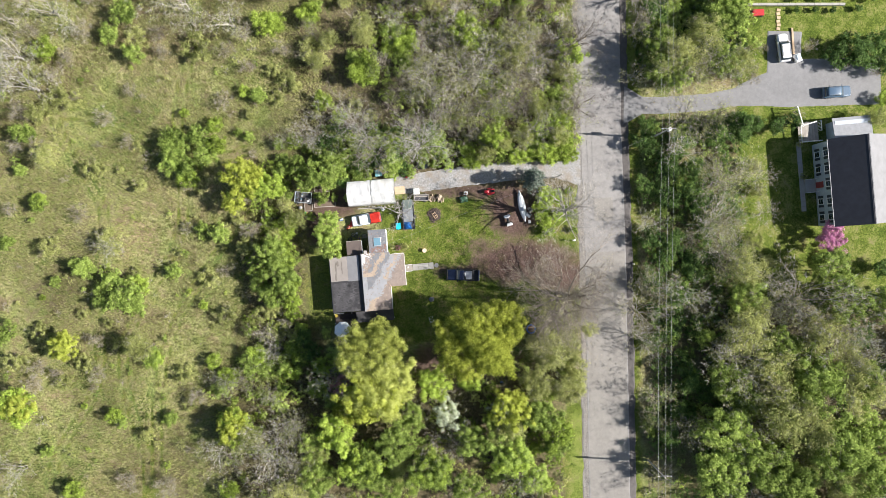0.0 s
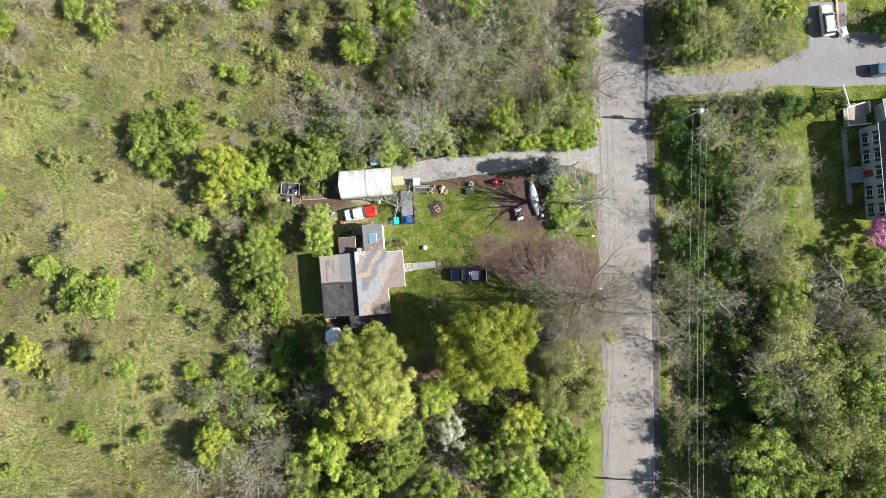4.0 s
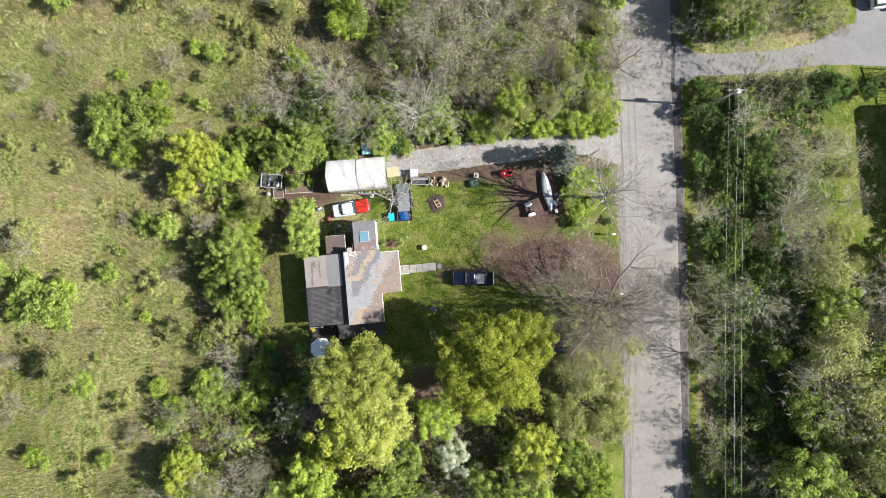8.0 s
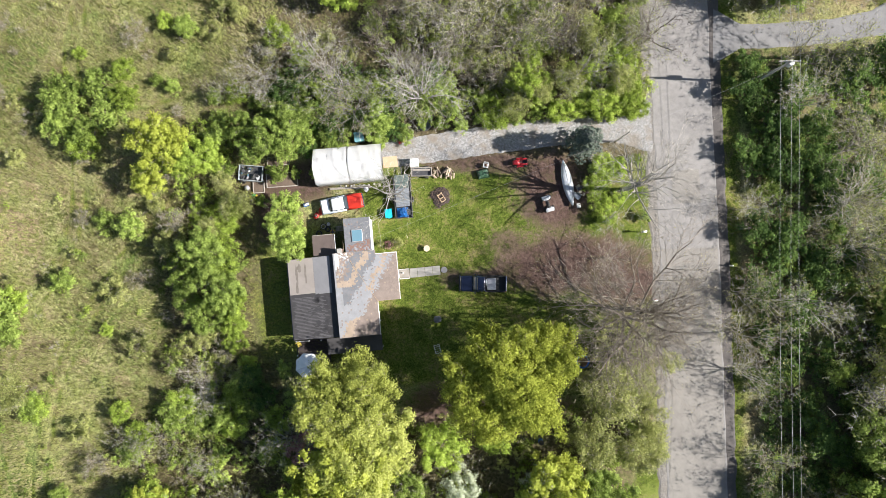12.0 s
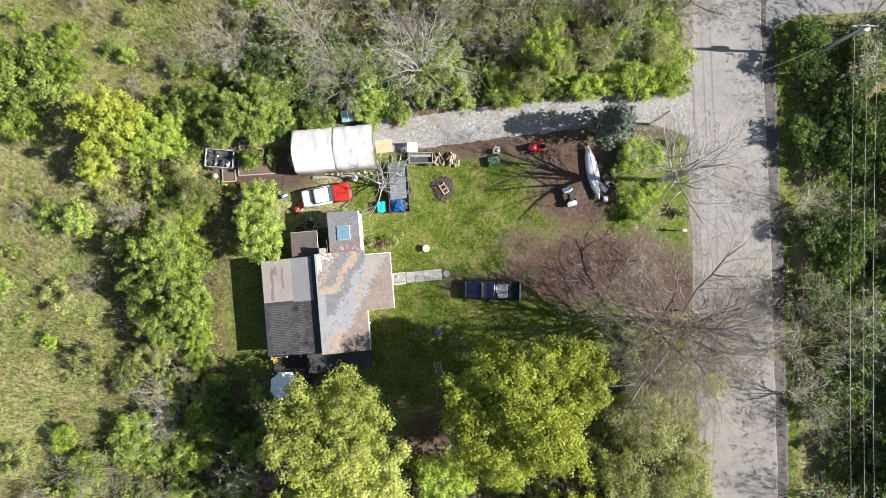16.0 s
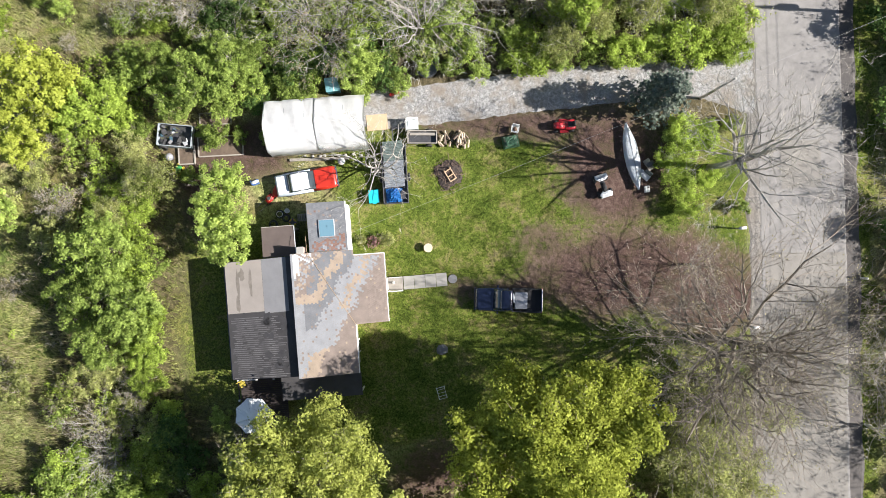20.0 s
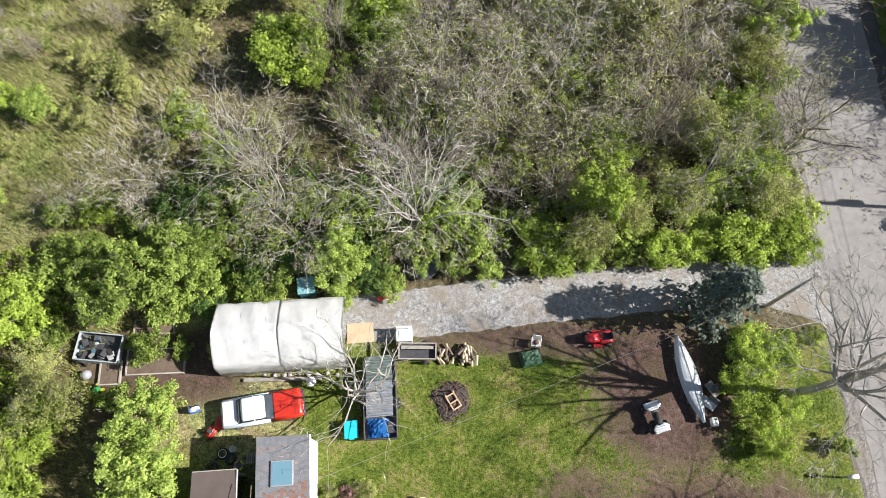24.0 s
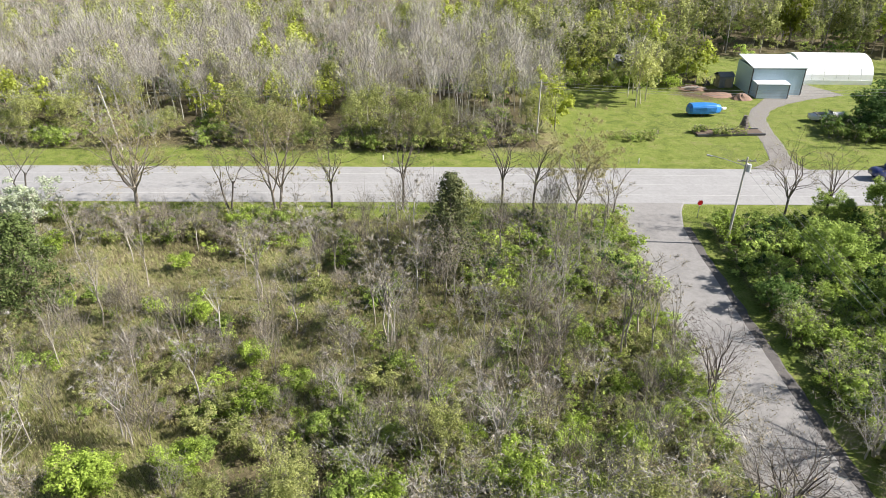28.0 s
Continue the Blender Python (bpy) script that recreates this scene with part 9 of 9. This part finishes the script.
shelter()
plywood()
rubble()
utility_trailer()
washer()
log_trailer()
fire_pit()
ride_on_mower()
quad_bike()
canoe()
garden_chairs()
brush_heap()
small_clutter()


# ---------- poles, wires, signs ----------
POLE = surface("pole_wood", (0.46, 0.43, 0.39), 0.2, 0.9)


def utility_pole(x, y, h, lean=0.0, rz=0.0, can=False, arm=2.2, label="weathered wooden utility pole with a crossarm"):
    p = thing("utility_pole", x, y, 0, rz, label, "utility pole", "utility poles")
    top = (lean, 0, h)
    part("post", bm_tube([(0, 0, -0.3), (lean * 0.5, 0, h * 0.5), top], [0.16, 0.13, 0.10], 10), POLE, p)
    if arm:
        part("crossarm", bm_box((arm, 0.11, 0.12), (lean, 0.12, h - 0.5)), WOOD_GREY, p)
        for s in (-0.95, -0.4, 0.4, 0.95):
            part("insulator", bm_cyl(0.05, 0.03, 0.16, (lean + s * arm / 2.1, 0.12, h - 0.36), seg=8), surface("porcelain", (0.55, 0.57, 0.58), 0.1, 0.3) if "porcelain" not in bpy.data.materials else bpy.data.materials["porcelain"], p)
        for s in (-1, 1):
            part("brace", bm_tube([(lean, 0.12, h - 1.1), (lean + s * arm * 0.32, 0.12, h - 0.55)], 0.015, 5), STEEL, p)
    if can:
        c = part("transformer", bm_cyl(0.28, 0.28, 0.9, (lean + 0.42, 0.1, h - 1.35), seg=14), surface("transformer_grey", (0.62, 0.63, 0.63), 0.1, 0.4) if "transformer_grey" not in bpy.data.materials else bpy.data.materials["transformer_grey"], p, "pale grey transformer can")
        part("bushing", bm_cyl(0.04, 0.03, 0.22, (lean + 0.42, 0.1, h - 0.82), seg=8), STEEL, c)
    return p


def wire(a, b, sag, r=0.013, name="power_line", label="thin black power line between poles"):
    pts = [Vector(a).lerp(Vector(b), i / 14) - Vector((0, 0, 4 * sag * (i / 14) * (1 - i / 14))) for i in range(15)]
    w = part(name, bm_tube(pts, r, 5), CABLE, None)
    return tagged(w, label, "cable", "power lines", kind="")


CABLE = surface("cable_grey", (0.27, 0.27, 0.27), 0.2, 0.5)
utility_pole(35.0, 18.2, 8.2, 0, 0, True)
utility_pole(34.2, -34.0, 8.4)
utility_pole(33.8, 75.4, 11.3, 0.2, 0, True)
utility_pole(-53.0, 106.5, 10.5, -1.6)
utility_pole(14.7, 112.0, 10.5, 0.1)
utility_pole(74.0, 110.0, 10.5, 0.1)
utility_pole(-120.0, 103.0, 10.5, 0.0)
for dx in (-0.95, 0.15, 0.95):
    wire((35.0 + dx, 18.3, 7.9), (34.2 + dx, -33.9, 8.1), 0.6)
    wire((34.2 + dx, -33.9, 8.1), (33.6 + dx, -110, 8.1), 0.8)
    wire((35.0 + dx, 18.3, 7.9), (33.9 + dx, 75.5, 11.0), 0.8)
for dz in (0.0, -0.5, -0.9):
    wire((-54.6, 106.6, 10.1 + dz), (14.8, 112.1, 10.1 + dz), 0.9, 0.016)
    wire((14.8, 112.1, 10.1 + dz), (74.1, 110.1, 10.1 + dz), 0.8, 0.016)
    wire((-120, 103.1, 10.1 + dz), (-54.6, 106.6, 10.1 + dz), 0.9, 0.016)
service = thing("service_pole", 19.3, 11.74, 0, 0, "plain grey wooden service pole beside the driveway", "utility pole")
part("pole", bm_cyl(0.12, 0.085, 6.5, (0, 0, 3.05), seg=10), POLE, service, smooth=True)
part("hook", bm_tube([(0.08, 0, 6.0), (0.16, 0, 6.0), (0.16, 0, 6.1)], 0.012), STEEL, service)
wire((35.0, 18.2, 7.4), (19.3, 11.74, 6.2), 0.5, 0.009, "service_wire", "pale twisted service wire between the poles")
wire((19.3, 11.74, 6.2), (-7.75, 1.1, 3.1), 0.8, 0.008, "service_wire", "pale twisted service wire from pole to house")



def street_lamp_arm():
    p = thing("street_lamp", 34.0, 75.4, 2.6, 0, "street lamp on a long steel arm fixed to the pole", "street lamp")
    part("arm", bm_tube([(0, 0, 7.6), (-2.2, 0.6, 8.2), (-3.8, 1.0, 8.5)], 0.035, 6), STEEL, p)
    part("head", bm_box((0.6, 0.25, 0.14), (-4.0, 1.05, 8.48), (0, 8, -14), 0.04), STEEL, p)
    part("bracket", bm_box((0.1, 0.1, 0.5), (0, 0, 7.5)), STEEL, p)


street_lamp_arm()


def stop_sign():
    s = thing("stop_sign", 32.6, 82.8, 0, 10, "red octagonal stop sign on a steel post", "sign")
    part("post", bm_box((0.06, 0.06, 2.5), (0, 0, 1.25)), STEEL, s)
    p = part("plate", bm_cyl(0.42, 0.42, 0.03, (0, -0.05, 2.2), (90, 22.5, 0), 8), paint("sign_red", (0.5, 0.02, 0.02)), s)
    part("rim", bm_torus(0.39, 0.02, (0, -0.07, 2.2), (90, 22.5, 0), 8, 6), TRIM_WHITE, p)


stop_sign()


def mailbox(x, y, rz, label):
    m = thing("mailbox", x, y, 0, rz, label, "mailbox", "mailboxes")
    part("post", bm_box((0.1, 0.1, 1.1), (0, 0, 0.5)), WOOD_GREY, m)
    b = part("box", loft([(-0.26, 0.12, 1.05, 1.32), (0.26, 0.12, 1.05, 1.32)], 12, 3), TRIM_WHITE, m, "white metal box", True)
    part("flag", bm_box((0.14, 0.02, 0.05), (0.05, 0.14, 1.32)), paint("flag_red", (0.5, 0.02, 0.02)), b)


mailbox(22.05, 1.66, 5, "white mailbox on a wooden post at the lane")
mailbox(23.05, -5.9, 0, "white mailbox by the big leafless tree")
for x, y in ((-10.4, 103.0), (29.6, 102.2), (31.8, -2.2)):
    h = thing("marker_post", x, y, 0, 0, "short white marker post on the verge", "post", "marker posts")
    part("post", bm_cyl(0.09, 0.08, 0.8, (0, 0, 0.38), seg=10), TRIM_WHITE, h)
    part("cap", bm_cyl(0.1, 0.05, 0.1, (0, 0, 0.82), seg=10), TRIM_WHITE, h)
b = thing("cooler_box", 17.75, -8.6, 0, 12, "pale plastic cooler box in the long grass", "box")
part("body", bm_box((0.75, 0.45, 0.4), (0, 0, 0.2), bevel=0.04), TRIM_WHITE, b)
part("lid", bm_box((0.78, 0.48, 0.08), (0, 0, 0.43), bevel=0.03), TRIM_WHITE, b)


# ---------- across the main road ----------
def farm_yard():
    t = thing("covered_boat", 47.9, 127.6, 0, 4, "boat on a trailer under a bright blue tarp", "boat")
    rng = random.Random(21)
    bm = loft([(-3.0, 1.0, 0.5, 1.7), (-2.6, 1.25, 0.45, 2.2), (0, 1.3, 0.4, 2.35), (2.0, 1.1, 0.45, 2.2), (3.1, 0.5, 0.6, 1.9)], 16, 4)
    for v in bm.verts:
        v.co += Vector((rng.uniform(-0.06, 0.06),) * 3)
    part("tarp", bm, bpy.data.materials["blue_tarp"], t, "crumpled bright blue tarp")
    part("bow", loft([(3.0, 0.45, 0.8, 1.6), (4.3, 0.06, 1.1, 1.5)], 12, 3), TRIM_WHITE, t, "white bow", True)
    part("trailer_bar", bm_box((8.0, 0.12, 0.12), (0.3, 0, 0.4)), METAL_DARK, t)
    for s in (-1, 1):
        part("wheel", bm_torus(0.25, 0.1, (-0.6, s * 1.05, 0.35), (90, 0, 0), 16, 8), BLACK, t)
    w = thing("boat", 69.6, 124.8, 0, 5, "white motor boat parked by the track", "boat")
    part("hull", loft([(-3.0, 1.0, 0.4, 1.4), (0.5, 1.1, 0.4, 1.5), (2.4, 0.7, 0.5, 1.6), (3.3, 0.08, 0.9, 1.65)], 14, 4), TRIM_WHITE, w, "", True)
    part("windscreen", bm_box((0.06, 1.5, 0.5), (0.6, 0, 1.75), (0, -25, 0)), CAR_GLASS, w)
    part("cockpit", bm_box((2.2, 1.5, 0.1), (-1.2, 0, 1.45)), METAL_DARK, w)
    part("cradle", bm_box((4.0, 1.2, 0.42), (0, 0, 0.2)), METAL_DARK, w)
    d = surface("earth_pile", (0.27, 0.17, 0.12), 0.3, 0.95, fine=10, relief=0.5)
    for x, y, r, h, lab in ((59.5, 139.2, 2.2, 1.2, "reddish heap of soil by the sheds"), (52.0, 146.5, 3.0, 0.8, "low heap of brown rubble and timber"), (56.0, 142.0, 3.2, 0.5, "low bank of dark soil")):
        p = thing("soil_heap", x, y, 0, 0, lab, "heap", "soil heaps")
        bm = bmesh.new()
        c = bm.verts.new((0, 0, h))
        last = None
        rings = []
        for f, z in ((0.4, 0.8), (0.75, 0.35), (1.05, -0.1)):
            rings.append([bm.verts.new((r * f * rng.uniform(0.8, 1.2) * math.cos(2 * math.pi * i / 18), 0.7 * r * f * rng.uniform(0.8, 1.2) * math.sin(2 * math.pi * i / 18), h * z * rng.uniform(0.85, 1.1))) for i in range(18)])
        for i in range(18):
            bm.faces.new((c, rings[0][i], rings[0][(i + 1) % 18]))
            for u, v in zip(rings, rings[1:]):
                bm.faces.new((u[i], v[i], v[(i + 1) % 18], u[(i + 1) % 18]))
        part("mound", bm, d, p)
    for i in range(7):
        p = thing("timber_stack", 49.5 + rng.uniform(0, 5), 145.5 + rng.uniform(-1.5, 1.5), 0, rng.uniform(-20, 20), "scattered old timber board", "board", "old boards")
        part("board", bm_box((2.4, 0.25, 0.12), (0, 0, 0.55 + rng.uniform(0, 0.2)), (0, rng.uniform(-6, 6), 0)), WOOD_GREY, p)
    m = thing("stone_chimney", 52.4, 119.3, 0, 0, "old stone outdoor chimney in an overgrown bed", "chimney")
    stone = surface("chimney_stone", (0.22, 0.19, 0.17), 0.3, 0.9, rnd=0.25)
    for z in range(9):
        hw = 0.95 - z * 0.07
        for k in range(4):
            a = k * math.pi / 2 + (z % 2) * 0.4
            part("stone", bm_box((hw, hw * 0.8, 0.3), (0.42 * hw * math.cos(a), 0.42 * hw * math.sin(a), 0.15 + z * 0.29), (0, 0, math.degrees(a) + rng.uniform(-8, 8)), 0.05), stone, m)
    e = thing("planting_bed", 49.0, 117.0, 0, 4, "long planting bed edged with dark timber", "garden bed")
    part("edge_board", bm_box((12, 0.2, 0.4), (0, -1.2, 0.2)), METAL_DARK, e)
    part("edge_board", bm_box((12, 0.2, 0.4), (0, 1.6, 0.2)), METAL_DARK, e)
    part("soil", bm_box((11.8, 2.6, 0.3), (0, 0.2, 0.1)), bpy.data.materials["bed_soil"], e)


farm_yard()


# ---------- neighbour's garden ----------
def neighbour_garden():
    y0 = 39.4
    f = thing("garden_wall", 55.5, y0, 0, 0, "low grey retaining wall of flat blocks", "wall")
    for i in range(22):
        part("block", bm_box((0.98, 0.4, 0.5), (-11 + i * 1.0, 0, 0.24), (0, 0, (i * 53 % 7 - 3) * 0.4), 0.03), CONCRETE, f)
    g = thing("garden_path", 55.4, 36.6, 0, 0, "narrow stepping stone path across the lawn", "path", kind="structure")
    for i in range(6):
        part("slab", bm_box((0.6, 0.45, 0.06), (0.05 * (i % 2), -1.0 + i * 0.6, 0.02), (0, 0, (i * 31 % 9 - 4) * 2), 0.01), WOOD_NEW, g)
    r = thing("garden_cart", 51.9, 38.0, 0, 3, "red garden cart by the flower border", "cart")
    part("tray", bm_box((1.8, 1.0, 0.5), (0, 0, 0.5), bevel=0.06), bpy.data.materials["clutter_red"], r)
    for x, s in itertools.product((-0.6, 0.6), (-1, 1)):
        part("wheel", bm_torus(0.18, 0.06, (x, s * 0.55, 0.22), (90, 0, 0), 12, 6), BLACK, r)
    t = thing("tyre_planter", 47.3, 34.2, 0, 0, "old tyre planter in the shade", "planter")
    part("tyre_ring", bm_torus(0.55, 0.22, (0, 0, 0.2), n=20), METAL_DARK, t, "", True)
    part("soil", bm_cyl(0.42, 0.42, 0.2, (0, 0, 0.12), seg=16), bpy.data.materials["bed_soil"], t)
    k = thing("bench", 48.9, 32.7, 0, 25, "dark plastic garden bench with a pale seat", "bench")
    part("seat", bm_box((1.5, 0.6, 0.08), (0, 0, 0.45), bevel=0.02), surface("bench_grey", (0.30, 0.33, 0.36), 0.2), k)
    part("backrest", bm_box((1.5, 0.08, 0.5), (0, 0.3, 0.75), (-12, 0, 0), 0.02), METAL_DARK, k)
    for sx, sy in itertools.product((-0.65, 0.65), (-0.22, 0.22)):
        part("leg", bm_box((0.07, 0.07, 0.45), (sx, sy, 0.22)), METAL_DARK, k)
    h = thing("white_cart", 58.2, 30.7, 0, 20, "white covered handcart beside the white car", "cart")
    part("body", bm_box((1.0, 1.3, 0.7), (0, 0, 0.6), (0, 0, 0), 0.12), TRIM_WHITE, h)
    part("cover", bm_box((0.7, 0.8, 0.2), (0.05, 0.1, 1.0), (6, 0, 0), 0.06), surface("cover_blue_grey", (0.45, 0.52, 0.58), 0.15), h)
    for s in (-1, 1):
        part("wheel", bm_torus(0.22, 0.07, (s * 0.55, 0, 0.28), (0, 90, 0), 14, 6), BLACK, h)
    w = thing("timber_edge", 57.7, 33.6, 0, 4, "pale timber kerb beside the apron", "beam")
    part("beam", bm_box((0.3, 4.2, 0.25), (0, 0, 0.1), bevel=0.02), WOOD_NEW, w)


neighbour_garden()
